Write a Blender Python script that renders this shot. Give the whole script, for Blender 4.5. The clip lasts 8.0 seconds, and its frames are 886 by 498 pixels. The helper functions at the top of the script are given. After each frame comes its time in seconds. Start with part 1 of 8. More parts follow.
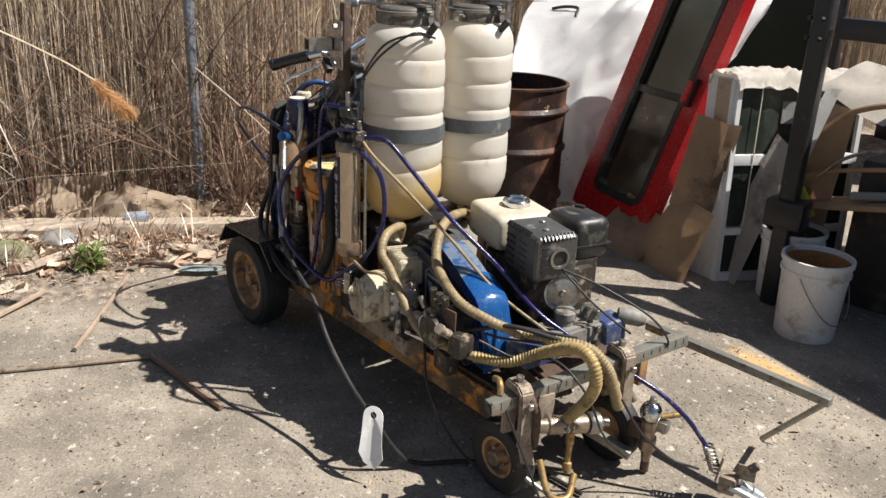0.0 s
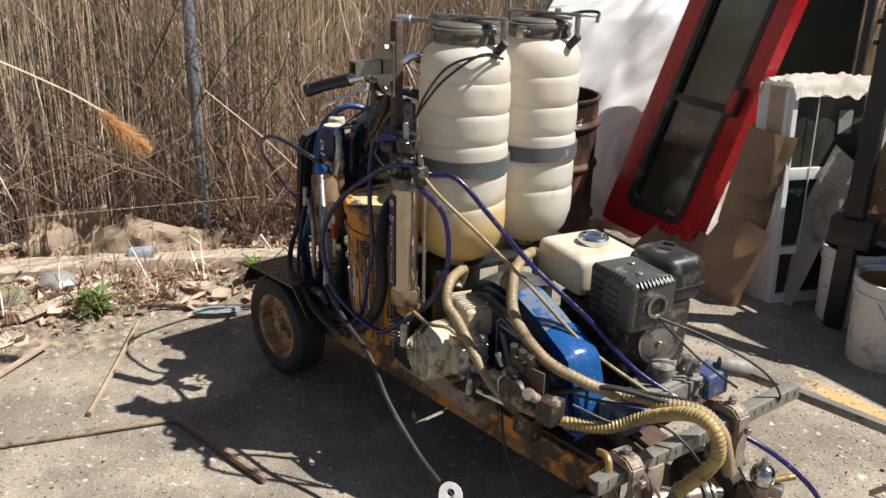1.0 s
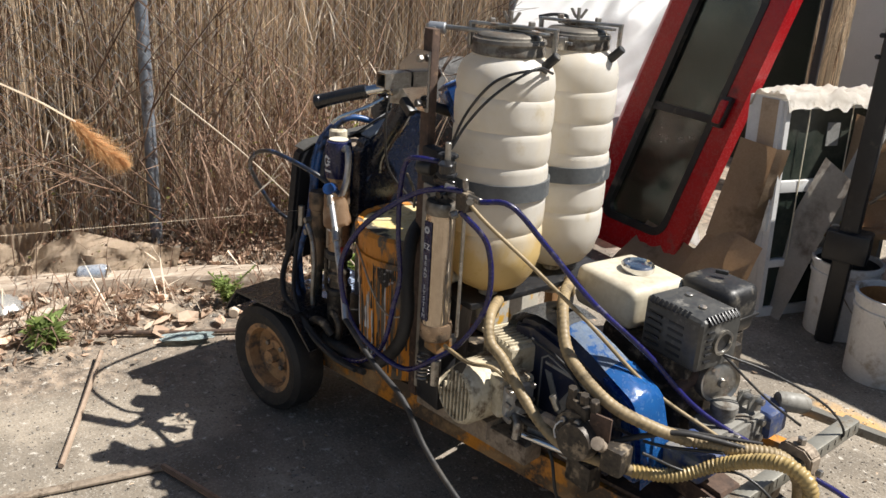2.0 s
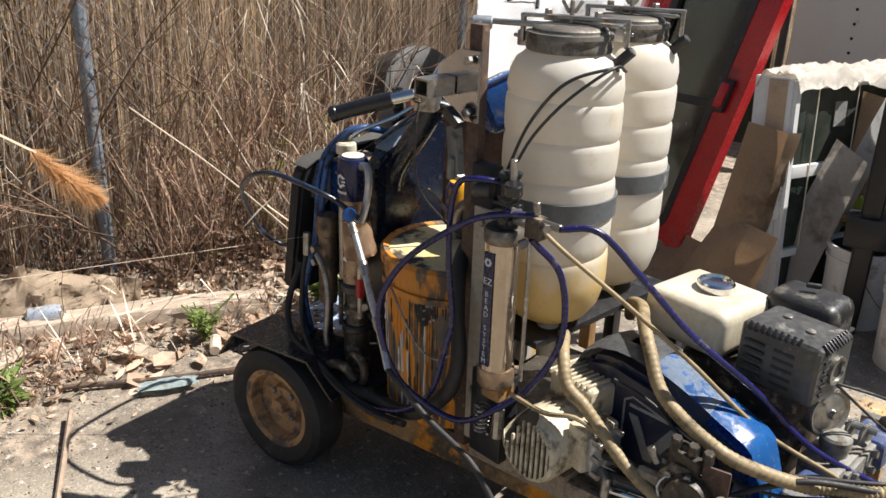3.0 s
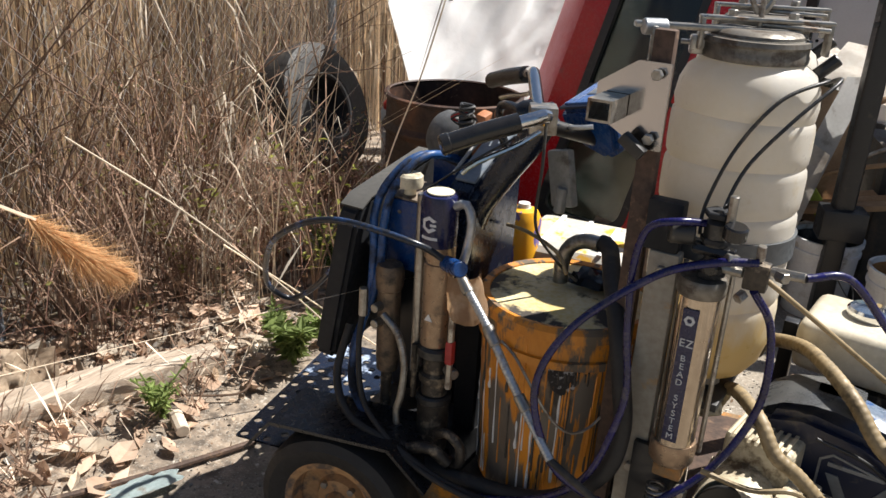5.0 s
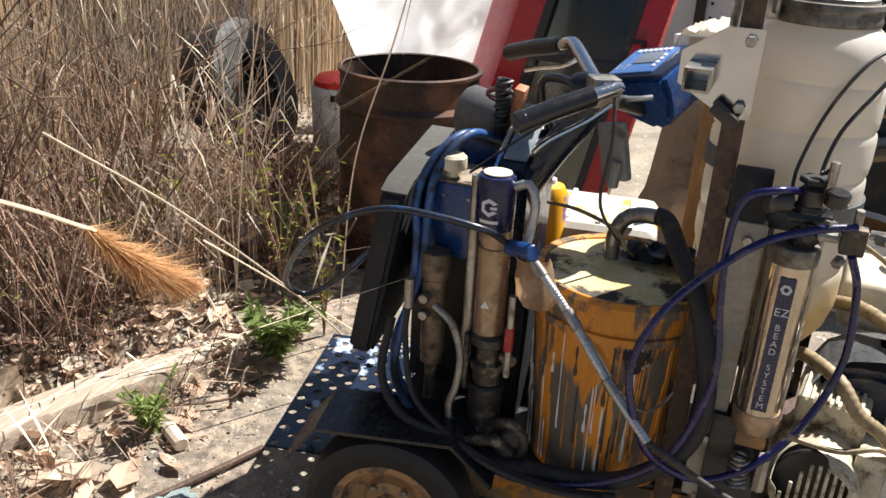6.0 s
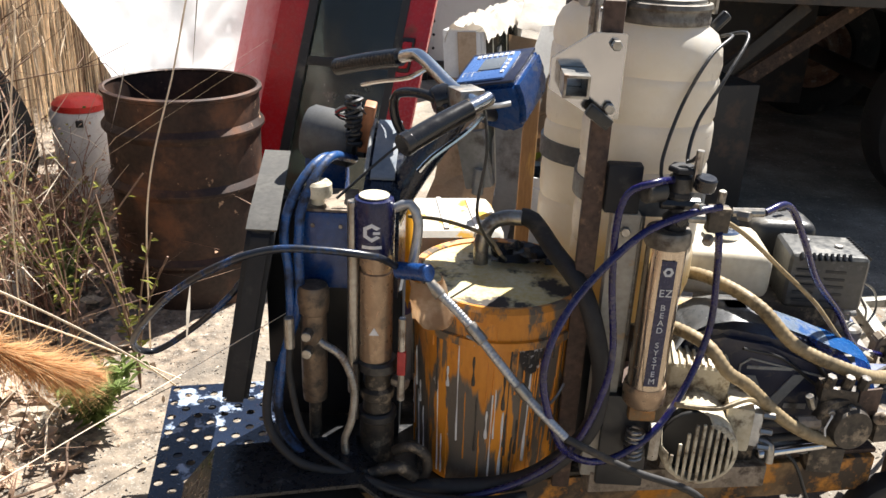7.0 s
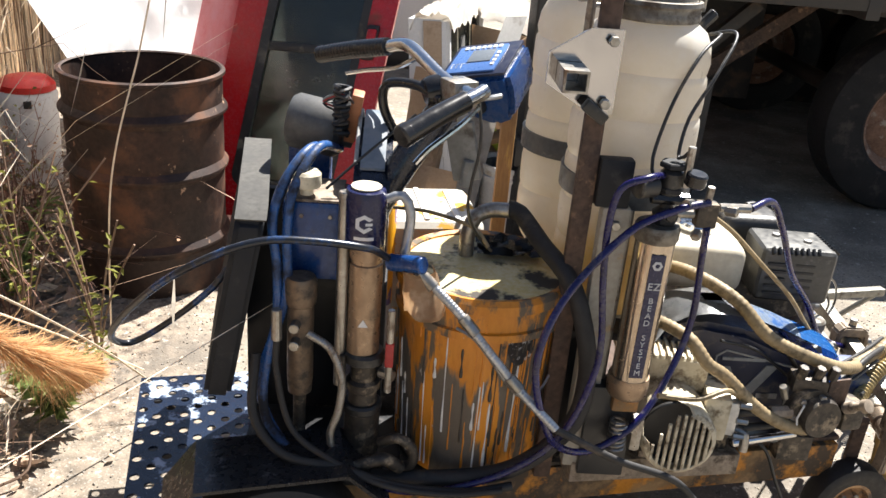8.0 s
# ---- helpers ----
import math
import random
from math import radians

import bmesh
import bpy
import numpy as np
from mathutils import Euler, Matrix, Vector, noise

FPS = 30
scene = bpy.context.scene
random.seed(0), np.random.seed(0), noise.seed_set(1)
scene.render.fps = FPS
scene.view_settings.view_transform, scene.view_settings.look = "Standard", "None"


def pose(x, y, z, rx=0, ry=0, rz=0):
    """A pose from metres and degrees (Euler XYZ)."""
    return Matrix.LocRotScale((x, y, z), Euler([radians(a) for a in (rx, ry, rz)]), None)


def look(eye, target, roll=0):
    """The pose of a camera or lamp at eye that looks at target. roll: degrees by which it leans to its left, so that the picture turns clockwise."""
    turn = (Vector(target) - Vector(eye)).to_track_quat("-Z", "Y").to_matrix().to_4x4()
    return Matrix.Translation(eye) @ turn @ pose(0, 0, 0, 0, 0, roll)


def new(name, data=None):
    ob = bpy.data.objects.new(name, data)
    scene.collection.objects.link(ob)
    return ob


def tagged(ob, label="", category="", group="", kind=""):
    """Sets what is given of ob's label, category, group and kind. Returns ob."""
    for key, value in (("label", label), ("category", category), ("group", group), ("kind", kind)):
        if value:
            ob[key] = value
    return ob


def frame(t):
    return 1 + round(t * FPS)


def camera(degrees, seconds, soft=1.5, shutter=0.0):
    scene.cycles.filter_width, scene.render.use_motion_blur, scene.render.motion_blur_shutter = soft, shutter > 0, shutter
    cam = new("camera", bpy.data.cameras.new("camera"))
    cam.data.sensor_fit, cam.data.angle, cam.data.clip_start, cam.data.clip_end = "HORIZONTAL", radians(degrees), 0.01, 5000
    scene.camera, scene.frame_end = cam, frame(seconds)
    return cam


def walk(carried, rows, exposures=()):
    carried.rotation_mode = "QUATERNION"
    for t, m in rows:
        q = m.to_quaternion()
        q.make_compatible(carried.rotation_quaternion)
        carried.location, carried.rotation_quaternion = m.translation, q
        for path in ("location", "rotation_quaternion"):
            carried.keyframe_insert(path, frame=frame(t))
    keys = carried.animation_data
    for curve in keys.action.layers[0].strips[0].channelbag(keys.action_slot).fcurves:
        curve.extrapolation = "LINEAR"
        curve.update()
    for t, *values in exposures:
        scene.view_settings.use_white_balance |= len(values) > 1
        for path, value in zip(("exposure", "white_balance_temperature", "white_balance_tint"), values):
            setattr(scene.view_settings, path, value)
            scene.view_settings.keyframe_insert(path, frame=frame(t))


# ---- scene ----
cam = camera(55.1, 8.0)
METRES, EYE, TILT, LEAN, TURN = 2.76, 1.385, -20.8, -2.3, 62.0
ROWS = [
    (0.0, 0.0, 0.0, 0.0, -0.0, 0.0, 0.0),
    (0.5, -0.0329, 0.0599, 0.0285, 0.14, 0.29, 1.13),
    (1.0, -0.0875, 0.1015, 0.0444, -1.75, -0.01, 1.8),
    (1.5, -0.1482, 0.1365, 0.0615, -4.65, -0.15, 1.35),
    (3.0, -0.2767, 0.3042, 0.1221, -13.87, -2.2, 5.71),
    (3.5, -0.303, 0.3811, 0.1491, -14.46, -2.83, 6.85),
    (4.0, -0.3448, 0.4171, 0.1646, -18.62, -2.39, 8.26),
    (4.5, -0.3948, 0.461, 0.1785, -24.62, -3.1, 8.96),
    (6.0, -0.5311, 0.603, 0.2191, -38.2, -8.56, 11.98),
    (6.5, -0.5447, 0.642, 0.2425, -46.9, -10.8, 15.29),
    (7.0, -0.577, 0.6843, 0.2602, -58.42, -14.2, 16.74),
    (7.5, -0.5972, 0.7076, 0.2714, -61.54, -15.52, 16.16),
    (8.0, -0.5907, 0.7126, 0.2716, -62.46, -16.14, 15.15),
]
walk(cam, [(t, pose(0, 0, EYE, TILT, LEAN, TURN) @ pose(METRES * x, METRES * y, METRES * z, 90 + pitch, roll, yaw)) for t, x, y, z, yaw, pitch, roll in ROWS], [(0.0, 0.68), (1.5, 0.74), (3.0, 0.94), (3.5, 1.0), (4.5, 0.89), (6.0, 1.13), (7.0, 1.43), (8.0, 1.6)])

# ---- world, sun ----
SUN_AZ, SUN_EL = 53.5, 55.0
world = bpy.data.worlds.new("sky")
scene.world = world
world.use_nodes = True
_wn = world.node_tree.nodes
_sky = _wn.new("ShaderNodeTexSky")
_sky.sky_type, _sky.sun_disc = "NISHITA", False
_sky.sun_elevation, _sky.sun_rotation = radians(SUN_EL), radians(90 - SUN_AZ)
_wn["Background"].inputs[1].default_value = 0.042
world.node_tree.links.new(_sky.outputs[0], _wn["Background"].inputs[0])
sun = new("sun", bpy.data.lights.new("sun", "SUN"))
sun.data.energy, sun.data.angle, sun.data.color = 5.0, radians(0.55), (1.0, 0.96, 0.9)
_sd = Vector((math.cos(radians(SUN_EL)) * math.cos(radians(SUN_AZ)), math.cos(radians(SUN_EL)) * math.sin(radians(SUN_AZ)), math.sin(radians(SUN_EL))))
sun.matrix_world = look(_sd * 30, (0, 0, 0))


# ---- materials ----
def mat(name, c1, c2=None, rough=0.6, metal=0.0, scale=12.0, fine=90.0, bump=0.15, c3=None, cover=0.0, scale3=6.0, rough3=0.85,
        spec=0.5, isle=0.0, stretch=(1, 1, 1), trans=0.0, sheen=0.0, metal3=None, edge3=0.06, dist=0.004, rvar=0.12):
    """Two-scale noise colour, a third patchy layer (rust, dust, paint), roughness variation and relief."""
    m = bpy.data.materials.new(name)
    m.use_nodes = True
    nt = m.node_tree
    n, l = nt.nodes, nt.links
    b = n["Principled BSDF"]
    tc = n.new("ShaderNodeTexCoord")
    mp = n.new("ShaderNodeMapping")
    mp.inputs["Scale"].default_value = stretch
    l.new(tc.outputs["Object"], mp.inputs[0])

    def noisy(s, detail=4.0, r=0.6):
        q = n.new("ShaderNodeTexNoise")
        q.inputs["Scale"].default_value, q.inputs["Detail"].default_value, q.inputs["Roughness"].default_value = s, detail, r
        l.new(mp.outputs[0], q.inputs["Vector"])
        return q.outputs["Fac"]

    def ramp(src, lo, hi):
        q = n.new("ShaderNodeMapRange")
        q.inputs[1].default_value, q.inputs[2].default_value = lo, hi
        l.new(src, q.inputs[0])
        return q.outputs[0]

    def mix(f, a, bb):
        q = n.new("ShaderNodeMix")
        q.data_type = "RGBA"
        if isinstance(f, float):
            q.inputs[0].default_value = f
        else:
            l.new(f, q.inputs[0])
        for i, v in ((6, a), (7, bb)):
            if isinstance(v, tuple):
                q.inputs[i].default_value = (*v, 1)
            else:
                l.new(v, q.inputs[i])
        return q.outputs[2]

    c2 = c2 or tuple(v * 0.7 for v in c1)
    big, small = noisy(scale), noisy(fine, 3.0)
    add = n.new("ShaderNodeMath")
    add.operation = "MULTIPLY_ADD"
    l.new(small, add.inputs[0])
    add.inputs[1].default_value = 0.45
    half = n.new("ShaderNodeMath")
    half.operation = "MULTIPLY"
    l.new(big, half.inputs[0])
    half.inputs[1].default_value = 0.6
    l.new(half.outputs[0], add.inputs[2])
    col = mix(ramp(add.outputs[0], 0.36, 0.66), c1, c2)
    if isle:
        for kind, sock in (("ShaderNodeNewGeometry", "Random Per Island"), ("ShaderNodeObjectInfo", "Random")):
            gi = n.new(kind)
            hs = n.new("ShaderNodeHueSaturation")
            l.new(ramp(gi.outputs[sock], 0, 1), hs.inputs["Value"])
            hs.inputs["Value"].links[0].from_node.inputs[3].default_value = 1 - isle
            hs.inputs["Value"].links[0].from_node.inputs[4].default_value = 1 + isle
            l.new(col, hs.inputs["Color"])
            col = hs.outputs[0]
    rr = n.new("ShaderNodeMapRange")
    l.new(small, rr.inputs[0])
    rr.inputs[1].default_value, rr.inputs[2].default_value = 0.3, 0.7
    rr.inputs[3].default_value, rr.inputs[4].default_value = max(0.02, rough - rvar), min(1, rough + rvar)
    rough_out = rr.outputs[0]
    b.inputs["Metallic"].default_value = metal
    if c3:
        k = ramp(noisy(scale3, 6.0, 0.65), 0.72 - 0.44 * cover - edge3, 0.72 - 0.44 * cover + edge3)
        col = mix(k, col, c3)
        q = n.new("ShaderNodeMix")
        l.new(k, q.inputs[0])
        l.new(rough_out, q.inputs[2])
        q.inputs[3].default_value = rough3
        rough_out = q.outputs[0]
        if metal > 0 or metal3 is not None:
            q = n.new("ShaderNodeMix")
            l.new(k, q.inputs[0])
            q.inputs[2].default_value, q.inputs[3].default_value = metal, metal3 or 0.0
            l.new(q.outputs[0], b.inputs["Metallic"])
    l.new(col, b.inputs["Base Color"])
    l.new(rough_out, b.inputs["Roughness"])
    b.inputs["Specular IOR Level"].default_value = spec
    b.inputs["Transmission Weight"].default_value = trans
    if bump:
        bp = n.new("ShaderNodeBump")
        bp.inputs["Strength"].default_value, bp.inputs["Distance"].default_value = bump, dist
        l.new(add.outputs[0], bp.inputs["Height"])
        l.new(bp.outputs[0], b.inputs["Normal"])
    return m


def soft_leaf(name, c1, c2, share=0.35, isle=0.35):
    """Thin plant matter that lets some light through."""
    m = mat(name, c1, c2, rough=0.7, scale=3, fine=40, bump=0, isle=isle, spec=0.25)
    n, l = m.node_tree.nodes, m.node_tree.links
    b, out = n["Principled BSDF"], n["Material Output"]
    tr = n.new("ShaderNodeBsdfTranslucent")
    l.new(b.inputs["Base Color"].links[0].from_socket, tr.inputs[0])
    mx = n.new("ShaderNodeMixShader")
    mx.inputs[0].default_value = share
    l.new(b.outputs[0], mx.inputs[1])
    l.new(tr.outputs[0], mx.inputs[2])
    l.new(mx.outputs[0], out.inputs[0])
    return m


M_BLACK = mat("black_plastic", (0.012, 0.012, 0.013), (0.028, 0.027, 0.026), 0.42, fine=160, c3=(0.13, 0.115, 0.09), cover=0.22, scale3=14)
M_BLACKP = mat("black_painted_steel", (0.01, 0.011, 0.013), (0.02, 0.02, 0.022), 0.4, c3=(0.07, 0.06, 0.05), cover=0.12, scale3=18)
M_PLATE = mat("smooth_zinc_plate", (0.5, 0.5, 0.51), (0.42, 0.42, 0.44), 0.13, 1.0, scale=6, fine=20, bump=0.01, c3=(0.42, 0.4, 0.37), cover=0.08, scale3=9, rough3=0.4, metal3=0.8, rvar=0.05)
M_DUSTY = mat("dusty_black_cover", (0.2, 0.205, 0.21), (0.1, 0.105, 0.11), 0.28, spec=0.8, c3=(0.2, 0.19, 0.17), cover=0.22, scale3=10, edge3=0.2)
# dusty cover edge with the sunlight on its slope put into the colour
M_SUNTOP = mat("sunlit_dusty_cover", (0.08, 0.076, 0.067), (0.05, 0.048, 0.044), 0.75, c3=(0.06, 0.058, 0.055), cover=0.3, scale3=12, edge3=0.15)
M_LID = mat("dirty_lid_metal", (0.24, 0.22, 0.19), (0.13, 0.115, 0.095), 0.5, 0.6, scale=18, c3=(0.07, 0.05, 0.035), cover=0.35, scale3=22)
M_RUBBER = mat("black_rubber", (0.013, 0.012, 0.012), (0.024, 0.022, 0.021), 0.65, c3=(0.1, 0.08, 0.06), cover=0.14, scale3=9, bump=0.3)
M_STEEL = mat("bare_steel", (0.42, 0.41, 0.39), (0.25, 0.23, 0.2), 0.38, 0.9, scale=20, c3=(0.16, 0.1, 0.06), cover=0.25, scale3=25)
M_GRIP = mat("black_grip_rubber", (0.012, 0.012, 0.013), (0.018, 0.017, 0.017), 0.2, scale=12, fine=60, bump=0.01, rvar=0.06)
M_MATTE = mat("matt_dark_housing", (0.014, 0.015, 0.018), (0.02, 0.021, 0.024), 0.62, spec=0.3, c3=(0.06, 0.058, 0.055), cover=0.15, scale3=12)
M_SADDLE = mat("dusty_tan_casting", (0.36, 0.29, 0.22), (0.2, 0.16, 0.12), 0.7, 0.2, scale=22, c3=(0.09, 0.065, 0.045), cover=0.3, scale3=28, bump=0.35)
M_CHANNEL = mat("pale_painted_channel", (0.4, 0.37, 0.31), (0.28, 0.25, 0.2), 0.6, scale=10, c3=(0.5, 0.25, 0.05), cover=0.16, scale3=9, bump=0.2)
M_BRASS = mat("dusty_brass", (0.5, 0.33, 0.12), (0.3, 0.2, 0.08), 0.45, 0.6, scale=20, c3=(0.14, 0.1, 0.06), cover=0.3, scale3=30)
# faded red, with bright haze over the flank mixed into the colour
M_HAZERED = mat("haze_paled_faded_red", (0.62, 0.09, 0.1), (0.52, 0.05, 0.06), 0.4, scale=3, bump=0.02, c3=(0.66, 0.3, 0.3), cover=0.25, scale3=7, edge3=0.2)
M_OLIVE = mat("scuffed_olive_tube", (0.32, 0.31, 0.27), (0.22, 0.21, 0.18), 0.45, 0.5, scale=20, c3=(0.12, 0.09, 0.06), cover=0.25, scale3=30)
M_CHROME = mat("chrome", (0.75, 0.75, 0.75), (0.55, 0.55, 0.55), 0.14, 1.0, fine=200, bump=0.03)
M_GALV = mat("galvanised_steel", (0.55, 0.56, 0.57), (0.38, 0.39, 0.4), 0.42, 0.75, scale=30, c3=(0.2, 0.15, 0.1), cover=0.15, scale3=20)
M_GREASE = mat("greasy_metal", (0.075, 0.06, 0.045), (0.025, 0.022, 0.02), 0.5, 0.3, scale=25, c3=(0.28, 0.22, 0.15), cover=0.28, scale3=30, bump=0.4)
M_RUSTBAR = mat("rusty_bar", (0.11, 0.066, 0.045), (0.05, 0.033, 0.026), 0.75, 0.1, scale=20, c3=(0.24, 0.15, 0.09), cover=0.2, scale3=30, bump=0.4)
M_YELLOW = mat("yellow_paint", (0.66, 0.26, 0.02), (0.45, 0.17, 0.015), 0.45, c3=(0.075, 0.052, 0.033), cover=0.6, scale3=16, bump=0.25)
M_BLUE = mat("blue_paint", (0.012, 0.062, 0.22), (0.009, 0.036, 0.13), 0.28, c3=(0.1, 0.1, 0.1), cover=0.15, scale3=18)
M_NAVYGLOSS = mat("glossy_navy_shell", (0.008, 0.014, 0.034), (0.006, 0.009, 0.018), 0.22, c3=(0.09, 0.09, 0.09), cover=0.12, scale3=16)
M_BLUEHOOD = mat("worn_blue_hood", (0.025, 0.17, 0.5), (0.02, 0.12, 0.38), 0.22, spec=0.8, c3=(0.3, 0.38, 0.5), cover=0.14, scale3=60, edge3=0.04)
M_NAVY = mat("navy_panel", (0.012, 0.018, 0.05), (0.02, 0.024, 0.045), 0.4, c3=(0.14, 0.12, 0.1), cover=0.22, scale3=14)
M_CREAM = mat("cream_plastic", (0.74, 0.69, 0.55), (0.6, 0.54, 0.4), 0.45, scale=5, fine=60, c3=(0.3, 0.24, 0.15), cover=0.16, scale3=12, bump=0.08)
M_CREAMP = mat("cream_painted_casting", (0.62, 0.56, 0.42), (0.45, 0.38, 0.26), 0.5, scale=18, c3=(0.14, 0.1, 0.06), cover=0.34, scale3=22, bump=0.3)
M_BEIGE = mat("tan_cylinder_metal", (0.36, 0.26, 0.175), (0.24, 0.165, 0.11), 0.34, 0.6, scale=10, c3=(0.1, 0.075, 0.05), cover=0.22, scale3=24)
M_GRIMETAN = mat("grimy_tan_metal", (0.2, 0.145, 0.1), (0.12, 0.085, 0.06), 0.4, 0.5, scale=14, c3=(0.05, 0.04, 0.03), cover=0.35, scale3=24, bump=0.2)
M_PURPLE = mat("purple_blue_hose", (0.015, 0.013, 0.115), (0.007, 0.007, 0.04), 0.24, c3=(0.1, 0.09, 0.1), cover=0.2, scale3=20)
# near-black patches put the shade on the lower hoses into the colour
M_BLUEHOSE = mat("blue_hose", (0.035, 0.12, 0.34), (0.02, 0.07, 0.21), 0.24, c3=(0.014, 0.016, 0.024), cover=0.42, scale3=13)
M_WHIP = mat("scuffed_navy_hose", (0.03, 0.09, 0.25), (0.018, 0.05, 0.14), 0.22, c3=(0.012, 0.014, 0.02), cover=0.62, scale3=15, rough3=0.3)
M_TANHOSE = mat("tan_hose", (0.33, 0.25, 0.14), (0.22, 0.16, 0.08), 0.55, scale=20, c3=(0.12, 0.09, 0.05), cover=0.3, scale3=26)
M_RED = mat("red_car_paint", (0.5, 0.016, 0.022), (0.4, 0.012, 0.016), 0.25, scale=3, bump=0.02, c3=(0.22, 0.06, 0.05), cover=0.12, scale3=9)
M_TINT = mat("tinted_door_glass", (0.032, 0.042, 0.036), (0.026, 0.034, 0.03), 0.06, scale=2, bump=0.0, trans=0.92, c3=(0.16, 0.16, 0.14), cover=0.14, scale3=4, rough3=0.4, edge3=0.2)
M_DARKGLASS = mat("dark_window_glass", (0.03, 0.04, 0.032), (0.02, 0.027, 0.022), 0.08, scale=2, bump=0.0, c3=(0.12, 0.12, 0.1), cover=0.2, scale3=3, rough3=0.4, edge3=0.2)
M_RUST = mat("rusted_drum_steel", (0.034, 0.016, 0.011), (0.018, 0.01, 0.008), 0.55, 0.2, scale=7, fine=60, c3=(0.13, 0.06, 0.033), cover=0.26, scale3=5, bump=0.3, edge3=0.15)
M_WHITEP = mat("white_bucket_plastic", (0.76, 0.76, 0.75), (0.6, 0.6, 0.6), 0.4, scale=4, c3=(0.35, 0.3, 0.24), cover=0.22, scale3=9)
M_OCHRE = mat("dried_ochre_paint", (0.42, 0.18, 0.04), (0.25, 0.11, 0.03), 0.7, scale=9, bump=0.4)
M_TARP = mat("white_tarp", (0.9, 0.9, 0.9), (0.86, 0.86, 0.86), 0.5, scale=4, fine=30, bump=0.2, dist=0.02)
M_CARD = mat("cardboard", (0.5, 0.38, 0.27), (0.41, 0.3, 0.2), 0.85, scale=6, fine=120, c3=(0.22, 0.15, 0.09), cover=0.2, scale3=5, bump=0.2)
M_WHITE = mat("white_paint", (0.78, 0.78, 0.77), (0.66, 0.66, 0.65), 0.45, scale=5, c3=(0.4, 0.37, 0.33), cover=0.15, scale3=10)
M_PLASTERB = mat("grey_board", (0.64, 0.61, 0.57), (0.53, 0.5, 0.46), 0.85, scale=5, c3=(0.24, 0.2, 0.17), cover=0.25, scale3=4)
M_TIMBER = mat("weathered_timber", (0.44, 0.36, 0.28), (0.26, 0.2, 0.15), 0.85, scale=5, fine=40, stretch=(14, 1, 14), bump=0.5, c3=(0.55, 0.47, 0.38), cover=0.35, scale3=4)
M_WOOD = mat("bare_wood", (0.42, 0.27, 0.15), (0.28, 0.17, 0.09), 0.8, scale=4, fine=50, bump=0.4)
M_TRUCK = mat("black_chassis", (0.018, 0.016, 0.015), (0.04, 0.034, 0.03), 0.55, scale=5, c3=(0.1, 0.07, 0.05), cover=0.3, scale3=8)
M_GREYP = mat("grey_plastic", (0.3, 0.3, 0.29), (0.2, 0.2, 0.19), 0.5, c3=(0.1, 0.09, 0.08), cover=0.2, scale3=14)
M_ORANGE = mat("orange_brown_block", (0.5, 0.2, 0.09), (0.36, 0.14, 0.06), 0.6)
M_STAIN = mat("yellow_stained_pail", (0.64, 0.25, 0.018), (0.48, 0.17, 0.014), 0.45, scale=10, c3=(0.13, 0.1, 0.07), cover=0.42, scale3=15, stretch=(1, 1, 0.3), edge3=0.03, bump=0.3)
M_STONE = mat("grey_rubble", (0.3, 0.27, 0.23), (0.17, 0.15, 0.13), 0.9, scale=8, isle=0.3, bump=0.5)
M_LABEL = mat("dark_blue_label", (0.008, 0.01, 0.05), (0.012, 0.015, 0.06), 0.25, bump=0.02)
M_SILVER = mat("silver_print", (0.6, 0.61, 0.63), (0.5, 0.51, 0.53), 0.4, bump=0.0)
M_WHITEPRINT = mat("white_print", (0.75, 0.75, 0.75), (0.65, 0.65, 0.66), 0.5, bump=0.0)
M_REDV = mat("red_valve_grip", (0.42, 0.03, 0.03), (0.3, 0.02, 0.02), 0.5)
M_REED = soft_leaf("dry_reed", (0.93, 0.83, 0.68), (0.68, 0.57, 0.44), 0.4, 0.45)
M_REEDD = soft_leaf("brown_stem", (0.3, 0.2, 0.14), (0.18, 0.115, 0.08), 0.2)
M_PLUME = soft_leaf("tawny_plume", (0.72, 0.46, 0.24), (0.58, 0.34, 0.16), 0.45, 0.2)
M_LITTER = soft_leaf("dead_leaf", (0.6, 0.47, 0.36), (0.4, 0.29, 0.2), 0.25, 0.4)
M_GREEN = soft_leaf("fresh_green_leaf", (0.36, 0.44, 0.16), (0.22, 0.3, 0.09), 0.5, 0.4)

def glow_through(m, share, tint):
    """Let part of the light pass the thin plastic wall."""
    n, l = m.node_tree.nodes, m.node_tree.links
    tr, mx = n.new("ShaderNodeBsdfTranslucent"), n.new("ShaderNodeMixShader")
    tr.inputs[0].default_value = (*tint, 1)
    mx.inputs[0].default_value = share
    l.new(n["Principled BSDF"].outputs[0], mx.inputs[1])
    l.new(tr.outputs[0], mx.inputs[2])
    l.new(mx.outputs[0], n["Material Output"].inputs[0])
    return m


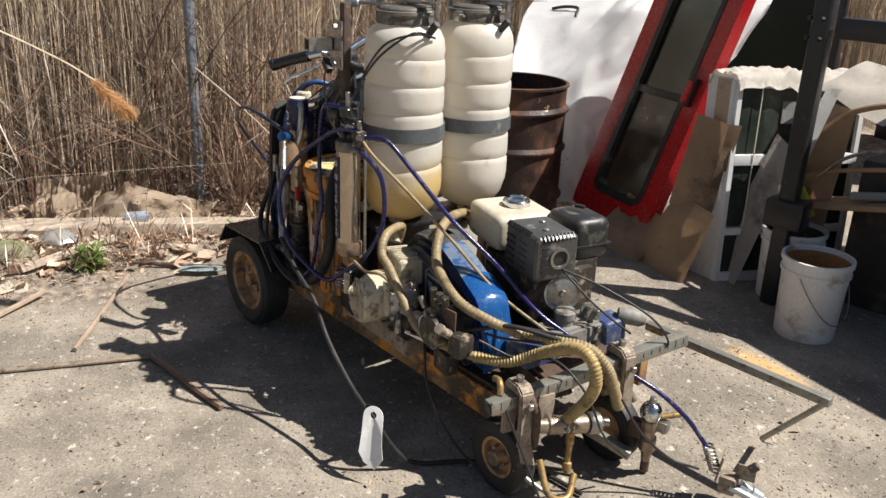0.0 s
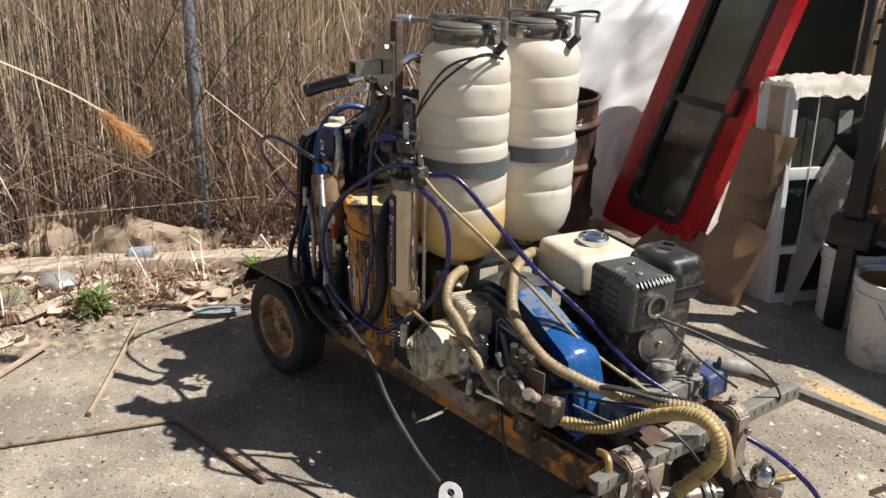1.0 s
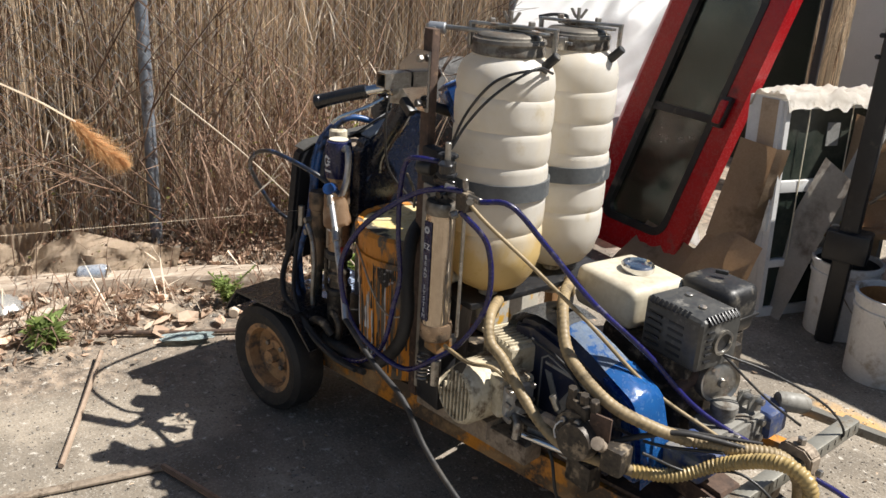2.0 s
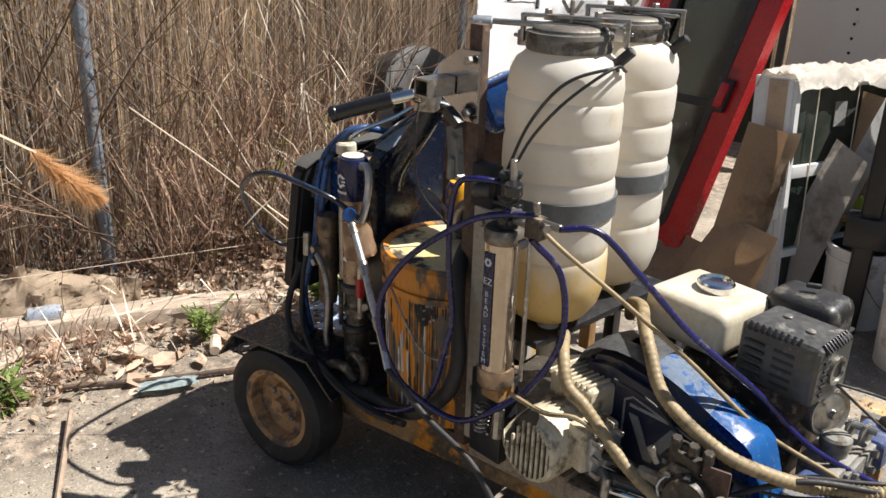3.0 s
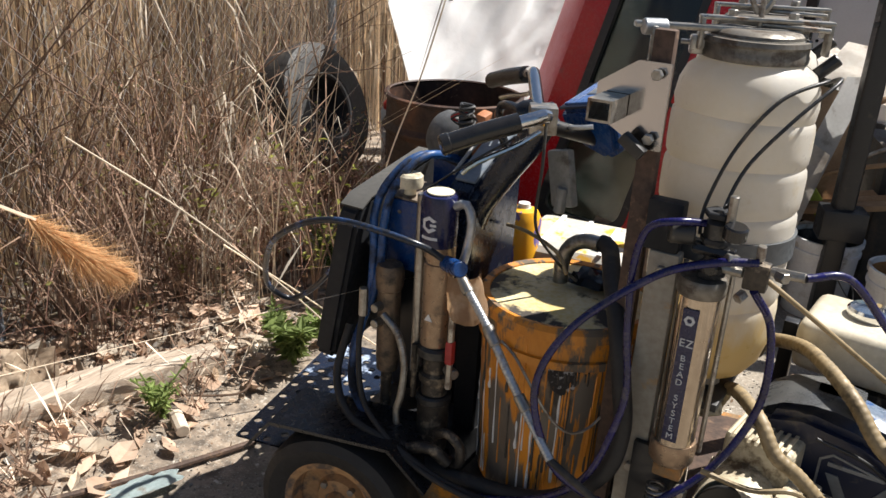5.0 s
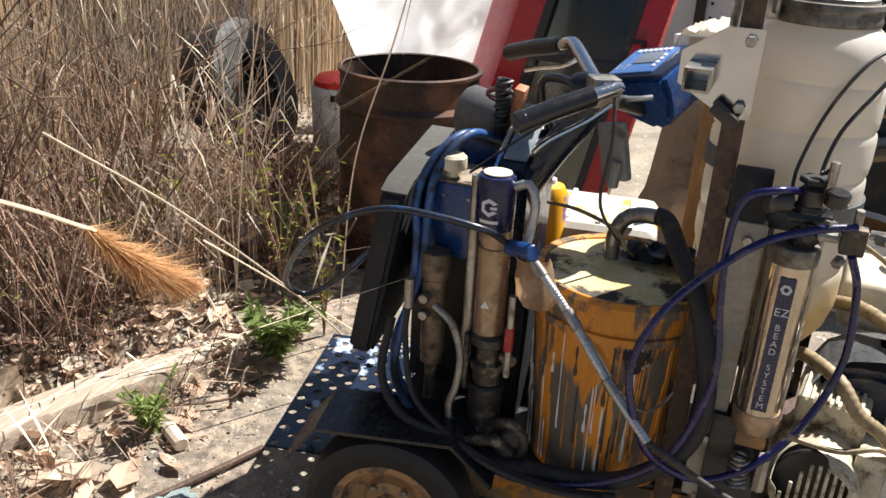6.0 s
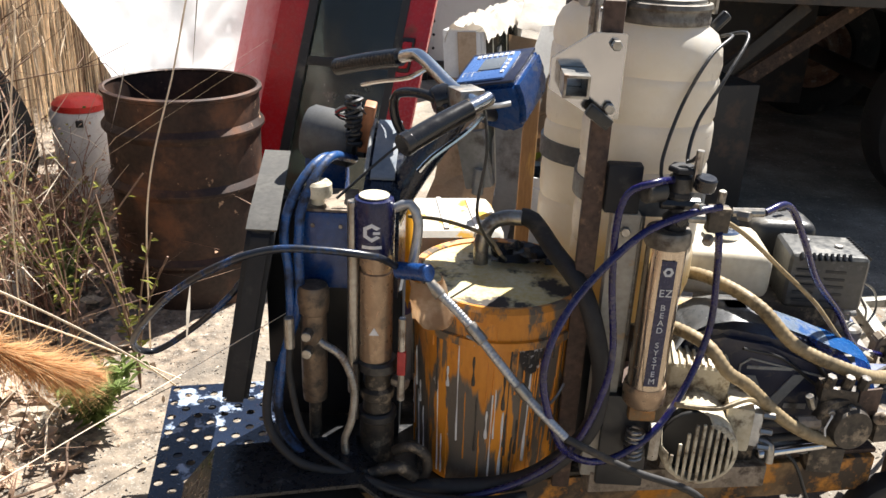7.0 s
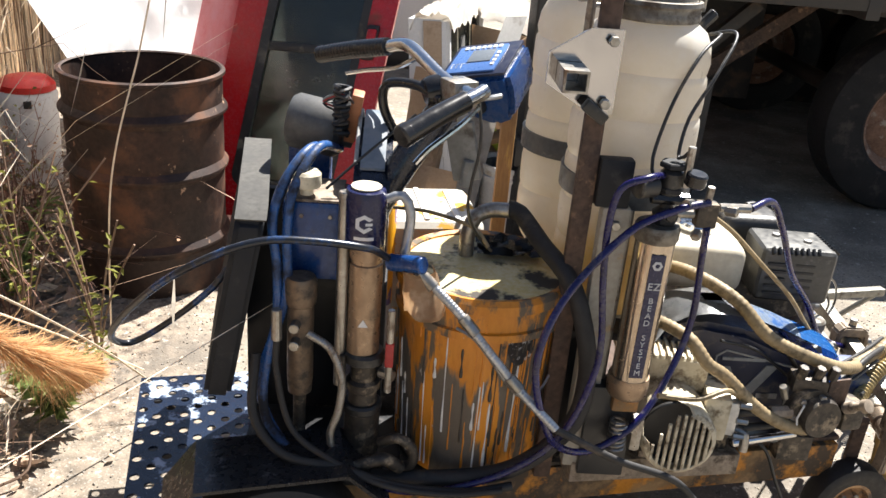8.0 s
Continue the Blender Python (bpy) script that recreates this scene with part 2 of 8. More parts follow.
def layer(m, colour, scale, lo, hi, stretch=(1, 1, 1), height=None):
    """Lay one more patchy colour over a material; height bounds it below an uneven level."""
    n, l = m.node_tree.nodes, m.node_tree.links
    b = n["Principled BSDF"]
    tc, mp, q = n.new("ShaderNodeTexCoord"), n.new("ShaderNodeMapping"), n.new("ShaderNodeTexNoise")
    mp.inputs["Scale"].default_value = stretch
    l.new(tc.outputs["Object"], mp.inputs[0])
    l.new(mp.outputs[0], q.inputs["Vector"])
    q.inputs["Scale"].default_value, q.inputs["Detail"].default_value, q.inputs["Roughness"].default_value = scale, 6.0, 0.62
    src = q.outputs["Fac"]
    if height is not None:
        sp, ma = n.new("ShaderNodeSeparateXYZ"), n.new("ShaderNodeMath")
        l.new(tc.outputs["Object"], sp.inputs[0])
        ma.operation = "MULTIPLY_ADD"
        l.new(sp.outputs[2], ma.inputs[0])
        ma.inputs[1].default_value = -3.0
        l.new(src, ma.inputs[2])
        src = ma.outputs[0]
        lo, hi = lo - 3.0 * height, hi - 3.0 * height
    r, mx = n.new("ShaderNodeMapRange"), n.new("ShaderNodeMix")
    mx.data_type = "RGBA"
    r.inputs[1].default_value, r.inputs[2].default_value = lo, hi
    l.new(src, r.inputs[0])
    l.new(r.outputs[0], mx.inputs[0])
    l.new(b.inputs["Base Color"].links[0].from_socket, mx.inputs[6])
    mx.inputs[7].default_value = (*colour, 1)
    l.new(mx.outputs[2], b.inputs["Base Color"])
    for t in n:
        if t.type == "BSDF_TRANSLUCENT" and height is not None:
            m2 = n.new("ShaderNodeMix")
            m2.data_type = "RGBA"
            l.new(r.outputs[0], m2.inputs[0])
            m2.inputs[6].default_value = t.inputs[0].default_value
            m2.inputs[7].default_value = (*colour, 1)
            l.new(m2.outputs[2], t.inputs[0])
    return m


layer(M_YELLOW, (0.36, 0.22, 0.1), 8, 0.5, 0.64)
layer(M_STAIN, (0.12, 0.1, 0.08), 16, 0.46, 0.52, (1, 1, 0.13), 0.5)
layer(M_STAIN, (0.62, 0.24, 0.02), 19, 0.6, 0.63, (1, 1, 0.1))
layer(M_STAIN, (0.05, 0.04, 0.032), 9, 0.6, 0.64, (1, 1, 0.6))
layer(M_STAIN, (0.46, 0.44, 0.41), 15, 0.68, 0.7, (1, 1, 0.5))


# ---- mesh tools ----
def thing(name, x, y, z, label, category, group="", kind=""):
    ob = new(name)
    ob.empty_display_size = 0.05
    ob.matrix_basis = pose(x, y, z)
    return tagged(ob, label, category, group, kind)


def smooth(bm, angle=35):
    for f in bm.faces:
        f.smooth = True
    for e in bm.edges:
        if len(e.link_faces) != 2 or e.calc_face_angle(0) > radians(angle):
            e.smooth = False


def link(name, bm, material, angle=35, recalc=True):
    if recalc:
        bmesh.ops.recalc_face_normals(bm, faces=bm.faces)
    if angle:
        smooth(bm, angle)
    me = bpy.data.meshes.new(name)
    bm.to_mesh(me)
    bm.free()
    for m in (material if isinstance(material, (list, tuple)) else (material,)):
        me.materials.append(m)
    return new(name, me)


def part(name, bm, material, parent, label="", angle=35, recalc=True):
    """One mesh, in world places, as a part of a thing or of a part."""
    ob = link(name, bm, material, angle, recalc)
    ob.parent = parent
    if parent.parent is None:
        ob.matrix_parent_inverse = parent.matrix_basis.inverted()
    return tagged(ob, label)


def solo(name, bm, material, label, category, group="", kind="", angle=35, recalc=True):
    return tagged(link(name, bm, material, angle, recalc), label, category, group, kind)


def box(bm, c, s, rz=0, rx=0, ry=0, bevel=0.004, seg=2):
    r = bmesh.ops.create_cube(bm, size=1, matrix=pose(*c, rx, ry, rz) @ Matrix.Diagonal((*s, 1)))
    if bevel:
        es = list({e for v in r["verts"] for e in v.link_edges})
        bmesh.ops.bevel(bm, geom=es, offset=min(bevel, min(s) * 0.45), segments=seg, affect="EDGES", profile=0.6)
    return bm


def B(*args, **kw):
    return box(bmesh.new(), *args, **kw)


def axis_matrix(p, d):
    return Matrix.Translation(p) @ Vector(d).to_track_quat("Z", "Y").to_matrix().to_4x4()


def lathe(bm, profile, p=(0, 0, 0), d=(0, 0, 1), seg=32, wob=None):
    """Turn (radius, height) pairs about the axis d through p."""
    m = axis_matrix(p, d)
    rings = []
    for r, h in profile:
        if r < 1e-5:
            rings.append([bm.verts.new(m @ Vector((0, 0, h)))])
            continue
        ring = []
        for i in range(seg):
            a = 2 * math.pi * i / seg
            rr = r * (1 + (wob(a, h) if wob else 0))
            ring.append(bm.verts.new(m @ Vector((rr * math.cos(a), rr * math.sin(a), h))))
        rings.append(ring)
    for a, b in zip(rings, rings[1:]):
        for i in range(max(len(a), len(b))):
            j = (i + 1) % max(len(a), len(b))
            q = [a[0]] if len(a) == 1 else [a[i], a[j]]
            q += [b[0]] if len(b) == 1 else [b[j], b[i]]
            bm.faces.new(q)
    return bm


def rod(bm, p0, p1, r, seg=16, bevel=None):
    p0, p1 = Vector(p0), Vector(p1)
    h = (p1 - p0).length
    k = min(r * 0.15, h * 0.2) if bevel is None else bevel
    return lathe(bm, [(0, 0), (r - k, 0), (r, k), (r, h - k), (r - k, h), (0, h)], p0, p1 - p0, seg)


def C(p0, p1, r, seg=16, bevel=None):
    return rod(bmesh.new(), p0, p1, r, seg, bevel)


def curve_points(pts, step=0.012):
    """A smooth line through pts, in even steps."""
    pts = [Vector(p) for p in pts]
    ext = [2 * pts[0] - pts[1]] + pts + [2 * pts[-1] - pts[-2]]
    out = []
    for a, b, c, d in zip(ext, ext[1:], ext[2:], ext[3:]):
        n = max(2, int((c - b).length / step))
        for i in range(n):
            t = i / n
            out.append(0.5 * (2 * b + (c - a) * t + (2 * a - 5 * b + 4 * c - d) * t * t + (3 * b - a - 3 * c + d) * t ** 3))
    return out + [pts[-1]]


def sweep(bm, pts, r, seg=14, step=0.012, ridge=0.0, pitch=0.008, raw=False, taper=None):
    """A round hose or bar along a smooth line; ridge gives it corrugations."""
    ps = [Vector(p) for p in pts] if raw else curve_points(pts, pitch / 4 if ridge else step)
    up = Vector((0.3, 0.2, 1))
    rings, run = [], 0.0
    for i, p in enumerate(ps):
        d = (ps[min(i + 1, len(ps) - 1)] - ps[max(i - 1, 0)]).normalized()
        if i:
            run += (p - ps[i - 1]).length
        x = up.cross(d)
        if x.length < 1e-4:
            x = Vector((1, 0, 0)).cross(d)
        x.normalize()
        y = d.cross(x)
        up = y
        rr = r * (taper(i / (len(ps) - 1)) if taper else 1) + ridge * math.sin(2 * math.pi * run / pitch)
        rings.append([bm.verts.new(p + rr * (math.cos(2 * math.pi * k / seg) * x + math.sin(2 * math.pi * k / seg) * y)) for k in range(seg)])
    for a, b in zip(rings, rings[1:]):
        for i in range(seg):
            j = (i + 1) % seg
            bm.faces.new((a[i], a[j], b[j], b[i]))
    bm.faces.new(rings[0][::-1])
    bm.faces.new(rings[-1])
    return bm


def S(pts, r, **kw):
    return sweep(bmesh.new(), pts, r, **kw)


def prism(bm, poly, depth, m, bevel=0.003):
    """A flat polygon (x, z pairs in the axes of m) thickened along m's y."""
    a = [bm.verts.new(m @ Vector((x, 0, z))) for x, z in poly]
    f = bm.faces.new(a)
    r = bmesh.ops.extrude_face_region(bm, geom=[f])
    v = [g for g in r["geom"] if isinstance(g, bmesh.types.BMVert)]
    bmesh.ops.translate(bm, verts=v, vec=m.to_3x3() @ Vector((0, depth, 0)))
    if bevel:
        es = list({e for w in a + v for e in w.link_edges})
        bmesh.ops.bevel(bm, geom=es, offset=bevel, segments=2, affect="EDGES")
    return bm


def writing(name, text, size, m, material, parent, depth=0.0006):
    """Raised lettering in the built-in font, turned into a mesh."""
    cu = bpy.data.curves.new(name, "FONT")
    cu.body, cu.size, cu.extrude, cu.align_x, cu.align_y = text, size, depth, "CENTER", "CENTER"
    tmp = new(name, cu)
    bpy.context.view_layer.update()
    me = bpy.data.meshes.new_from_object(tmp.evaluated_get(bpy.context.evaluated_depsgraph_get()))
    bpy.data.objects.remove(tmp)
    me.transform(m)
    me.materials.clear()
    me.materials.append(material)
    ob = new(name, me)
    ob.parent = parent
    if parent.parent is None:
        ob.matrix_parent_inverse = parent.matrix_basis.inverted()
    return ob

# ---- ground ----
M_GROUND = mat("dusty_worn_asphalt", (0.42, 0.36, 0.285), (0.185, 0.156, 0.12), 0.92, scale=4.0, fine=110, bump=0.9, c3=(0.16, 0.135, 0.105), cover=0.44, scale3=3.2, edge3=0.12, dist=0.006)
_n, _l = M_GROUND.node_tree.nodes, M_GROUND.node_tree.links
_b = _n["Principled BSDF"]
_src = _b.inputs["Base Color"].links[0].from_socket
# litter-strewn soil beyond the broken edge of the asphalt
_tc = _n.new("ShaderNodeTexCoord")
_sep = _n.new("ShaderNodeSeparateXYZ")
_l.new(_tc.outputs["Object"], _sep.inputs[0])
_nz = _n.new("ShaderNodeTexNoise")
_nz.inputs["Scale"].default_value, _nz.inputs["Detail"].default_value = 3.0, 6.0
_l.new(_tc.outputs["Object"], _nz.inputs["Vector"])
_ma = _n.new("ShaderNodeMath")
_ma.operation = "MULTIPLY_ADD"
_l.new(_nz.outputs["Fac"], _ma.inputs[0])
_ma.inputs[1].default_value = 0.9
_l.new(_sep.outputs[0], _ma.inputs[2])
_mr = _n.new("ShaderNodeMapRange")
_mr.inputs[1].default_value, _mr.inputs[2].default_value, _mr.inputs[3].default_value, _mr.inputs[4].default_value = -2.92, -2.66, 1.0, 0.0
_l.new(_ma.outputs[0], _mr.inputs[0])
_sn = _n.new("ShaderNodeTexNoise")
_sn.inputs["Scale"].default_value, _sn.inputs["Detail"].default_value = 26.0, 8.0
_l.new(_tc.outputs["Object"], _sn.inputs["Vector"])
_sr = _n.new("ShaderNodeValToRGB")
_sr.color_ramp.elements[0].position, _sr.color_ramp.elements[0].color = 0.36, (0.1, 0.078, 0.06, 1)
_sr.color_ramp.elements[1].position, _sr.color_ramp.elements[1].color = 0.66, (0.35, 0.275, 0.205, 1)
_l.new(_sn.outputs["Fac"], _sr.inputs[0])
_mx = _n.new("ShaderNodeMix")
_mx.data_type = "RGBA"
_l.new(_mr.outputs[0], _mx.inputs[0])
_l.new(_src, _mx.inputs[6])
_l.new(_sr.outputs[0], _mx.inputs[7])
# pale gravel grains and dark specks on the asphalt
_vo = _n.new("ShaderNodeTexVoronoi")
_vo.inputs["Scale"].default_value = 260.0
_l.new(_tc.outputs["Object"], _vo.inputs["Vector"])
_vr = _n.new("ShaderNodeSeparateColor")
_l.new(_vo.outputs["Color"], _vr.inputs[0])
_th = _n.new("ShaderNodeMapRange")
_th.inputs[1].default_value, _th.inputs[2].default_value, _th.inputs[4].default_value = 0.84, 0.97, 0.4
_l.new(_vr.outputs[0], _th.inputs[0])
_mg = _n.new("ShaderNodeMix")
_mg.data_type = "RGBA"
_l.new(_th.outputs[0], _mg.inputs[0])
_l.new(_mx.outputs[2], _mg.inputs[6])
_mg.inputs[7].default_value = (0.46, 0.43, 0.38, 1)
# old orange paint stain by the side bar
_pd = _n.new("ShaderNodeVectorMath")
_pd.operation = "SUBTRACT"
_pd.inputs[1].default_value = (-1.73, 2.265, 0.0)
_l.new(_tc.outputs["Object"], _pd.inputs[0])
_ps = _n.new("ShaderNodeMapping")
_ps.inputs["Rotation"].default_value, _ps.inputs["Scale"].default_value = (0, 0, radians(-15)), (5.0, 14.0, 1.0)
_l.new(_pd.outputs[0], _ps.inputs[0])
_pl = _n.new("ShaderNodeVectorMath")
_pl.operation = "LENGTH"
_l.new(_ps.outputs[0], _pl.inputs[0])
_pa = _n.new("ShaderNodeMath")
_pa.operation = "MULTIPLY_ADD"
_l.new(_sn.outputs["Fac"], _pa.inputs[0])
_pa.inputs[1].default_value = 1.4
_l.new(_pl.outputs["Value"], _pa.inputs[2])
_pr = _n.new("ShaderNodeMapRange")
_pr.inputs[1].default_value, _pr.inputs[2].default_value, _pr.inputs[3].default_value, _pr.inputs[4].default_value = 1.2, 1.7, 0.8, 0.0
_l.new(_pa.outputs[0], _pr.inputs[0])
_po = _n.new("ShaderNodeMix")
_po.data_type = "RGBA"
_l.new(_pr.outputs[0], _po.inputs[0])
_l.new(_mg.outputs[2], _po.inputs[6])
_po.inputs[7].default_value = (0.55, 0.33, 0.12, 1)
_l.new(_po.outputs[2], _b.inputs["Base Color"])


layer(M_GROUND, (0.12, 0.105, 0.088), 1.3, 0.54, 0.7)
layer(M_GROUND, (0.5, 0.455, 0.39), 30, 0.6, 0.68)
layer(M_GROUND, (0.085, 0.075, 0.063), 48, 0.62, 0.67)


def lift(x, y):
    """Height of the ground: flat asphalt, rising a little under the litter."""
    k = min(1, max(0, (-3.55 - x) / 0.8))
    return 0.006 * noise.noise((x * 1.7, y * 1.7, 0)) + k * (0.03 + 0.035 * noise.noise((x * 3, y * 3, 4)))


bm = bmesh.new()
xs = [-60, -30, -14, -9] + [-7.5 + 0.1 * i for i in range(96)] + [3, 6, 14, 30, 60]
ys = [-60, -30, -14, -6, -4] + [-3 + 0.1 * i for i in range(86)] + [6, 7.5, 9, 14, 30, 60]
grid = [[bm.verts.new((x, y, lift(x, y))) for y in ys] for x in xs]
for i in range(len(xs) - 1):
    for j in range(len(ys) - 1):
        bm.faces.new((grid[i][j], grid[i + 1][j], grid[i + 1][j + 1], grid[i][j + 1]))
ground = solo("ground", bm, M_GROUND, "dusty grey asphalt yard with leaf litter along its edge", "ground", kind="structure", angle=180)

# ---- reeds behind the fence ----
def reed_bed(name, n, x0, x1, y0, y1, h0, h1, seed, material, label, rad=0.004, blades=3, lean=0.07, mixed=None, bend=True, leafy=1.0):
    rnd = random.Random(seed)
    vs, fs, mi = [], [], []
    for _ in range(n):
        x, y = rnd.uniform(x0, x1), rnd.uniform(y0, y1)
        if bend and y > 0.9:
            x -= 0.318 * (y - 0.9)
        if (x > -5.15 and 2.0 < y < 3.4 and rnd.random() < 0.94) or (-4.22 < x < -3.8 and -0.02 < y < 1.0):
            continue
        h = rnd.uniform(h0, h1)
        k0 = 4.0 if rnd.random() < 0.05 else 1.0
        lx, ly = rnd.gauss(0, lean * k0) * h, rnd.gauss(0, lean * k0) * h
        z0 = lift(x, y) - 0.02
        r = rad * rnd.uniform(0.6, 1.3)
        which = 1 if mixed and rnd.random() < mixed else 0
        k0 = len(vs)
        for s in range(4):
            t = s / 3
            cx, cy, cz = x + lx * t * t, y + ly * t * t, z0 + h * t * (1 - 0.06 * t)
            for a in range(3):
                rr = r * (1 - 0.55 * t)
                vs.append((cx + rr * math.cos(2.1 * a), cy + rr * math.sin(2.1 * a), cz))
        for s in range(3):
            for a in range(3):
                b = (a + 1) % 3
                fs.append((k0 + 3 * s + a, k0 + 3 * s + b, k0 + 3 * s + 3 + b, k0 + 3 * s + 3 + a))
                mi.append(which)
        for _b in range(rnd.randint(max(0, blades - 2), blades)):
            t = rnd.uniform(0.15, 0.95)
            cx, cy, cz = x + lx * t * t, y + ly * t * t, z0 + h * t
            a, ln, w = rnd.uniform(0, 6.28), rnd.uniform(0.08, 0.3) * leafy, rnd.uniform(0.0015, 0.0042)
            dx, dy = math.cos(a), math.sin(a)
            up = rnd.uniform(0.4, 1.6) * ln
            dn = up * rnd.uniform(0.8, 1.3) if rnd.random() < 0.75 else rnd.uniform(-0.3, 0.4) * ln
            k = len(vs)
            vs += [(cx, cy, cz), (cx + 0.5 * ln * dx - w * dy, cy + 0.5 * ln * dy + w * dx, cz + 0.6 * up),
                   (cx + 0.5 * ln * dx + w * dy, cy + 0.5 * ln * dy - w * dx, cz + 0.6 * up), (cx + ln * dx, cy + ln * dy, cz + dn)]
            fs += [(k, k + 1, k + 2), (k + 1, k + 3, k + 2)]
            mi += [which, which]
    me = bpy.data.meshes.new(name)
    me.from_pydata(vs, [], fs)
    me.polygons.foreach_set("material_index", mi)
    me.materials.append(material)
    me.materials.append(M_REEDD)
    return tagged(new(name, me), label, "reeds", kind="stuff")


reed_bed("dry_reeds", 17000, -6.2, -4.36, -2.6, 6.0, 1.2, 2.3, 5, M_REED, "dense bed of dry tan reeds behind the wire fence", rad=0.003, blades=2, lean=0.05, mixed=0.2)
reed_bed("bramble_stems", 900, -4.75, -4.28, -2.2, 4.2, 0.2, 0.8, 6, M_REEDD, "tangled brown stems at the foot of the fence", rad=0.002, blades=3, lean=0.25)
reed_bed("far_reeds", 6500, -9.0, -6.8, -4.5, 9.5, 1.6, 2.6, 8, M_REED, "farther wall of dry reeds", rad=0.0042, blades=2, mixed=0.15)

reed_bed("side_reeds", 4200, -6.8, -4.75, 3.7, 8.5, 1.2, 2.3, 9, M_REED, "stand of dry reeds behind the tarpaulin", rad=0.0036, mixed=0.14, bend=False)

reed_bed("back_reeds", 1500, -6.0, -4.15, 5.2, 7.5, 1.2, 2.3, 10, M_REED, "dry reeds beyond the stacked scrap", rad=0.0036, blades=2, mixed=0.14, bend=False)

# ---- fence ----
M_POST = mat("weathered_blue_grey_tube", (0.26, 0.29, 0.33), (0.15, 0.17, 0.2), 0.55, 0.3, scale=14, c3=(0.12, 0.09, 0.07), cover=0.3, scale3=18)
fence = thing("chain_link_fence", -4.25, 0.92, 0, "grey galvanised chain-link fence in front of dry reeds", "fence")
FENCE = [Vector((-4.3, -2.6, 0)), Vector((-4.22, 0.9, 0)), Vector((-5.05, 3.57, 0)), Vector((-5.9, 6.3, 0))]
for p in FENCE:
    part("post", C((p.x, p.y, -0.1), (p.x, p.y, 2.0), 0.025, 20), M_POST, fence, "dull blue-grey steel tube post")
PITCH = 0.062
for a, b in zip(FENCE, FENCE[1:]):
    part("top_rail", C(a + Vector((0, 0, 1.96)), b + Vector((0, 0, 1.96)), 0.02, 12), M_GALV, fence)
    d = (b - a).normalized()
    nrm = Vector((d.y, -d.x, 0))
    vs, fs = [], []
    for i in range(int((b - a).length / PITCH)):
        for sgn in (1, -1):
            pts = [a + d * (PITCH * (i + (0.5 * sgn if k % 2 else 0))) + nrm * (0.034 if k % 2 else 0.038) + Vector((0, 0, 0.02 + k * PITCH * 0.5)) for k in range(62)]
            for p, q in zip(pts, pts[1:]):
                k = len(vs)
                w = 0.0009
                for c in (p, q):
                    vs += [tuple(c - nrm * w), tuple(c + nrm * w - d * w), tuple(c + nrm * w + d * w)]
                fs += [(k, k + 1, k + 4, k + 3), (k + 1, k + 2, k + 5, k + 4), (k + 2, k, k + 3, k + 5)]
    me = bpy.data.meshes.new("wire_mesh")
    me.from_pydata(vs, [], fs)
    me.materials.append(M_GALV)
    ob = tagged(new("wire_mesh", me), kind="stuff")
    ob.parent, ob.matrix_parent_inverse = fence, fence.matrix_basis.inverted()


# ---- bare shrubs before the reeds ----
def bare_shrub(x, y, h, seed):
    rnd = random.Random(seed)
    w = thing("bare_shrub", x, y, 0, "bare dark-twigged shrub growing through the fence", "shrub")

    def grow(bm, p, d, ln, r, depth):
        q = p + d * ln * 0.5 + Vector((rnd.gauss(0, 0.03), rnd.gauss(0, 0.03), 0)) * ln
        e = q + (d + Vector((rnd.gauss(0, 0.15), rnd.gauss(0, 0.15), rnd.gauss(0, 0.1)))).normalized() * ln * 0.5
        sweep(bm, [p, q, e], r, seg=5, step=0.06, taper=lambda t: 1 - 0.45 * t)
        if depth:
            for _ in range(rnd.choice((2, 3, 3))):
                s = p.lerp(e, rnd.uniform(0.35, 1.0))
                grow(bm, s, (d + Vector((rnd.gauss(0, 0.55), rnd.gauss(0, 0.55), rnd.gauss(0.0, 0.35)))).normalized(), ln * rnd.uniform(0.5, 0.75), r * 0.6, depth - 1)

    for k in range(3):
        bm = bmesh.new()
        grow(bm, Vector((x, y, 0)), Vector((rnd.gauss(0, 0.3), rnd.gauss(0, 0.4), 1)).normalized(), h * rnd.uniform(0.5, 0.75), 0.006, 3)
        part("branch", bm, M_REEDD, w, angle=60, recalc=False)


for k, (x, y, h) in enumerate(((-4.12, -0.9, 1.1), (-4.3, 0.2, 0.9), (-4.28, 0.75, 1.5), (-4.15, 1.1, 1.4), (-4.2, 1.6, 1.1), (-4.3, -0.3, 1.6), (-4.35, 1.9, 1.3), (-4.32, 0.45, 1.2), (-4.12, 1.05, 1.0), (-4.3, 0.0, 1.2), (-4.15, 1.35, 1.2))):
    bare_shrub(x, y, h, 60 + k)

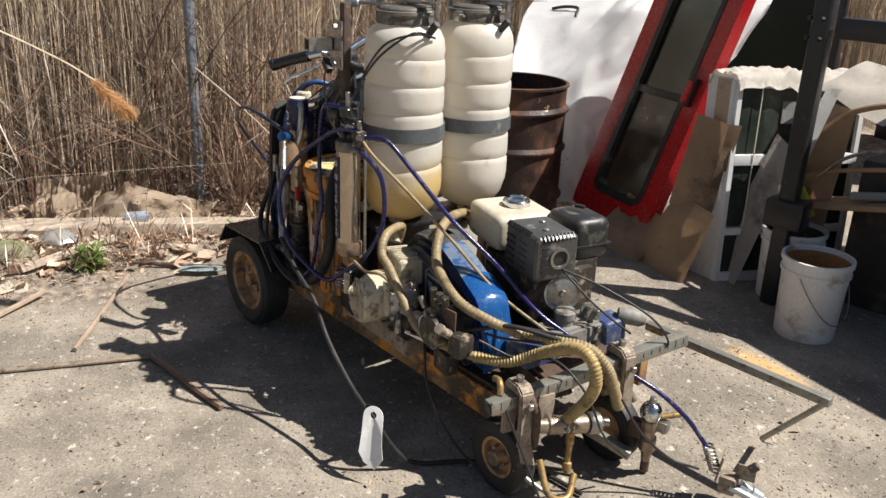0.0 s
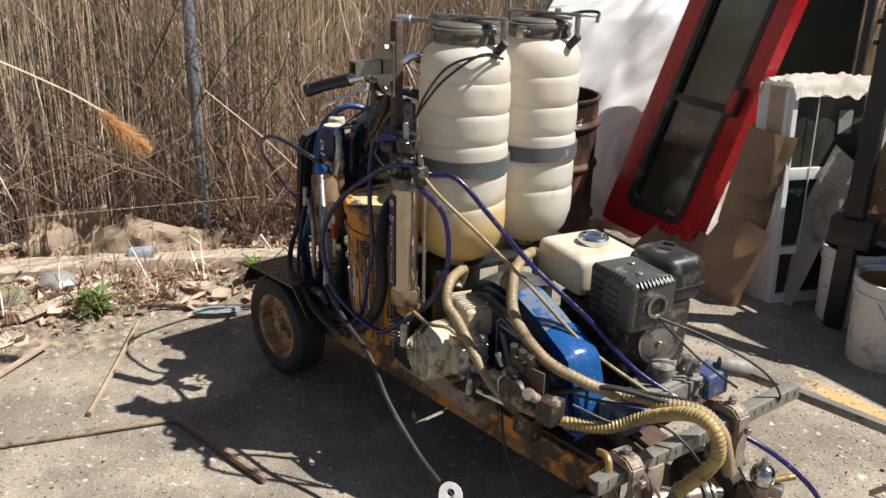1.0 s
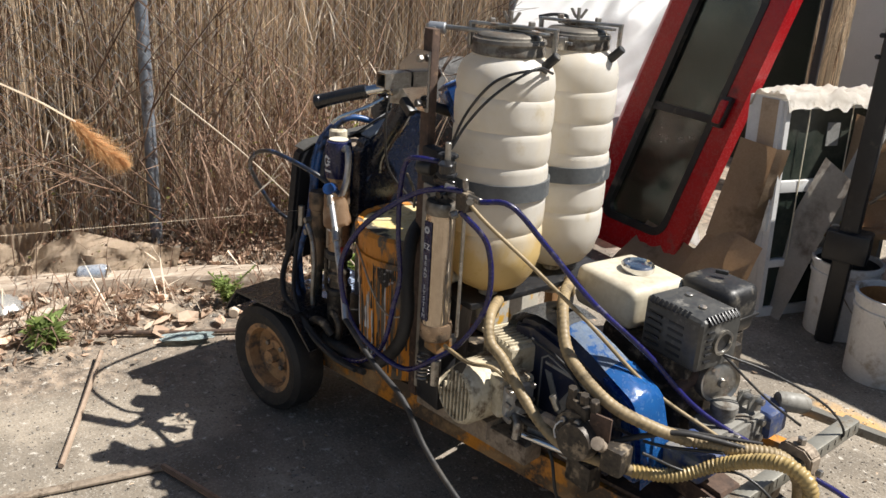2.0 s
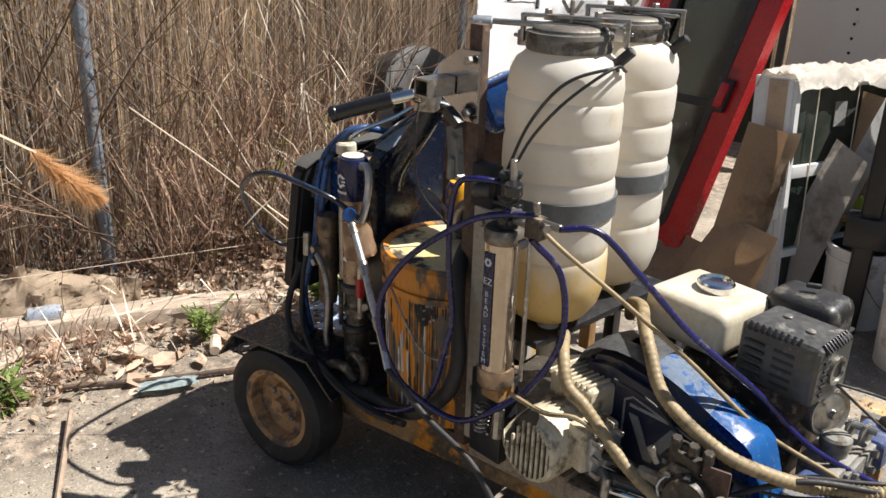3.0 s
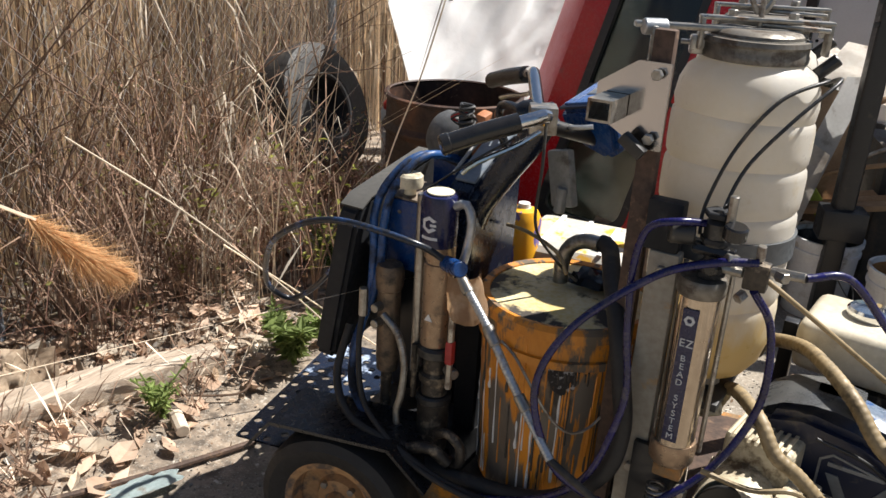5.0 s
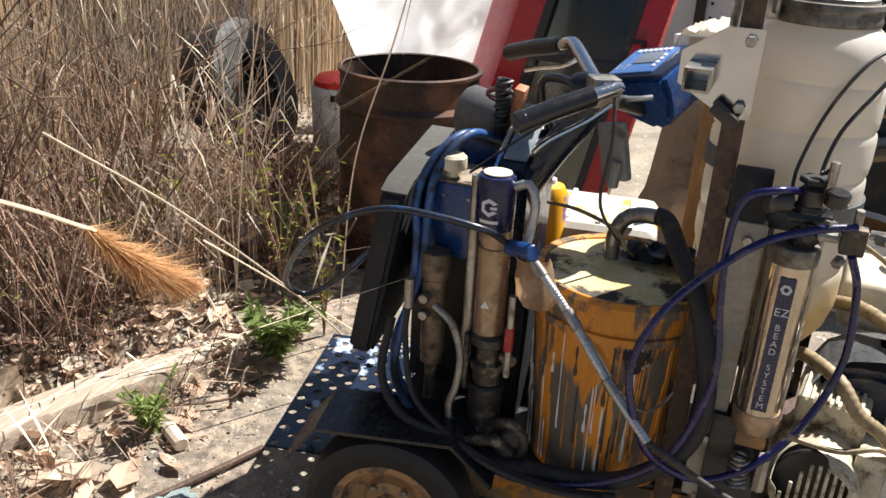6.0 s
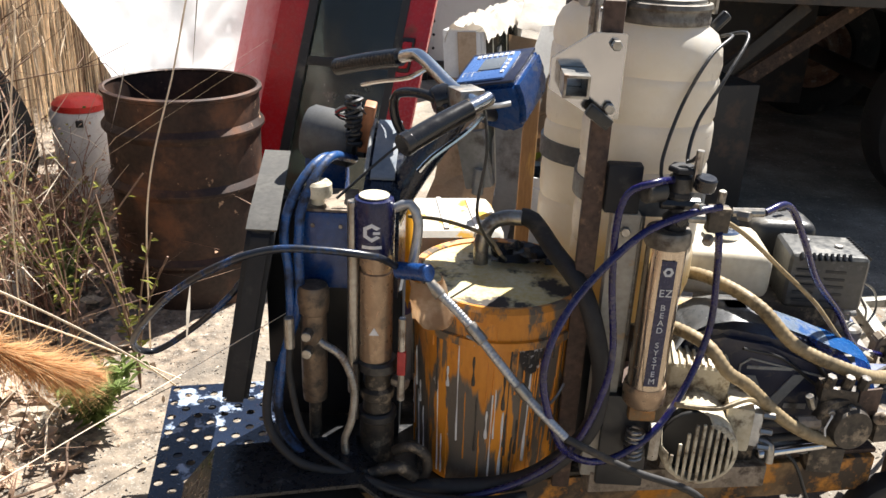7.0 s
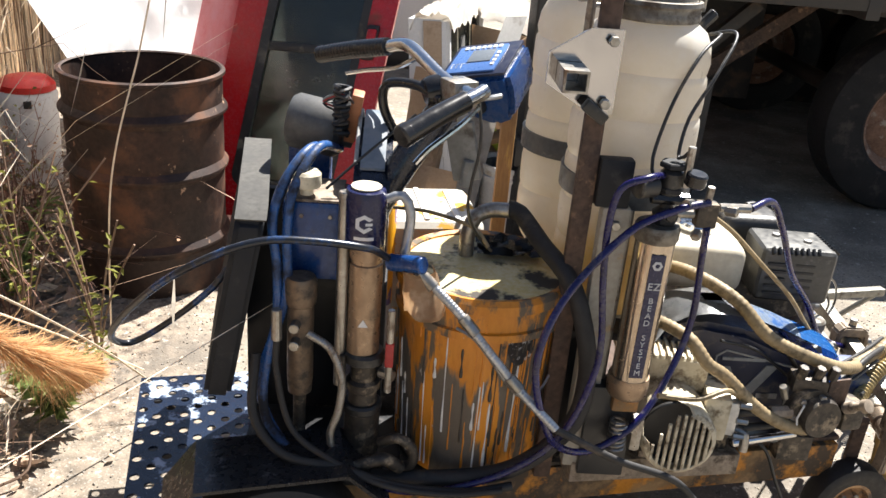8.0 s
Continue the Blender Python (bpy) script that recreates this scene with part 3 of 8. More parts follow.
# ---- brambles along the fence foot ----
def bramble_bank(n, seed, x0, x1, y0, y1, h0, h1):
    """Arched thin canes with a few small withered leaves."""
    rnd = random.Random(seed)
    vs, fs, mi = [], [], []
    for _ in range(n):
        y = rnd.uniform(y0, y1)
        x = rnd.uniform(x0, x1) - (0.318 * (y - 0.9) if y > 0.9 else 0)
        h, a, reach = rnd.uniform(h0, h1), rnd.uniform(0, 6.28), rnd.uniform(0.1, 0.55)
        if x > -4.27 and -0.1 < y < 1.05 and rnd.random() < 0.9:
            continue
        r = rnd.uniform(0.0009, 0.0026)
        ps = []
        for i in range(9):
            t = i / 8
            ps.append(Vector((x + reach * math.cos(a) * t * t + rnd.gauss(0, 0.008), y + reach * math.sin(a) * t * t + rnd.gauss(0, 0.008), max(0.02, 0.02 + h * (1.6 * t - (0.6 + 0.5 * (reach > 0.3)) * t * t)))))
        k = len(vs)
        for i, p in enumerate(ps):
            rr = r * (1 - 0.6 * i / 8)
            vs += [(p.x + rr, p.y, p.z), (p.x - 0.5 * rr, p.y + 0.87 * rr, p.z), (p.x - 0.5 * rr, p.y - 0.87 * rr, p.z)]
        for i in range(8):
            for c in range(3):
                d = (c + 1) % 3
                fs.append((k + 3 * i + c, k + 3 * i + d, k + 3 * i + 3 + d, k + 3 * i + 3 + c))
                mi.append(0)
        for _l in range(rnd.randint(2, 12)):
            p = ps[rnd.randint(2, 8)]
            m = Matrix.Translation(p + Vector((rnd.gauss(0, 0.012), rnd.gauss(0, 0.012), rnd.gauss(0, 0.012)))) @ pose(0, 0, 0, rnd.uniform(-70, 70), rnd.uniform(-70, 70), rnd.uniform(0, 360))
            L = rnd.uniform(0.006, 0.02)
            k = len(vs)
            vs += [tuple(m @ Vector(q)) for q in ((0, 0, 0), (L * 0.35, L * 0.5, L * 0.15), (0, L, 0), (-L * 0.35, L * 0.5, L * 0.15))]
            fs += [(k, k + 1, k + 2), (k, k + 2, k + 3)]
            which = rnd.choice((1, 1, 1, 2))
            mi += [which, which]
    me = bpy.data.meshes.new("brambles")
    me.from_pydata(vs, [], fs)
    me.polygons.foreach_set("material_index", mi)
    for m in (M_CANE, M_WITHERED, M_OLIVELEAF):
        me.materials.append(m)
    return tagged(new("brambles", me), "tangled red-brown brambles with small withered leaves", "brambles", kind="stuff")


M_CANE = soft_leaf("red_brown_cane", (0.26, 0.13, 0.09), (0.16, 0.09, 0.065), 0.1, 0.5)
M_WITHERED = soft_leaf("withered_leaf", (0.46, 0.3, 0.2), (0.3, 0.17, 0.11), 0.35, 0.5)
M_OLIVELEAF = soft_leaf("small_olive_leaf", (0.3, 0.29, 0.1), (0.2, 0.19, 0.06), 0.4, 0.4)
bramble_bank(1000, 81, -4.3, -4.0, -2.2, 2.3, 0.25, 0.95)
bramble_bank(260, 83, -3.75, -3.4, 1.7, 2.7, 0.2, 0.55)
bramble_bank(170, 82, -4.0, -3.72, -1.5, 1.9, 0.1, 0.4)

# ---- timber kerb ----
def beam(bm, pts, w, h, seed):
    """A squared, weathered timber along a line: rounded, uneven edges."""
    ps = curve_points(pts, 0.05)
    rings = []
    for i, p in enumerate(ps):
        d = (ps[min(i + 1, len(ps) - 1)] - ps[max(i - 1, 0)]).normalized()
        x = d.cross(Vector((0, 0, 1))).normalized()
        ring = []
        for a, b in ((-0.5, 0), (-0.5, 0.75), (-0.4, 0.97), (-0.15, 1), (0.2, 1.0), (0.42, 0.95), (0.5, 0.7), (0.5, 0)):
            k = 1 + 0.14 * noise.noise((i * 0.16, a * 4, seed)) + 0.05 * noise.noise((i * 0.9, b * 4, seed))
            ring.append(bm.verts.new(p + x * a * w * k + Vector((0, 0, b * h * k))))
        rings.append(ring)
    for a, b in zip(rings, rings[1:]):
        for i in range(8):
            j = (i + 1) % 8
            bm.faces.new((a[i], a[j], b[j], b[i]))
    bm.faces.new(rings[0][::-1])
    bm.faces.new(rings[-1])
    return bm


solo("timber_kerb", beam(bmesh.new(), [(-4.32, -1.6, 0.0), (-4.1, -0.2, 0.005), (-3.87, 0.6, 0.005), (-3.62, 1.22, 0.0)], 0.12, 0.066, 2), M_TIMBER,
     "weathered grey timber beam lying along the litter edge", "timber", angle=40)

# ---- rusty drum ----
def rusty_drum(x, y, z, r, h):
    d = thing("oil_drum", x, y, z, "open rusty steel oil drum with dark inside", "drum")
    wob = lambda a, q: 0.008 * noise.noise((math.cos(a) * 2, math.sin(a) * 2, q * 4))
    prof = [(0, 0.012), (r - 0.012, 0.012), (r, 0), (r, h), (r - 0.004, h), (r - 0.004, 0.02), (0, 0.02)]
    part("shell", lathe(bmesh.new(), [(a, b + z) for a, b in prof], (x, y, 0), seg=72, wob=wob), M_RUST, d)
    for zz in (0.17, 0.41, 0.595):
        part("hoop", lathe(bmesh.new(), [(r - 0.001, z + zz - 0.024), (r + 0.014, z + zz - 0.004), (r + 0.014, z + zz + 0.004), (r - 0.001, z + zz + 0.024)], (x, y, 0), seg=72, wob=wob), M_RUST, d)
    part("rim", lathe(bmesh.new(), [(r + 0.001, z + h - 0.014), (r + 0.009, z + h - 0.01), (r + 0.009, z + h), (r - 0.002, z + h + 0.004), (r - 0.008, z + h), (r - 0.004, z + h - 0.008)], (x, y, 0), seg=72, wob=wob), M_RUST, d, "rolled and dented rim")
    return d


rusty_drum(-3.455, 2.27, -0.01, 0.245, 0.715)


layer(M_RUST, (0.17, 0.07, 0.032), 5, 0.56, 0.72)
layer(M_RUST, (0.035, 0.018, 0.013), 6, 0.56, 0.66, (1, 1, 0.25))
layer(M_RUST, (0.42, 0.27, 0.18), 26, 0.66, 0.72)

# ---- buckets ----
def bucket(x, y, r, h, label, inside):
    b = thing("bucket", x, y, 0, label, "bucket", "white buckets by the truck")
    part("pail", lathe(bmesh.new(), [(0, 0.0), (r * 0.86, 0), (r * 0.88, 0.006), (r * 0.97, h * 0.8), (r * 1.02, h * 0.81), (r * 1.02, h * 0.85), (r * 0.98, h * 0.86), (r, h - 0.02),
                                     (r + 0.006, h - 0.018), (r + 0.006, h), (r - 0.004, h), (r * 0.86, 0.05)], (x, y, 0), seg=48), M_WHITEP, b)
    part("paint_lining", lathe(bmesh.new(), [(0, 0.06), (r * 0.8, 0.06), (r * 0.93, h - 0.03), (r * 0.955, h - 0.02), (r * 0.95, h - 0.018), (r * 0.915, h - 0.03), (r * 0.79, 0.065), (0, 0.066)], (x, y, 0), seg=40), inside, b, "dried paint lining")
    bail = [(x + (r + 0.01) * math.cos(a), y + (r + 0.01) * math.sin(a), h * 0.82 - 0.17 * math.sin((a + 1.3) / 2.6 * math.pi)) for a in [-1.3 + 0.26 * i for i in range(11)]]
    part("handle", S(bail, 0.0025, seg=6), M_STEEL, b, "wire bail handle")
    return b


bucket(-1.895, 2.62, 0.122, 0.31, "white plastic bucket lined with dried ochre paint", M_OCHRE)
bucket(-2.18, 2.83, 0.122, 0.3, "grubby white plastic bucket with dark contents", M_BLACK)

# ---- white container with a red lid in the weeds ----
can = thing("lidded_tub", -4.15, 3.0, 0, "white plastic tub with a red domed lid standing in the weeds", "tub")
part("body", lathe(bmesh.new(), [(0, 0.0), (0.1, 0), (0.105, 0.01), (0.115, 0.36), (0.118, 0.4), (0.11, 0.42), (0, 0.42)], (-4.15, 3.0, 0), seg=32), M_WHITEP, can)
part("lid", lathe(bmesh.new(), [(0.1, 0.418), (0.108, 0.422), (0.107, 0.445), (0.085, 0.468), (0.045, 0.478), (0, 0.48)], (-4.14, 2.99, 0), seg=28), mat("red_lid_plastic", (0.6, 0.03, 0.02), (0.5, 0.02, 0.015), 0.35), can, "red domed lid")
part("latch", B((-4.1, 2.885, 0.38), (0.03, 0.012, 0.03), rz=20), M_BLACK, can)

# ---- red door leaning behind the drum ----
red = thing("vehicle_door", -3.24, 2.86, 0, "red-painted vehicle door with dark glass, leaning upright", "door")
RO, RW, RU = Vector((-3.405, 2.63, 0.075)), Vector((0.57, -0.037, 0)), Vector((0.2, 0.205, 1.0)) * 1.24
_w, _u = RW.normalized(), RU.normalized()
_nrm = _w.cross(_u).normalized()
RM = Matrix(((_w.x, -_nrm.x, _u.x, RO.x), (_w.y, -_nrm.y, _u.y, RO.y), (_w.z, -_nrm.z, _u.z, RO.z), (0, 0, 0, 1)))
RL, RH = RW.length, RU.length


def ring_panel(bm, outer, inner, m, depth):
    """A flat frame between two outlines of equal length, with thickness."""
    fo = [bm.verts.new(m @ Vector((x, 0, z))) for x, z in outer]
    fi = [bm.verts.new(m @ Vector((x, 0, z))) for x, z in inner]
    bo = [bm.verts.new(m @ Vector((x, depth, z))) for x, z in outer]
    bi = [bm.verts.new(m @ Vector((x, depth, z))) for x, z in inner]
    n = len(fo)
    for i in range(n):
        j = (i + 1) % n
        for q in ((fo[i], fo[j], fi[j], fi[i]), (bo[j], bo[i], bi[i], bi[j]), (fo[j], fo[i], bo[i], bo[j]), (fi[i], fi[j], bi[j], bi[i])):
            bm.faces.new(q)
    return bm


def round_rect(x0, z0, x1, z1, r, k=6):
    out = []
    for cx, cz, a0 in ((x1 - r, z1 - r, 0), (x0 + r, z1 - r, 90), (x0 + r, z0 + r, 180), (x1 - r, z0 + r, 270)):
        out += [(cx + r * math.cos(radians(a0 + 90 * i / k)), cz + r * math.sin(radians(a0 + 90 * i / k))) for i in range(k + 1)]
    return out


RI = RM.inverted()


def tapered(bm):
    """The door is wider at its foot."""
    for v in bm.verts:
        q = RI @ v.co
        q.x *= 1.05 - 0.06 * q.z / RH
        v.co = RM @ q
    return bm


bm = ring_panel(bmesh.new(), round_rect(0, 0, RL, RH, 0.05), round_rect(0.115, 0.12, RL - 0.1, RH - 0.09, 0.06), RM, 0.06)
bmesh.ops.bevel(bm, geom=[e for e in bm.edges if e.is_manifold and e.calc_face_angle(0) > 0.9], offset=0.014, segments=4, affect="EDGES")
part("door_panel", tapered(bm), M_RED, red)
# flank that turns back from the window side
bm = bmesh.new()
sec = [(0.02, 0.012), (-0.012, 0.014), (-0.05, 0.04), (-0.1, 0.09), (-0.17, 0.17), (-0.2, 0.215), (-0.19, 0.235), (-0.16, 0.215), (-0.09, 0.135), (0.03, 0.06)]
va = [[bm.verts.new(RM @ Vector((x, y, RH * t))) for x, y in sec] for t in (0.0, 0.02, 0.22, 0.44, 0.66, 0.86, 0.88)]
for a, b in zip(va, va[1:]):
    for k in range(len(sec)):
        q = (k + 1) % len(sec)
        bm.faces.new((a[k], a[q], b[q], b[k]))
bm.faces.new(va[0][::-1])
bm.faces.new(va[-1])
part("door_flank", bm, M_HAZERED, red, "faded red flank, paled further by painted haze", angle=50)
part("window_seal", tapered(ring_panel(bmesh.new(), round_rect(0.107, 0.112, RL - 0.093, RH - 0.082, 0.066), round_rect(0.14, 0.145, RL - 0.122, RH - 0.115, 0.05), RM @ pose(0, -0.004, 0), 0.05)), M_BLACK, red, "black rubber window seal")
part("window_glass", tapered(prism(bmesh.new(), round_rect(0.136, 0.14, RL - 0.118, RH - 0.11, 0.05), 0.006, RM @ pose(0, 0.022, 0), 0)), M_TINT, red, "dark dusty glass")
bm = bmesh.new()
box(bm, (RL * 0.5 + 0.01, 0.014, 0.66), (RL - 0.25, 0.02, 0.035))
bm.transform(RM)
part("window_bar", tapered(bm), M_BLACK, red)
bm = bmesh.new()
box(bm, (RL - 0.068, -0.012, 0.7), (0.05, 0.03, 0.13), bevel=0.012)
bm.transform(RM)
handle = part("handle_recess", tapered(bm), M_BLACK, red, "black door handle surround")
bm = bmesh.new()
box(bm, (RL - 0.068, -0.03, 0.7), (0.034, 0.02, 0.1), bevel=0.009)
bm.transform(RM)
part("door_handle", tapered(bm), M_RED, handle, "red pull handle")

# ---- white tarp over a stack behind the drum ----
bm = bmesh.new()
N, K = 72, 64
LOW = ((-3.56, 2.5, 0.02), (-3.42, 2.82, 0.02), (-3.0, 3.1, 0.02))
MID = ((-3.74, 2.4, 0.69), (-3.62, 2.74, 0.5), (-3.1, 2.98, 0.42))
TOP = ((-4.05, 2.68, 0.955), (-3.72, 3.1, 0.98), (-3.2, 3.6, 1.02))
FAR = ((-4.6, 3.3, 1.2), (-4.2, 3.75, 1.3), (-3.6, 4.2, 1.32))


def between(row, u):
    a, b, c = (Vector(p) for p in row)
    return a * (1 - u) * (1 - 2 * u) + b * 4 * u * (1 - u) + c * u * (2 * u - 1)


rows_ = []
for i in range(N + 1):
    u = i / N
    row = []
    for j in range(K + 1):
        v = 3 * j / K
        lines = (LOW, MID, TOP, FAR)
        k = min(2, int(v))
        p = between(lines[k], u).lerp(between(lines[k + 1], u), v - k)
        f = noise.noise((u * 5 + v * 0.9, v * 1.1 - u * 3, 1.7)) + 0.45 * noise.noise((u * 13, v * 3.2, 5.1))
        loose = 0.05 + 0.75 * min(1, max(0, u * 2.6 - 0.4)) + 0.5 * max(0, 0.8 - v)
        ridge = abs(noise.noise((u * 9 - v * 2.2, v * 1.3, 9)))
        p += Vector((0.05, -0.05, 0.03)) * f * loose + Vector((0.03, -0.05, 0.05)) * ridge * loose
        row.append(bm.verts.new(p))
    rows_.append(row)
for i in range(N):
    for j in range(K):
        bm.faces.new((rows_[i][j], rows_[i + 1][j], rows_[i + 1][j + 1], rows_[i][j + 1]))
bmesh.ops.solidify(bm, geom=bm.faces[:], thickness=0.006)
glow_through(M_TARP, 0.35, (0.93, 0.93, 0.93))
tarp = thing("tarpaulin", -3.5, 2.7, 0, "creased white tarpaulin hung over a stack behind the drum", "tarpaulin")
part("sheet", bm, M_TARP, tarp, angle=60)
part("strap_hook", S([(-4.0, 2.83, 0.985), (-3.95, 2.875, 1.0), (-3.9, 2.92, 1.0), (-3.885, 2.92, 0.985), (-3.86, 2.89, 0.955)], 0.009, seg=6), M_BLACK, tarp, "black hooked strap end")

# ---- old tyre in the weeds ----
def tyre_profile(r, w, rim):
    return [(rim, -w * 0.42), (rim + 0.02, -w * 0.5), (r * 0.86, -w * 0.52), (r * 0.97, -w * 0.42), (r, -w * 0.25), (r, w * 0.25), (r * 0.97, w * 0.42), (r * 0.86, w * 0.52), (rim + 0.02, w * 0.5), (rim, w * 0.42), (rim, -w * 0.42)]


old = thing("old_tyre", -4.45, 2.66, 0.41, "worn black car tyre on a steel rim among the weeds", "tyre")
TD = Vector((0.88, 0.06, 0.36)).normalized()
TC = (-4.43, 2.66, 0.42)
part("tyre", lathe(bmesh.new(), tyre_profile(0.305, 0.21, 0.14), TC, TD, 48), M_RUBBER, old)
part("rim", lathe(bmesh.new(), [(0, -0.06), (0.1, -0.06), (0.13, -0.04), (0.14, 0.06), (0.153, 0.09), (0.157, 0.07), (0.145, -0.07)], TC, TD, 40), M_MATTE, old, "deep dark wheel rim")
part("rim_edge", lathe(bmesh.new(), [(0.143, 0.082), (0.15, 0.1), (0.158, 0.099), (0.156, 0.082), (0.143, 0.082)], TC, TD, 40), M_GREYP, old, "pale rim edge")

# ---- wrapped window sashes, cardboard and boards by the door ----
def strip(m, c, sz, **kw):
    bm = bmesh.new()
    box(bm, c, sz, **kw)
    bm.transform(m)
    return bm


SM = Matrix(((0.276, -0.95, -0.085, -2.412), (0.961, -0.12, 0.045, 2.664), (0, 0, 1, 0), (0, 0, 0, 1)))
pack = thing("sash_pack", -2.58, 3.15, 0, "pack of glazed window sashes wrapped in white film and cardboard", "window pack")
part("core", strip(SM, (0.3, 0.085, 0.43), (0.6, 0.13, 0.85)), M_WHITE, pack, "white film-wrapped stack")
part("end_flap", strip(SM, (-0.006, 0.055, 0.62), (0.008, 0.07, 0.46), bevel=0.001), M_CARD, pack, "brown cardboard strip")
part("edge_trim", strip(SM, (-0.004, 0.01, 0.6), (0.014, 0.018, 0.5), bevel=0.002), M_WHITE, pack)
sash = part("sash_frame", ring_panel(bmesh.new(), [(0, 0), (0.6, 0), (0.6, 0.85), (0, 0.85)], [(0.02, 0.04), (0.58, 0.04), (0.58, 0.82), (0.02, 0.82)], SM @ pose(0, -0.01, 0), 0.028), M_WHITE, pack, "white sash frame", angle=20)
for z0, z1 in ((0.04, 0.2), (0.24, 0.5), (0.55, 0.82)):
    part("pane", strip(SM, (0.3, 0.008, (z0 + z1) / 2), (0.56, 0.006, z1 - z0), bevel=0), M_DARKGLASS, sash, "dusty dark glass")
for z in (0.22, 0.525):
    part("rail", strip(SM, (0.3, 0.002, z), (0.56, 0.026, 0.045 if z > 0.4 else 0.03), bevel=0.004), M_WHITE, sash, "white sash rail")
part("paper_tag", strip(SM, (0.25, 0.0, 0.72), (0.06, 0.003, 0.09), bevel=0), M_GREYP, sash, "pale paper sticker")
for u in (0.1, 0.31):
    part("string", strip(SM, (u, -0.014, 0.43), (0.003, 0.003, 0.86), bevel=0, ry=1), M_CREAM, pack)
def folded(corners, nx, nz, amp, seed, t=0.006, flap=None, flutes=0):
    """A sheet between four corners (low a, low b, high b, high a), slightly warped, with an optional strip turned back at the b side."""
    bm = bmesh.new()
    a, b, c, d = (Vector(p) for p in corners)
    nrm = (b - a).cross(d - a).normalized()
    rows_ = []
    for i in range(nx + 1):
        u = i / nx
        row = []
        for j in range(nz + 1):
            v = j / nz
            p = (a.lerp(b, u)).lerp(d.lerp(c, u), v)
            edge = 0.5 if i in (0, nx) or j in (0, nz) else 1
            row.append(bm.verts.new(p + nrm * amp * edge * (noise.noise((u * 2.3 + seed, v * 2.1, seed)) + 0.3 * noise.noise((u * 7, v * 7, seed + 3))) + nrm * (0.004 * math.sin(6.283 * flutes * u) if flutes else 0)))
        rows_.append(row)
    if flap:
        rows_.append([bm.verts.new(v.co + Vector(flap) * (0.7 + 0.3 * k / nz)) for k, v in enumerate(rows_[-1])])
    for q, r in zip(rows_, rows_[1:]):
        for j in range(nz):
            bm.faces.new((q[j], r[j], r[j + 1], q[j + 1]))
    bmesh.ops.solidify(bm, geom=bm.faces[:], thickness=t)
    return bm


solo("cardboard_sheet", folded([(-2.635, 2.565, 0.3), (-2.495, 2.63, 0.29), (-2.462, 2.67, 0.675), (-2.588, 2.612, 0.7)], 6, 10, 0.02, 2, flap=(0.028, 0.045, -0.002)), M_CARD, "bent brown cardboard sheet leaning on the sash pack", "cardboard", angle=25)
solo("cardboard_sheet", folded([(-2.76, 2.5, 0.004), (-2.44, 2.52, 0.004), (-2.4, 2.6, 0.31), (-2.62, 2.6, 0.35)], 8, 8, 0.03, 5), M_CARD, "brown cardboard flap standing on the ground", "cardboard", angle=25)
solo("cardboard_sheet", folded([(-3.08, 2.5, 0.004), (-2.7, 2.48, 0.004), (-2.66, 2.62, 0.19), (-3.0, 2.66, 0.23)], 10, 8, 0.05, 9), M_CARD, "crumpled grey-brown cardboard in front of the red door", "cardboard", angle=25)
M_PAPER = mat("off_white_paper", (0.78, 0.74, 0.68), (0.66, 0.6, 0.52), 0.7, scale=6, fine=60, bump=0.15, c3=(0.5, 0.42, 0.32), cover=0.15, scale3=8)
# crumpled cloth over the pack
bm = bmesh.new()
rows_ = []
for i in range(45):
    row = []
    for j in range(15):
        u, v = i / 44, j / 14
        d = abs(v - 0.5)
        f = noise.noise((u * 12, v * 5, 3)) * 0.035 + noise.noise((u * 30, v * 14, 8)) * 0.015
        fold = 0.045 * abs(noise.noise((u * 3.1 + v, v * 2, 1))) + 0.022 * abs(noise.noise((u * 8 - 2 * v, v * 5, 6)))
        q = SM @ Vector((-0.012 + 0.72 * u, -0.03 + 0.17 * v, 0.862 - 0.3 * max(0, d - 0.33) + 0.6 * f + fold))
        row.append(bm.verts.new(q))
    rows_.append(row)
for i in range(44):
    for j in range(14):
        bm.faces.new((rows_[i][j], rows_[i + 1][j], rows_[i + 1][j + 1], rows_[i][j + 1]))
bmesh.ops.solidify(bm, geom=bm.faces[:], thickness=0.008)
solo("drop_cloth", bm, M_PAPER, "crumpled off-white drop cloth over the window sashes", "cloth", angle=70)
solo("leaning_board", folded([(-2.4, 2.9, 0.3), (-2.3, 2.87, 0.28), (-2.165, 2.92, 0.86), (-2.247, 2.94, 0.85)], 4, 8, 0.006, 4, 0.02), M_WHITE, "white wrapped board leaning in front of the sash pack", "board", angle=25)
solo("marker_board", B((-2.25, 2.95, 0.37), (0.13, 0.02, 0.05), ry=50, bevel=0.003), mat("yellow_green_board", (0.55, 0.62, 0.08), (0.45, 0.5, 0.06), 0.5, bump=0.02), "short yellow-green marker board leaning by the bucket", "board")
solo("grey_board", folded([(-2.52, 2.74, 0.0), (-2.34, 2.72, 0.0), (-2.232, 2.83, 0.588), (-2.36, 2.84, 0.65)], 5, 8, 0.012, 7, 0.012), M_PLASTERB, "torn grey plasterboard sheet leaning by the post", "board", angle=25)
solo("brown_board", folded([(-2.34, 2.95, 0.3), (-2.14, 2.95, 0.3), (-2.14, 3.0, 0.77), (-2.37, 3.02, 0.8)], 5, 6, 0.02, 8, 0.012), M_CARD, "grey-brown board leaning behind the post", "board", angle=25)
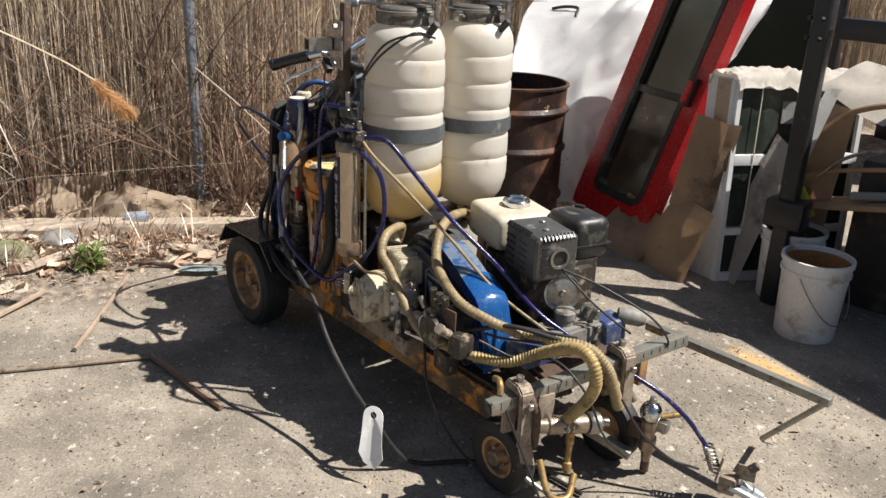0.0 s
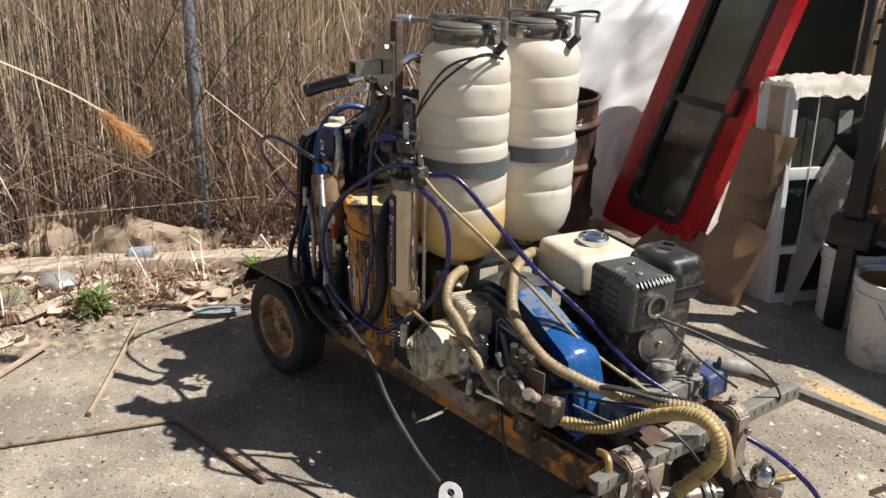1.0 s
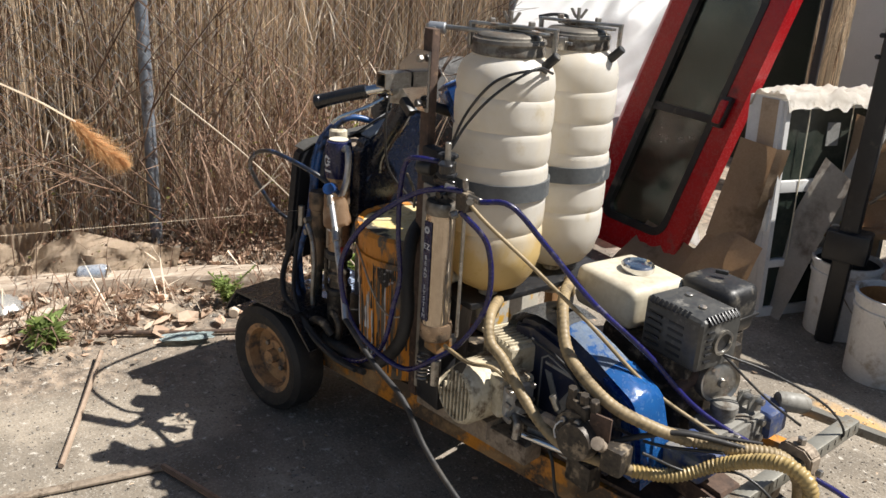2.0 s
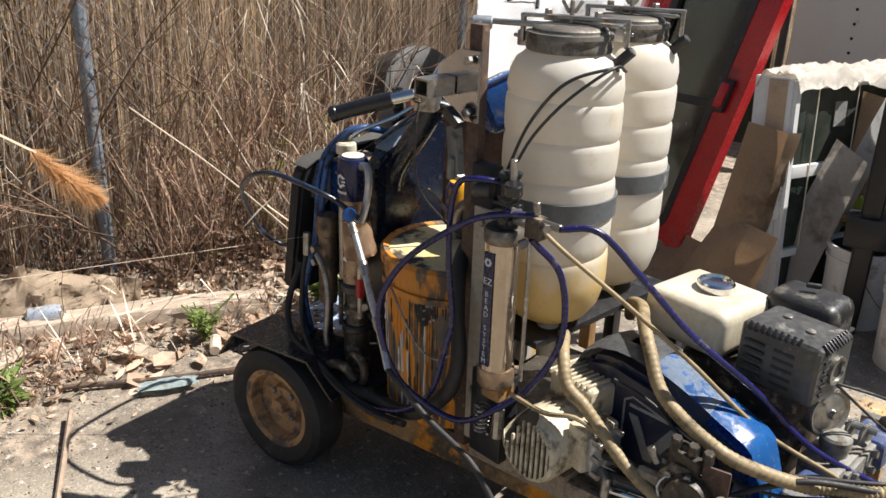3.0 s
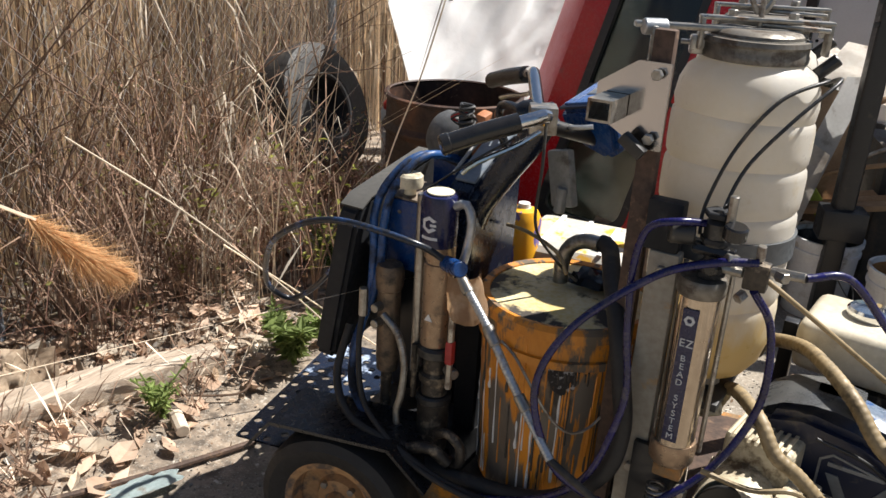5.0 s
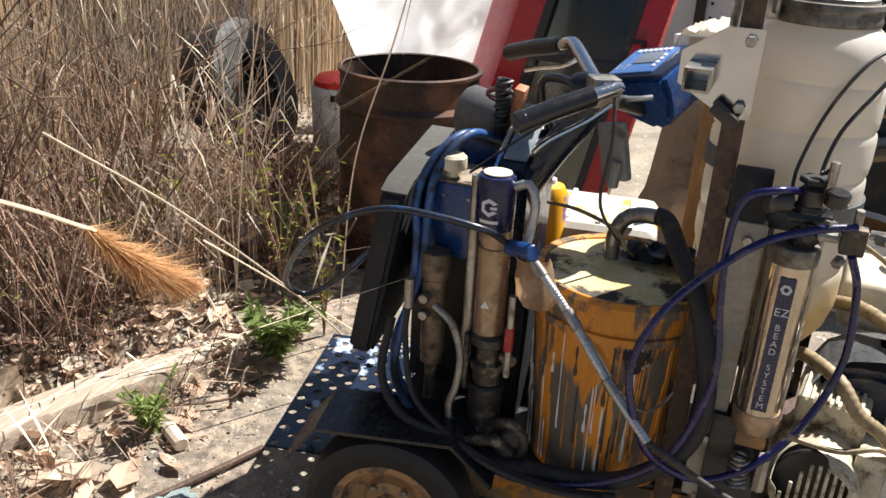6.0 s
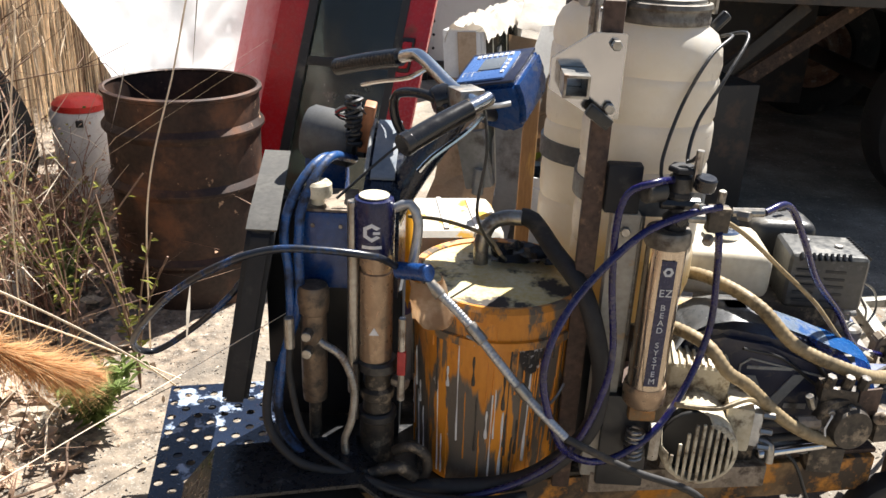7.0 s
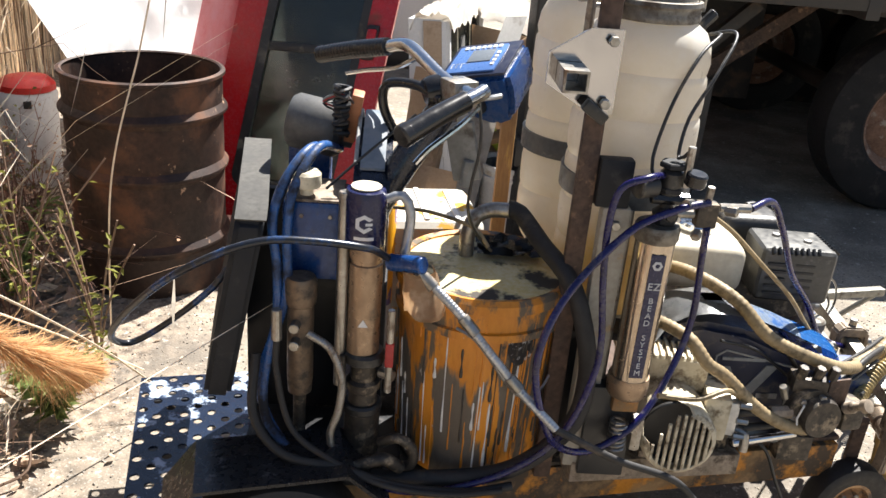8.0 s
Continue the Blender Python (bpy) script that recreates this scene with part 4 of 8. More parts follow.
solo("pale_sheet", folded([(-2.34, 3.0, 0.83), (-2.0, 2.98, 0.74), (-1.92, 3.25, 0.9), (-2.3, 3.22, 0.94)], 12, 8, 0.03, 6, 0.006), M_PAPER, "grubby pale sheet lying on the boards", "sheet", angle=30)
M_TARPWALL = mat("white_enamel_panel", (0.88, 0.88, 0.89), (0.82, 0.82, 0.83), 0.4, scale=3, bump=0.02, c3=(0.6, 0.58, 0.55), cover=0.08, scale3=9)


def turned(bm, m):
    bm.transform(m)
    return bm


vanbody = thing("box_trailer", -3.15, 6.0, 0, "plain white riveted box trailer side with a black corner post", "trailer")
part("side_wall", B((-3.15, 6.0, 1.3), (1.8, 0.06, 2.4)), M_TARPWALL, vanbody)
rivet = lathe(bmesh.new(), [(0.011, 0), (0.01, 0.003), (0.005, 0.005), (0, 0.0055)], (0, 0, 0), (0, -1, 0), 10)
rivet_first = None
for x in (-3.62, -3.205, -2.79):
    for k in range(11):
        if rivet_first is None:
            rivet_first = part("rivet", turned(rivet, pose(x, 5.969, 0.23)), M_MATTE, vanbody)
            continue
        ob = new("rivet", rivet_first.data)
        ob.parent, ob.matrix_parent_inverse = vanbody, vanbody.matrix_basis.inverted()
        ob.matrix_basis = pose(x + 3.62, 0, 0.0985 * k)
part("sill", B((-3.15, 5.98, 0.06), (1.8, 0.08, 0.16)), M_BLACKP, vanbody)
part("corner_post", B((-2.86, 5.93, 1.2), (0.07, 0.06, 2.4)), M_BLACKP, vanbody, "black corner post")
dk = thing("dark_window", -3.75, 4.3, 0, "large dark green glazed window standing behind the tarpaulin", "window")
part("pane", B((-3.78, 4.3, 0.9), (0.75, 0.03, 1.5), rz=20), mat("dusty_dark_green_pane", (0.014, 0.02, 0.014), (0.009, 0.012, 0.009), 0.5, scale=2, bump=0, spec=0.15, c3=(0.03, 0.035, 0.028), cover=0.2, scale3=3), dk)
part("frame_edge", B((-3.38, 4.43, 0.9), (0.04, 0.05, 1.55), rz=20), M_BLACKP, dk)
rk = thing("bent_rods", -1.95, 3.1, 0.0, "tangle of bent brown rods and grey bars by the post", "scrap")
part("bent_rod", S([(-2.3, 2.96, 0.63), (-2.22, 2.96, 0.7), (-2.12, 2.97, 0.78), (-1.95, 3.0, 0.83), (-1.75, 3.04, 0.8)], 0.012, seg=8), M_WOOD, rk)
part("bent_rod", S([(-2.3, 2.93, 0.47), (-2.1, 2.94, 0.55), (-1.8, 2.97, 0.62), (-1.5, 3.02, 0.64)], 0.009, seg=8), M_WOOD, rk)
part("bent_rod", S([(-2.2, 2.93, 0.5), (-2.1, 2.94, 0.6), (-1.95, 2.95, 0.66), (-1.75, 2.96, 0.64)], 0.008, seg=8), M_STEEL, rk)
part("grey_bar", B((-1.8, 3.0, 0.52), (0.5, 0.03, 0.03), rz=18, ry=-12), M_GREYP, rk)
for k in range(3):
    part("plank", B((-1.98, 2.9 + 0.075 * k, 0.44 + 0.004 * k), (0.7, 0.07, 0.022), rz=4 + 2 * k, ry=-14), M_WOOD, rk, "sunlit bare plank")
# dark block made oversized to stand in for the gloom behind the planks
part("crate", B((-1.72, 3.32, 0.3), (0.85, 0.4, 0.6), rz=18, bevel=0.01), M_TRUCK, rk, "dark block under the rods, enlarged to darken the background")

# ---- black post ----
post = thing("steel_post", -2.14, 2.74, 0, "thick black-painted steel post with a bolted arm", "post")
part("shaft", B((-2.145, 2.715, 0.83), (0.068, 0.068, 1.65), rz=20, bevel=0.014, seg=3), M_BLACKP, post)
part("collar", B((-2.14, 2.715, 0.39), (0.15, 0.11, 0.11), rz=20, bevel=0.012), M_BLACKP, post)
part("arm", B((-1.835, 2.855, 1.1), (0.56, 0.06, 0.075), rz=20), M_BLACKP, post)
for a, b in ((-2.165, 1.06), (-2.115, 1.06), (-2.165, 1.13), (-2.115, 1.13)):
    part("bolt", C((a - 0.005, 2.685, b), (a - 0.005, 2.665, b), 0.009, 6), M_BLACKP, post)

# ---- flatbed trailer ----
M_WHEELRUST = mat("rusty_wheel_steel", (0.3, 0.17, 0.11), (0.16, 0.09, 0.06), 0.8, scale=14, c3=(0.4, 0.34, 0.28), cover=0.25, scale3=20, bump=0.3)
# trailer rubber: the shade under the deck is put into this darker colour
M_SHADETYRE = mat("shade_darkened_rubber", (0.012, 0.011, 0.011), (0.022, 0.02, 0.019), 0.8, spec=0.3, bump=0.3, c3=(0.06, 0.05, 0.042), cover=0.22, scale3=10)
trailer = thing("flatbed_trailer", 0.6, 4.3, 0, "dark flatbed trailer with a heavy wheel, standing in its own shade", "trailer")
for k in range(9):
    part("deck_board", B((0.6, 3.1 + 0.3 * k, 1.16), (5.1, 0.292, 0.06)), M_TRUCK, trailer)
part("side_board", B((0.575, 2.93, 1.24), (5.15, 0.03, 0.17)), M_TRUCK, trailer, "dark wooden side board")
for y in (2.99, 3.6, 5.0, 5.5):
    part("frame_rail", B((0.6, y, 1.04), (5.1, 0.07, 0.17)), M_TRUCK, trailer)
# unseen board, added only to set where the trailer's shadow ends
part("tailboard", B((-1.93, 4.3, 1.37), (0.05, 1.84, 0.36)), M_TRUCK, trailer, "added upright board that casts the trailer's shadow edge")
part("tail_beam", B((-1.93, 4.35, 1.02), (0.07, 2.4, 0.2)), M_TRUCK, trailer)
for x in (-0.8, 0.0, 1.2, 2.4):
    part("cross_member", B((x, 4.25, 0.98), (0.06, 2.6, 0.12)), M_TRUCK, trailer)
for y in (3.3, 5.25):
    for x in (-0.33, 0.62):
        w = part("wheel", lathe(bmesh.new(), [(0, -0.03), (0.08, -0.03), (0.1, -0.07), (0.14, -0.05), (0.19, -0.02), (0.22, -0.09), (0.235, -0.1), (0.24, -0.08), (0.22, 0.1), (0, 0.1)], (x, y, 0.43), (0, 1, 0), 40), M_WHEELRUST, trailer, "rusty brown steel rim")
        part("tyre", lathe(bmesh.new(), tyre_profile(0.43, 0.24, 0.235), (x, y, 0.43), (0, 1, 0), 56), M_SHADETYRE, w, "black tyre, darkened for the shade under the deck")
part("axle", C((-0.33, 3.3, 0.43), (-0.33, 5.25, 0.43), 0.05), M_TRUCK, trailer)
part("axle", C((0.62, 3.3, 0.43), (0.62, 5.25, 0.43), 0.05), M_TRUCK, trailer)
# dark box added to deepen the gloom beneath the deck
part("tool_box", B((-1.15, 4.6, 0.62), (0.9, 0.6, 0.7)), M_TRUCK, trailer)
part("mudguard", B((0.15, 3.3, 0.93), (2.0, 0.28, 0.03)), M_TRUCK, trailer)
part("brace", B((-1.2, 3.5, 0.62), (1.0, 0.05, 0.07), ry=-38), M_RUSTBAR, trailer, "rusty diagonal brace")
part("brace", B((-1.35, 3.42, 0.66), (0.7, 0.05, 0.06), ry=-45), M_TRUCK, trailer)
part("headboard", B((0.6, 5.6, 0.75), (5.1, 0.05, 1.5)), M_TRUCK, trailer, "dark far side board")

trailer.matrix_basis = pose(0.7, 4.47, 0)

# ---- striping cart: frame, wheels, step ----
cart = thing("striping_cart", -2.2, 1.17, 0, "dirty yellow road-marking cart frame with rubber-tyred wheels and hoses", "cart")
for y in (0.965, 1.45):
    part("side_beam", B((-2.26, y, 0.205), (1.3, 0.035, 0.085), rz=11), M_YELLOW, cart, "grease-stained yellow steel beam")
part("deck", B((-2.5, 1.17, 0.252), (0.56, 0.52, 0.012), rz=11), M_GREASE, cart, "dark brown deck plate")
part("front_deck", B((-1.93, 1.26, 0.252), (0.56, 0.46, 0.012), rz=11), M_RUSTBAR, cart, "rusty front deck plate")
part("motor_plate", B((-2.08, 0.95, 0.275), (0.36, 0.06, 0.05), rz=8), M_SADDLE, cart, "dusty tan motor rail")
part("rear_beam", B((-2.88, 1.18, 0.22), (0.05, 0.62, 0.06)), M_BLACKP, cart)
part("axle", C((-2.82, 0.76, 0.165), (-2.82, 1.6, 0.165), 0.014), M_STEEL, cart)


def cart_wheel(x, y, r, w, rim_r, side, rim_mat, label):
    rim = part("wheel", lathe(bmesh.new(), [(0, -0.035), (0.02, -0.035), (0.022, -0.012), (rim_r * 0.42, -0.01), (rim_r * 0.5, 0.004), (rim_r * 0.8, -0.004), (rim_r * 0.86, -w * 0.38), (rim_r * 1.02, -w * 0.42), (rim_r * 1.02, w * 0.4), (0, 0.02)],
                                        (x, y, r), (-0.19 * side, 0.98 * side, 0), 40), rim_mat, cart, label)
    for k in range(4):
        a = radians(45 + 90 * k)
        q = Vector((x, y, r)) + Vector((0.98, 0.19, 0)) * 0.4 * rim_r * math.cos(a) + Vector((0, 0, 0.4 * rim_r * math.sin(a)))
        out = Vector((0.19, -0.98, 0)) * side
        part("lug_nut", C(q + out * 0.004, q + out * 0.018, 0.008, 6), M_STEEL, rim)
    part("tyre", lathe(bmesh.new(), tyre_profile(r, w, rim_r), (x, y, r), (-0.19 * side, 0.98 * side, 0), 48), M_RUBBER, rim, "dusty black rubber tyre")


M_RIM = mat("ochre_wheel_rim", (0.5, 0.29, 0.13), (0.34, 0.18, 0.08), 0.6, c3=(0.12, 0.09, 0.07), cover=0.4, scale3=18, bump=0.2)
cart_wheel(-2.81, 0.782, 0.165, 0.1, 0.108, 1, M_RIM, "dirty ochre wheel rim with lug nuts")
cart_wheel(-2.82, 1.55, 0.165, 0.1, 0.095, -1, M_RIM, "dirty ochre wheel rim with lug nuts")
cart_wheel(-1.57, 1.07, 0.1, 0.055, 0.056, 1, M_RIM, "dusty tan caster rim")
cart_wheel(-1.57, 1.42, 0.1, 0.055, 0.056, -1, M_RIM, "dusty tan caster rim")

# perforated step with real holes
def perforated(bm, x0, y0, nx, ny, pitch, r, z, t):
    """A sheet of square cells with a round hole in each."""
    seg = 12
    for i in range(nx):
        for j in range(ny):
            cx, cy = x0 + (i + 0.5) * pitch, y0 + (j + 0.5) * pitch
            hole = (i + j) % 2 == 0
            rings = []
            for zz in (z, z - t):
                sq, ci = [], []
                for k in range(seg):
                    a = 2 * math.pi * (k + 0.5) / seg
                    m = max(abs(math.cos(a)), abs(math.sin(a)))
                    sq.append(bm.verts.new((cx + pitch / 2 * math.cos(a) / m, cy + pitch / 2 * math.sin(a) / m, zz)))
                    ci.append(bm.verts.new((cx + r * math.cos(a), cy + r * math.sin(a), zz)))
                rings.append((sq, ci))
            (s0, c0), (s1, c1) = rings
            for k in range(seg):
                q = (k + 1) % seg
                bm.faces.new((s0[k], s0[q], c0[q], c0[k]))
                bm.faces.new((s1[q], s1[k], c1[k], c1[q]))
                if hole:
                    bm.faces.new((c0[k], c0[q], c1[q], c1[k]))
            if not hole:
                bm.faces.new(c0)
                bm.faces.new(c1[::-1])
    bmesh.ops.remove_doubles(bm, verts=bm.verts[:], dist=1e-5)
    return bm


# pale blue patches: scuffs and dust plus painted sun and sky sheen
M_STEP = mat("scuffed_plate_with_sheen", (0.014, 0.022, 0.045), (0.008, 0.012, 0.024), 0.2, 0.0, c3=(0.34, 0.42, 0.56), cover=0.3, scale3=13, edge3=0.03, spec=0.6, bump=0.5)
part("step_plate", turned(perforated(bmesh.new(), 0, 0, 9, 17, 0.0285, 0.0095, 0.222, 0.004), pose(-3.085, 0.76, 0, 0, 0, 12)), M_STEP, cart, "perforated blue-black steel step plate", angle=20)
part("step_bracket", B((-3.0, 0.99, 0.205), (0.22, 0.03, 0.03), rz=12), M_BLACKP, cart)
part("step_bracket", B((-3.05, 1.18, 0.205), (0.22, 0.03, 0.03), rz=12), M_BLACKP, cart)
GM = pose(-2.81, 0.735, 0, 0, 0, 11) @ pose(2.81, 0, 0)
bm = prism(bmesh.new(), [(-3.0, 0.255), (-2.94, 0.332), (-2.68, 0.342), (-2.6, 0.265), (-2.596, 0.27), (-2.678, 0.349), (-2.942, 0.339), (-3.004, 0.26)], 0.15, GM, 0)
part("mudguard", bm, mat("worn_black_guard", (0.009, 0.01, 0.013), (0.018, 0.018, 0.02), 0.3, c3=(0.14, 0.14, 0.15), cover=0.14, scale3=30, edge3=0.04, bump=0.3), cart, "bent scratched black steel mudguard")

M_STAINWOOD = mat("paint_stained_wood", (0.36, 0.2, 0.08), (0.24, 0.13, 0.06), 0.75, scale=6, fine=50, stretch=(4, 4, 0.6), c3=(0.6, 0.36, 0.1), cover=0.25, scale3=6, bump=0.3)
# upright post, plate and square socket
part("upright", B((-2.305, 0.925, 0.71), (0.034, 0.022, 0.93)), M_RUSTBAR, cart, "rusty brown upright channel")
pl = part("bracket_plate", prism(bmesh.new(), [(-2.282, 0.99), (-2.32, 0.99), (-2.398, 1.035), (-2.398, 1.085), (-2.335, 1.127), (-2.282, 1.127)], 0.006, pose(0, 0.903, 0), 0.001), M_PLATE, cart, "shiny zinc bolted plate")
for x, z in ((-2.3, 1.11), (-2.3, 1.01)):
    part("bolt", C((x, 0.897, z), (x, 0.885, z), 0.009, 6), M_STEEL, pl)
part("socket", ring_panel(bmesh.new(), [(-2.383, 1.037), (-2.343, 1.037), (-2.343, 1.072), (-2.383, 1.072)], [(-2.379, 1.041), (-2.347, 1.041), (-2.347, 1.068), (-2.379, 1.068)], pose(0, 0.83, 0), 0.07), M_STEEL, pl, "square steel tube socket", angle=20)
part("wing_knob", B((-2.318, 0.875, 1.0), (0.045, 0.02, 0.02), ry=35), M_BLACK, pl)
part("top_arm", B((-2.255, 1.02, 1.174), (0.26, 0.022, 0.01), rz=28.8), M_STEEL, cart, "flat steel hold-down arm")
part("arm_joint", C((-2.352, 0.95, 1.172), (-2.322, 0.975, 1.172), 0.013, 14), M_GALV, cart)
part("arm_link", B((-2.332, 0.95, 1.14), (0.01, 0.016, 0.07), rz=28), M_STEEL, cart)
part("back_upright", B((-2.378, 1.47, 0.6), (0.034, 0.03, 0.66)), M_STAINWOOD, cart, "brown wooden upright")


# ---- material tanks ----
M_STRAP = mat("dark_grey_strap", (0.12, 0.13, 0.135), (0.08, 0.085, 0.09), 0.4, scale=8, bump=0.05, c3=(0.3, 0.29, 0.27), cover=0.15, scale3=12)
def tank(x, y, tint, turn):
    t = thing("bead_tank", x, y, 0.56, "ribbed milky-white plastic pressure tank with a dark strap", "tank", "pair of ribbed tanks")
    R = 0.1145
    wob = lambda a, h: 0.02 * noise.noise((math.cos(a) * 1.5, math.sin(a) * 1.5, h * 9 + x * 7)) + 0.008 * noise.noise((math.cos(a) * 4, math.sin(a) * 4, h * 20))
    prof = [(0, 0.563), (0.05, 0.565), (0.084, 0.585), (0.104, 0.615), (R - 0.003, 0.645)]
    z = 0.655
    while z < 1.04:
        prof += [(R, z), (R + 0.0012, z + 0.018), (R + 0.0012, z + 0.054), (R, z + 0.065), (R - 0.0032, z + 0.0705), (R - 0.0022, z + 0.0745)]
        z += 0.079
    prof += [(R, 1.062), (R - 0.004, 1.09), (R - 0.014, 1.112), (R - 0.03, 1.124), (0.079, 1.129), (0.076, 1.14), (0.074, 1.165), (0, 1.165)]
    bm = lathe(bmesh.new(), prof, (x, y, 0), seg=72, wob=wob)
    # the ribs were blown unevenly: each ring sags a little to one side
    for v in bm.verts:
        if 0.66 < v.co.z < 1.06:
            v.co.z += 0.006 * math.sin(math.atan2(v.co.y - y, v.co.x - x) + 9 * v.co.z + turn)
    part("body", bm, tint, t)
    part("strap", lathe(bmesh.new(), [(R + 0.002, 0.812), (R + 0.007, 0.812), (R + 0.007, 0.852), (R + 0.002, 0.852), (R + 0.002, 0.812)], (x, y, 0), seg=64), M_STRAP, t, "dark grey strap")
    lid = part("lid", lathe(bmesh.new(), [(0, 1.176), (0.05, 1.177), (0.066, 1.175), (0.072, 1.17), (0.074, 1.162), (0.07, 1.16)], (x, y, 0), seg=48), M_LID, t, "dirty metal clamp lid")
    part("clamp_ring", lathe(bmesh.new(), [(0.077, 1.128), (0.083, 1.13), (0.084, 1.138), (0.082, 1.142), (0.082, 1.152), (0.085, 1.156), (0.083, 1.163), (0.077, 1.164), (0.077, 1.128)], (x, y, 0), seg=56), M_LID, lid, "grimy steel clamp band")
    part("clamp_lug", B((x - 0.088 * math.cos(turn), y - 0.088 * math.sin(turn), 1.145), (0.03, 0.022, 0.03), rz=math.degrees(turn)), M_STEEL, lid)
    part("lug_bolt", C((x - 0.088 * math.cos(turn) - 0.03, y - 0.088 * math.sin(turn), 1.147), (x - 0.088 * math.cos(turn) + 0.03, y - 0.088 * math.sin(turn), 1.147), 0.004, 8), M_STEEL, lid)
    part("clamp_bar", B((x + 0.01, y, 1.19), (0.21, 0.022, 0.007), rz=28), M_STEEL, lid)
    part("clamp_bar", B((x + 0.02, y + 0.01, 1.182), (0.17, 0.018, 0.007), rz=5), M_STEEL, lid)
    for q in (28, 208):
        part("clamp_hook", B((x + 0.01 + 0.1 * math.cos(radians(q)), y + 0.1 * math.sin(radians(q)), 1.165), (0.008, 0.022, 0.052), rz=q), M_STEEL, lid)
    for dx in (-0.04, 0.045):
        part("bar_nut", C((x + dx, y + dx * 0.5, 1.192), (x + dx, y + dx * 0.5, 1.203), 0.008, 6), M_STEEL, lid)
    part("wing_nut", prism(bmesh.new(), [(-0.022, 0.018), (-0.015, 0.02), (-0.006, 0.004), (0.006, 0.004), (0.015, 0.02), (0.022, 0.018), (0.009, -0.004), (-0.009, -0.004)], 0.007, pose(x, y, 1.201, 0, 0, 40), 0.001), M_STEEL, lid)
    part("stud", C((x, y, 1.17), (x, y, 1.222), 0.0045, 8), M_STEEL, lid)
    part("valve", C((x + 0.088, y + 0.025, 1.105), (x + 0.122, y + 0.035, 1.14), 0.0105, 10), M_BLACK, t, "black relief valve")
    part("outlet", C((x + 0.02, y - 0.02, 0.575), (x + 0.05, y - 0.05, 0.5), 0.024, 14), M_CREAMP, t, "cream outlet elbow")
    part("drain_plug", C((x - 0.02, y - 0.085, 0.6), (x - 0.025, y - 0.125, 0.595), 0.016, 12), M_CREAMP, t, "cream round drain plug")
    return t


def tank_plastic(name, fill, colour):
    m = mat(name, (0.76, 0.73, 0.68), (0.68, 0.64, 0.56), 0.36, scale=6, fine=50, bump=0.06, c3=(0.55, 0.46, 0.3), cover=0.12, scale3=10)
    glow_through(m, 0.3, (0.86, 0.78, 0.64))
    layer(m, (0.72, 0.6, 0.4), 3.5, 0.56, 0.8, (1, 1, 0.35))
    layer(m, (0.5, 0.4, 0.25), 22, 0.68, 0.74, (1, 1, 0.15))
    return layer(m, colour, 7, 0.4, 0.7, (1, 1, 0.6), fill)


M_FILLED = tank_plastic("part_filled_tank_plastic", 0.745, (0.7, 0.51, 0.22))
M_FAINT = tank_plastic("faintly_tinted_tank_plastic", 0.62, (0.74, 0.64, 0.44))
tank(-2.2, 1.063, M_FILLED, 0.4)
tank(-2.244, 1.318, M_FAINT, 2.0)
part("tank_shelf", B((-2.21, 1.19, 0.552), (0.16, 0.48, 0.016)), M_BLACKP, cart, "black tank shelf")
for x, y in ((-2.27, 1.0), (-2.09, 1.42), (-2.27, 1.42)):
    part("shelf_leg", B((x, y, 0.4), (0.03, 0.03, 0.3)), M_BLACKP, cart)

# ---- paint pail ----
M_ORANGE_DRIP = mat("orange_paint_drip", (0.7, 0.26, 0.02), (0.55, 0.2, 0.02), 0.45)
M_DARKDRIP = mat("dark_paint_drip", (0.05, 0.042, 0.035), (0.03, 0.026, 0.022), 0.5)
pail = thing("paint_pail", -2.475, 1.05, 0.258, "yellow paint pail streaked with grey and orange drips", "pail")
px_, py_ = -2.45, 1.022
part("body", lathe(bmesh.new(), [(0, 0.26), (0.146, 0.26), (0.149, 0.265), (0.16, 0.575), (0.167, 0.577), (0.167, 0.592), (0.161, 0.594), (0.162, 0.63), (0.167, 0.632), (0.167, 0.645), (0.16, 0.646), (0.156, 0.64)], (px_, py_, 0), seg=56), M_STAIN, pail)
rnd = random.Random(71)
for dm, nm, cnt in ((M_WHITEP, "pale", 20), (M_ORANGE_DRIP, "orange", 26), (M_DARKDRIP, "dark", 24)):
    for k in range(cnt):
        bm = bmesh.new()
        a = radians(rnd.uniform(175, 365))
        z1 = rnd.uniform(0.36, 0.62)
        z0 = max(0.275, z1 - rnd.uniform(0.04, 0.26))
        pts = []
        for i in range(7):
            z = z1 + (z0 - z1) * i / 6
            rr = 0.149 + 0.011 * (z - 0.265) / 0.31 + 0.0004
            aa = a + 0.006 * noise.noise((i * 0.9, k * 3.1, 2))
            pts.append((px_ + rr * math.cos(aa), py_ + rr * math.sin(aa), z))
        sweep(bm, pts, rnd.uniform(0.0009, 0.003), seg=6, step=0.02, taper=lambda t: 0.5 + 0.5 * t + 0.35 * math.sin(9 * t))
        part("paint_drip", bm, dm, pail, nm + " dried paint drip")
for k in range(7):
    a = radians(291 + 3.2 * k)
    z1, z0 = 0.572 - 0.003 * (k % 2), 0.545 + 0.004 * (k % 3)
    pts = [(px_ + rr * math.cos(a + 0.02 * (k % 2)), py_ + rr * math.sin(a + 0.02 * (k % 2)), z) for rr, z in ((0.1608, z1), (0.1602, (z0 + z1) / 2), (0.1597, z0))]
    part("scrawl_bar", S(pts, 0.0018, seg=6), M_DARKDRIP, pail, "dark hand-painted stroke")
bm = bmesh.new()
rows_ = []
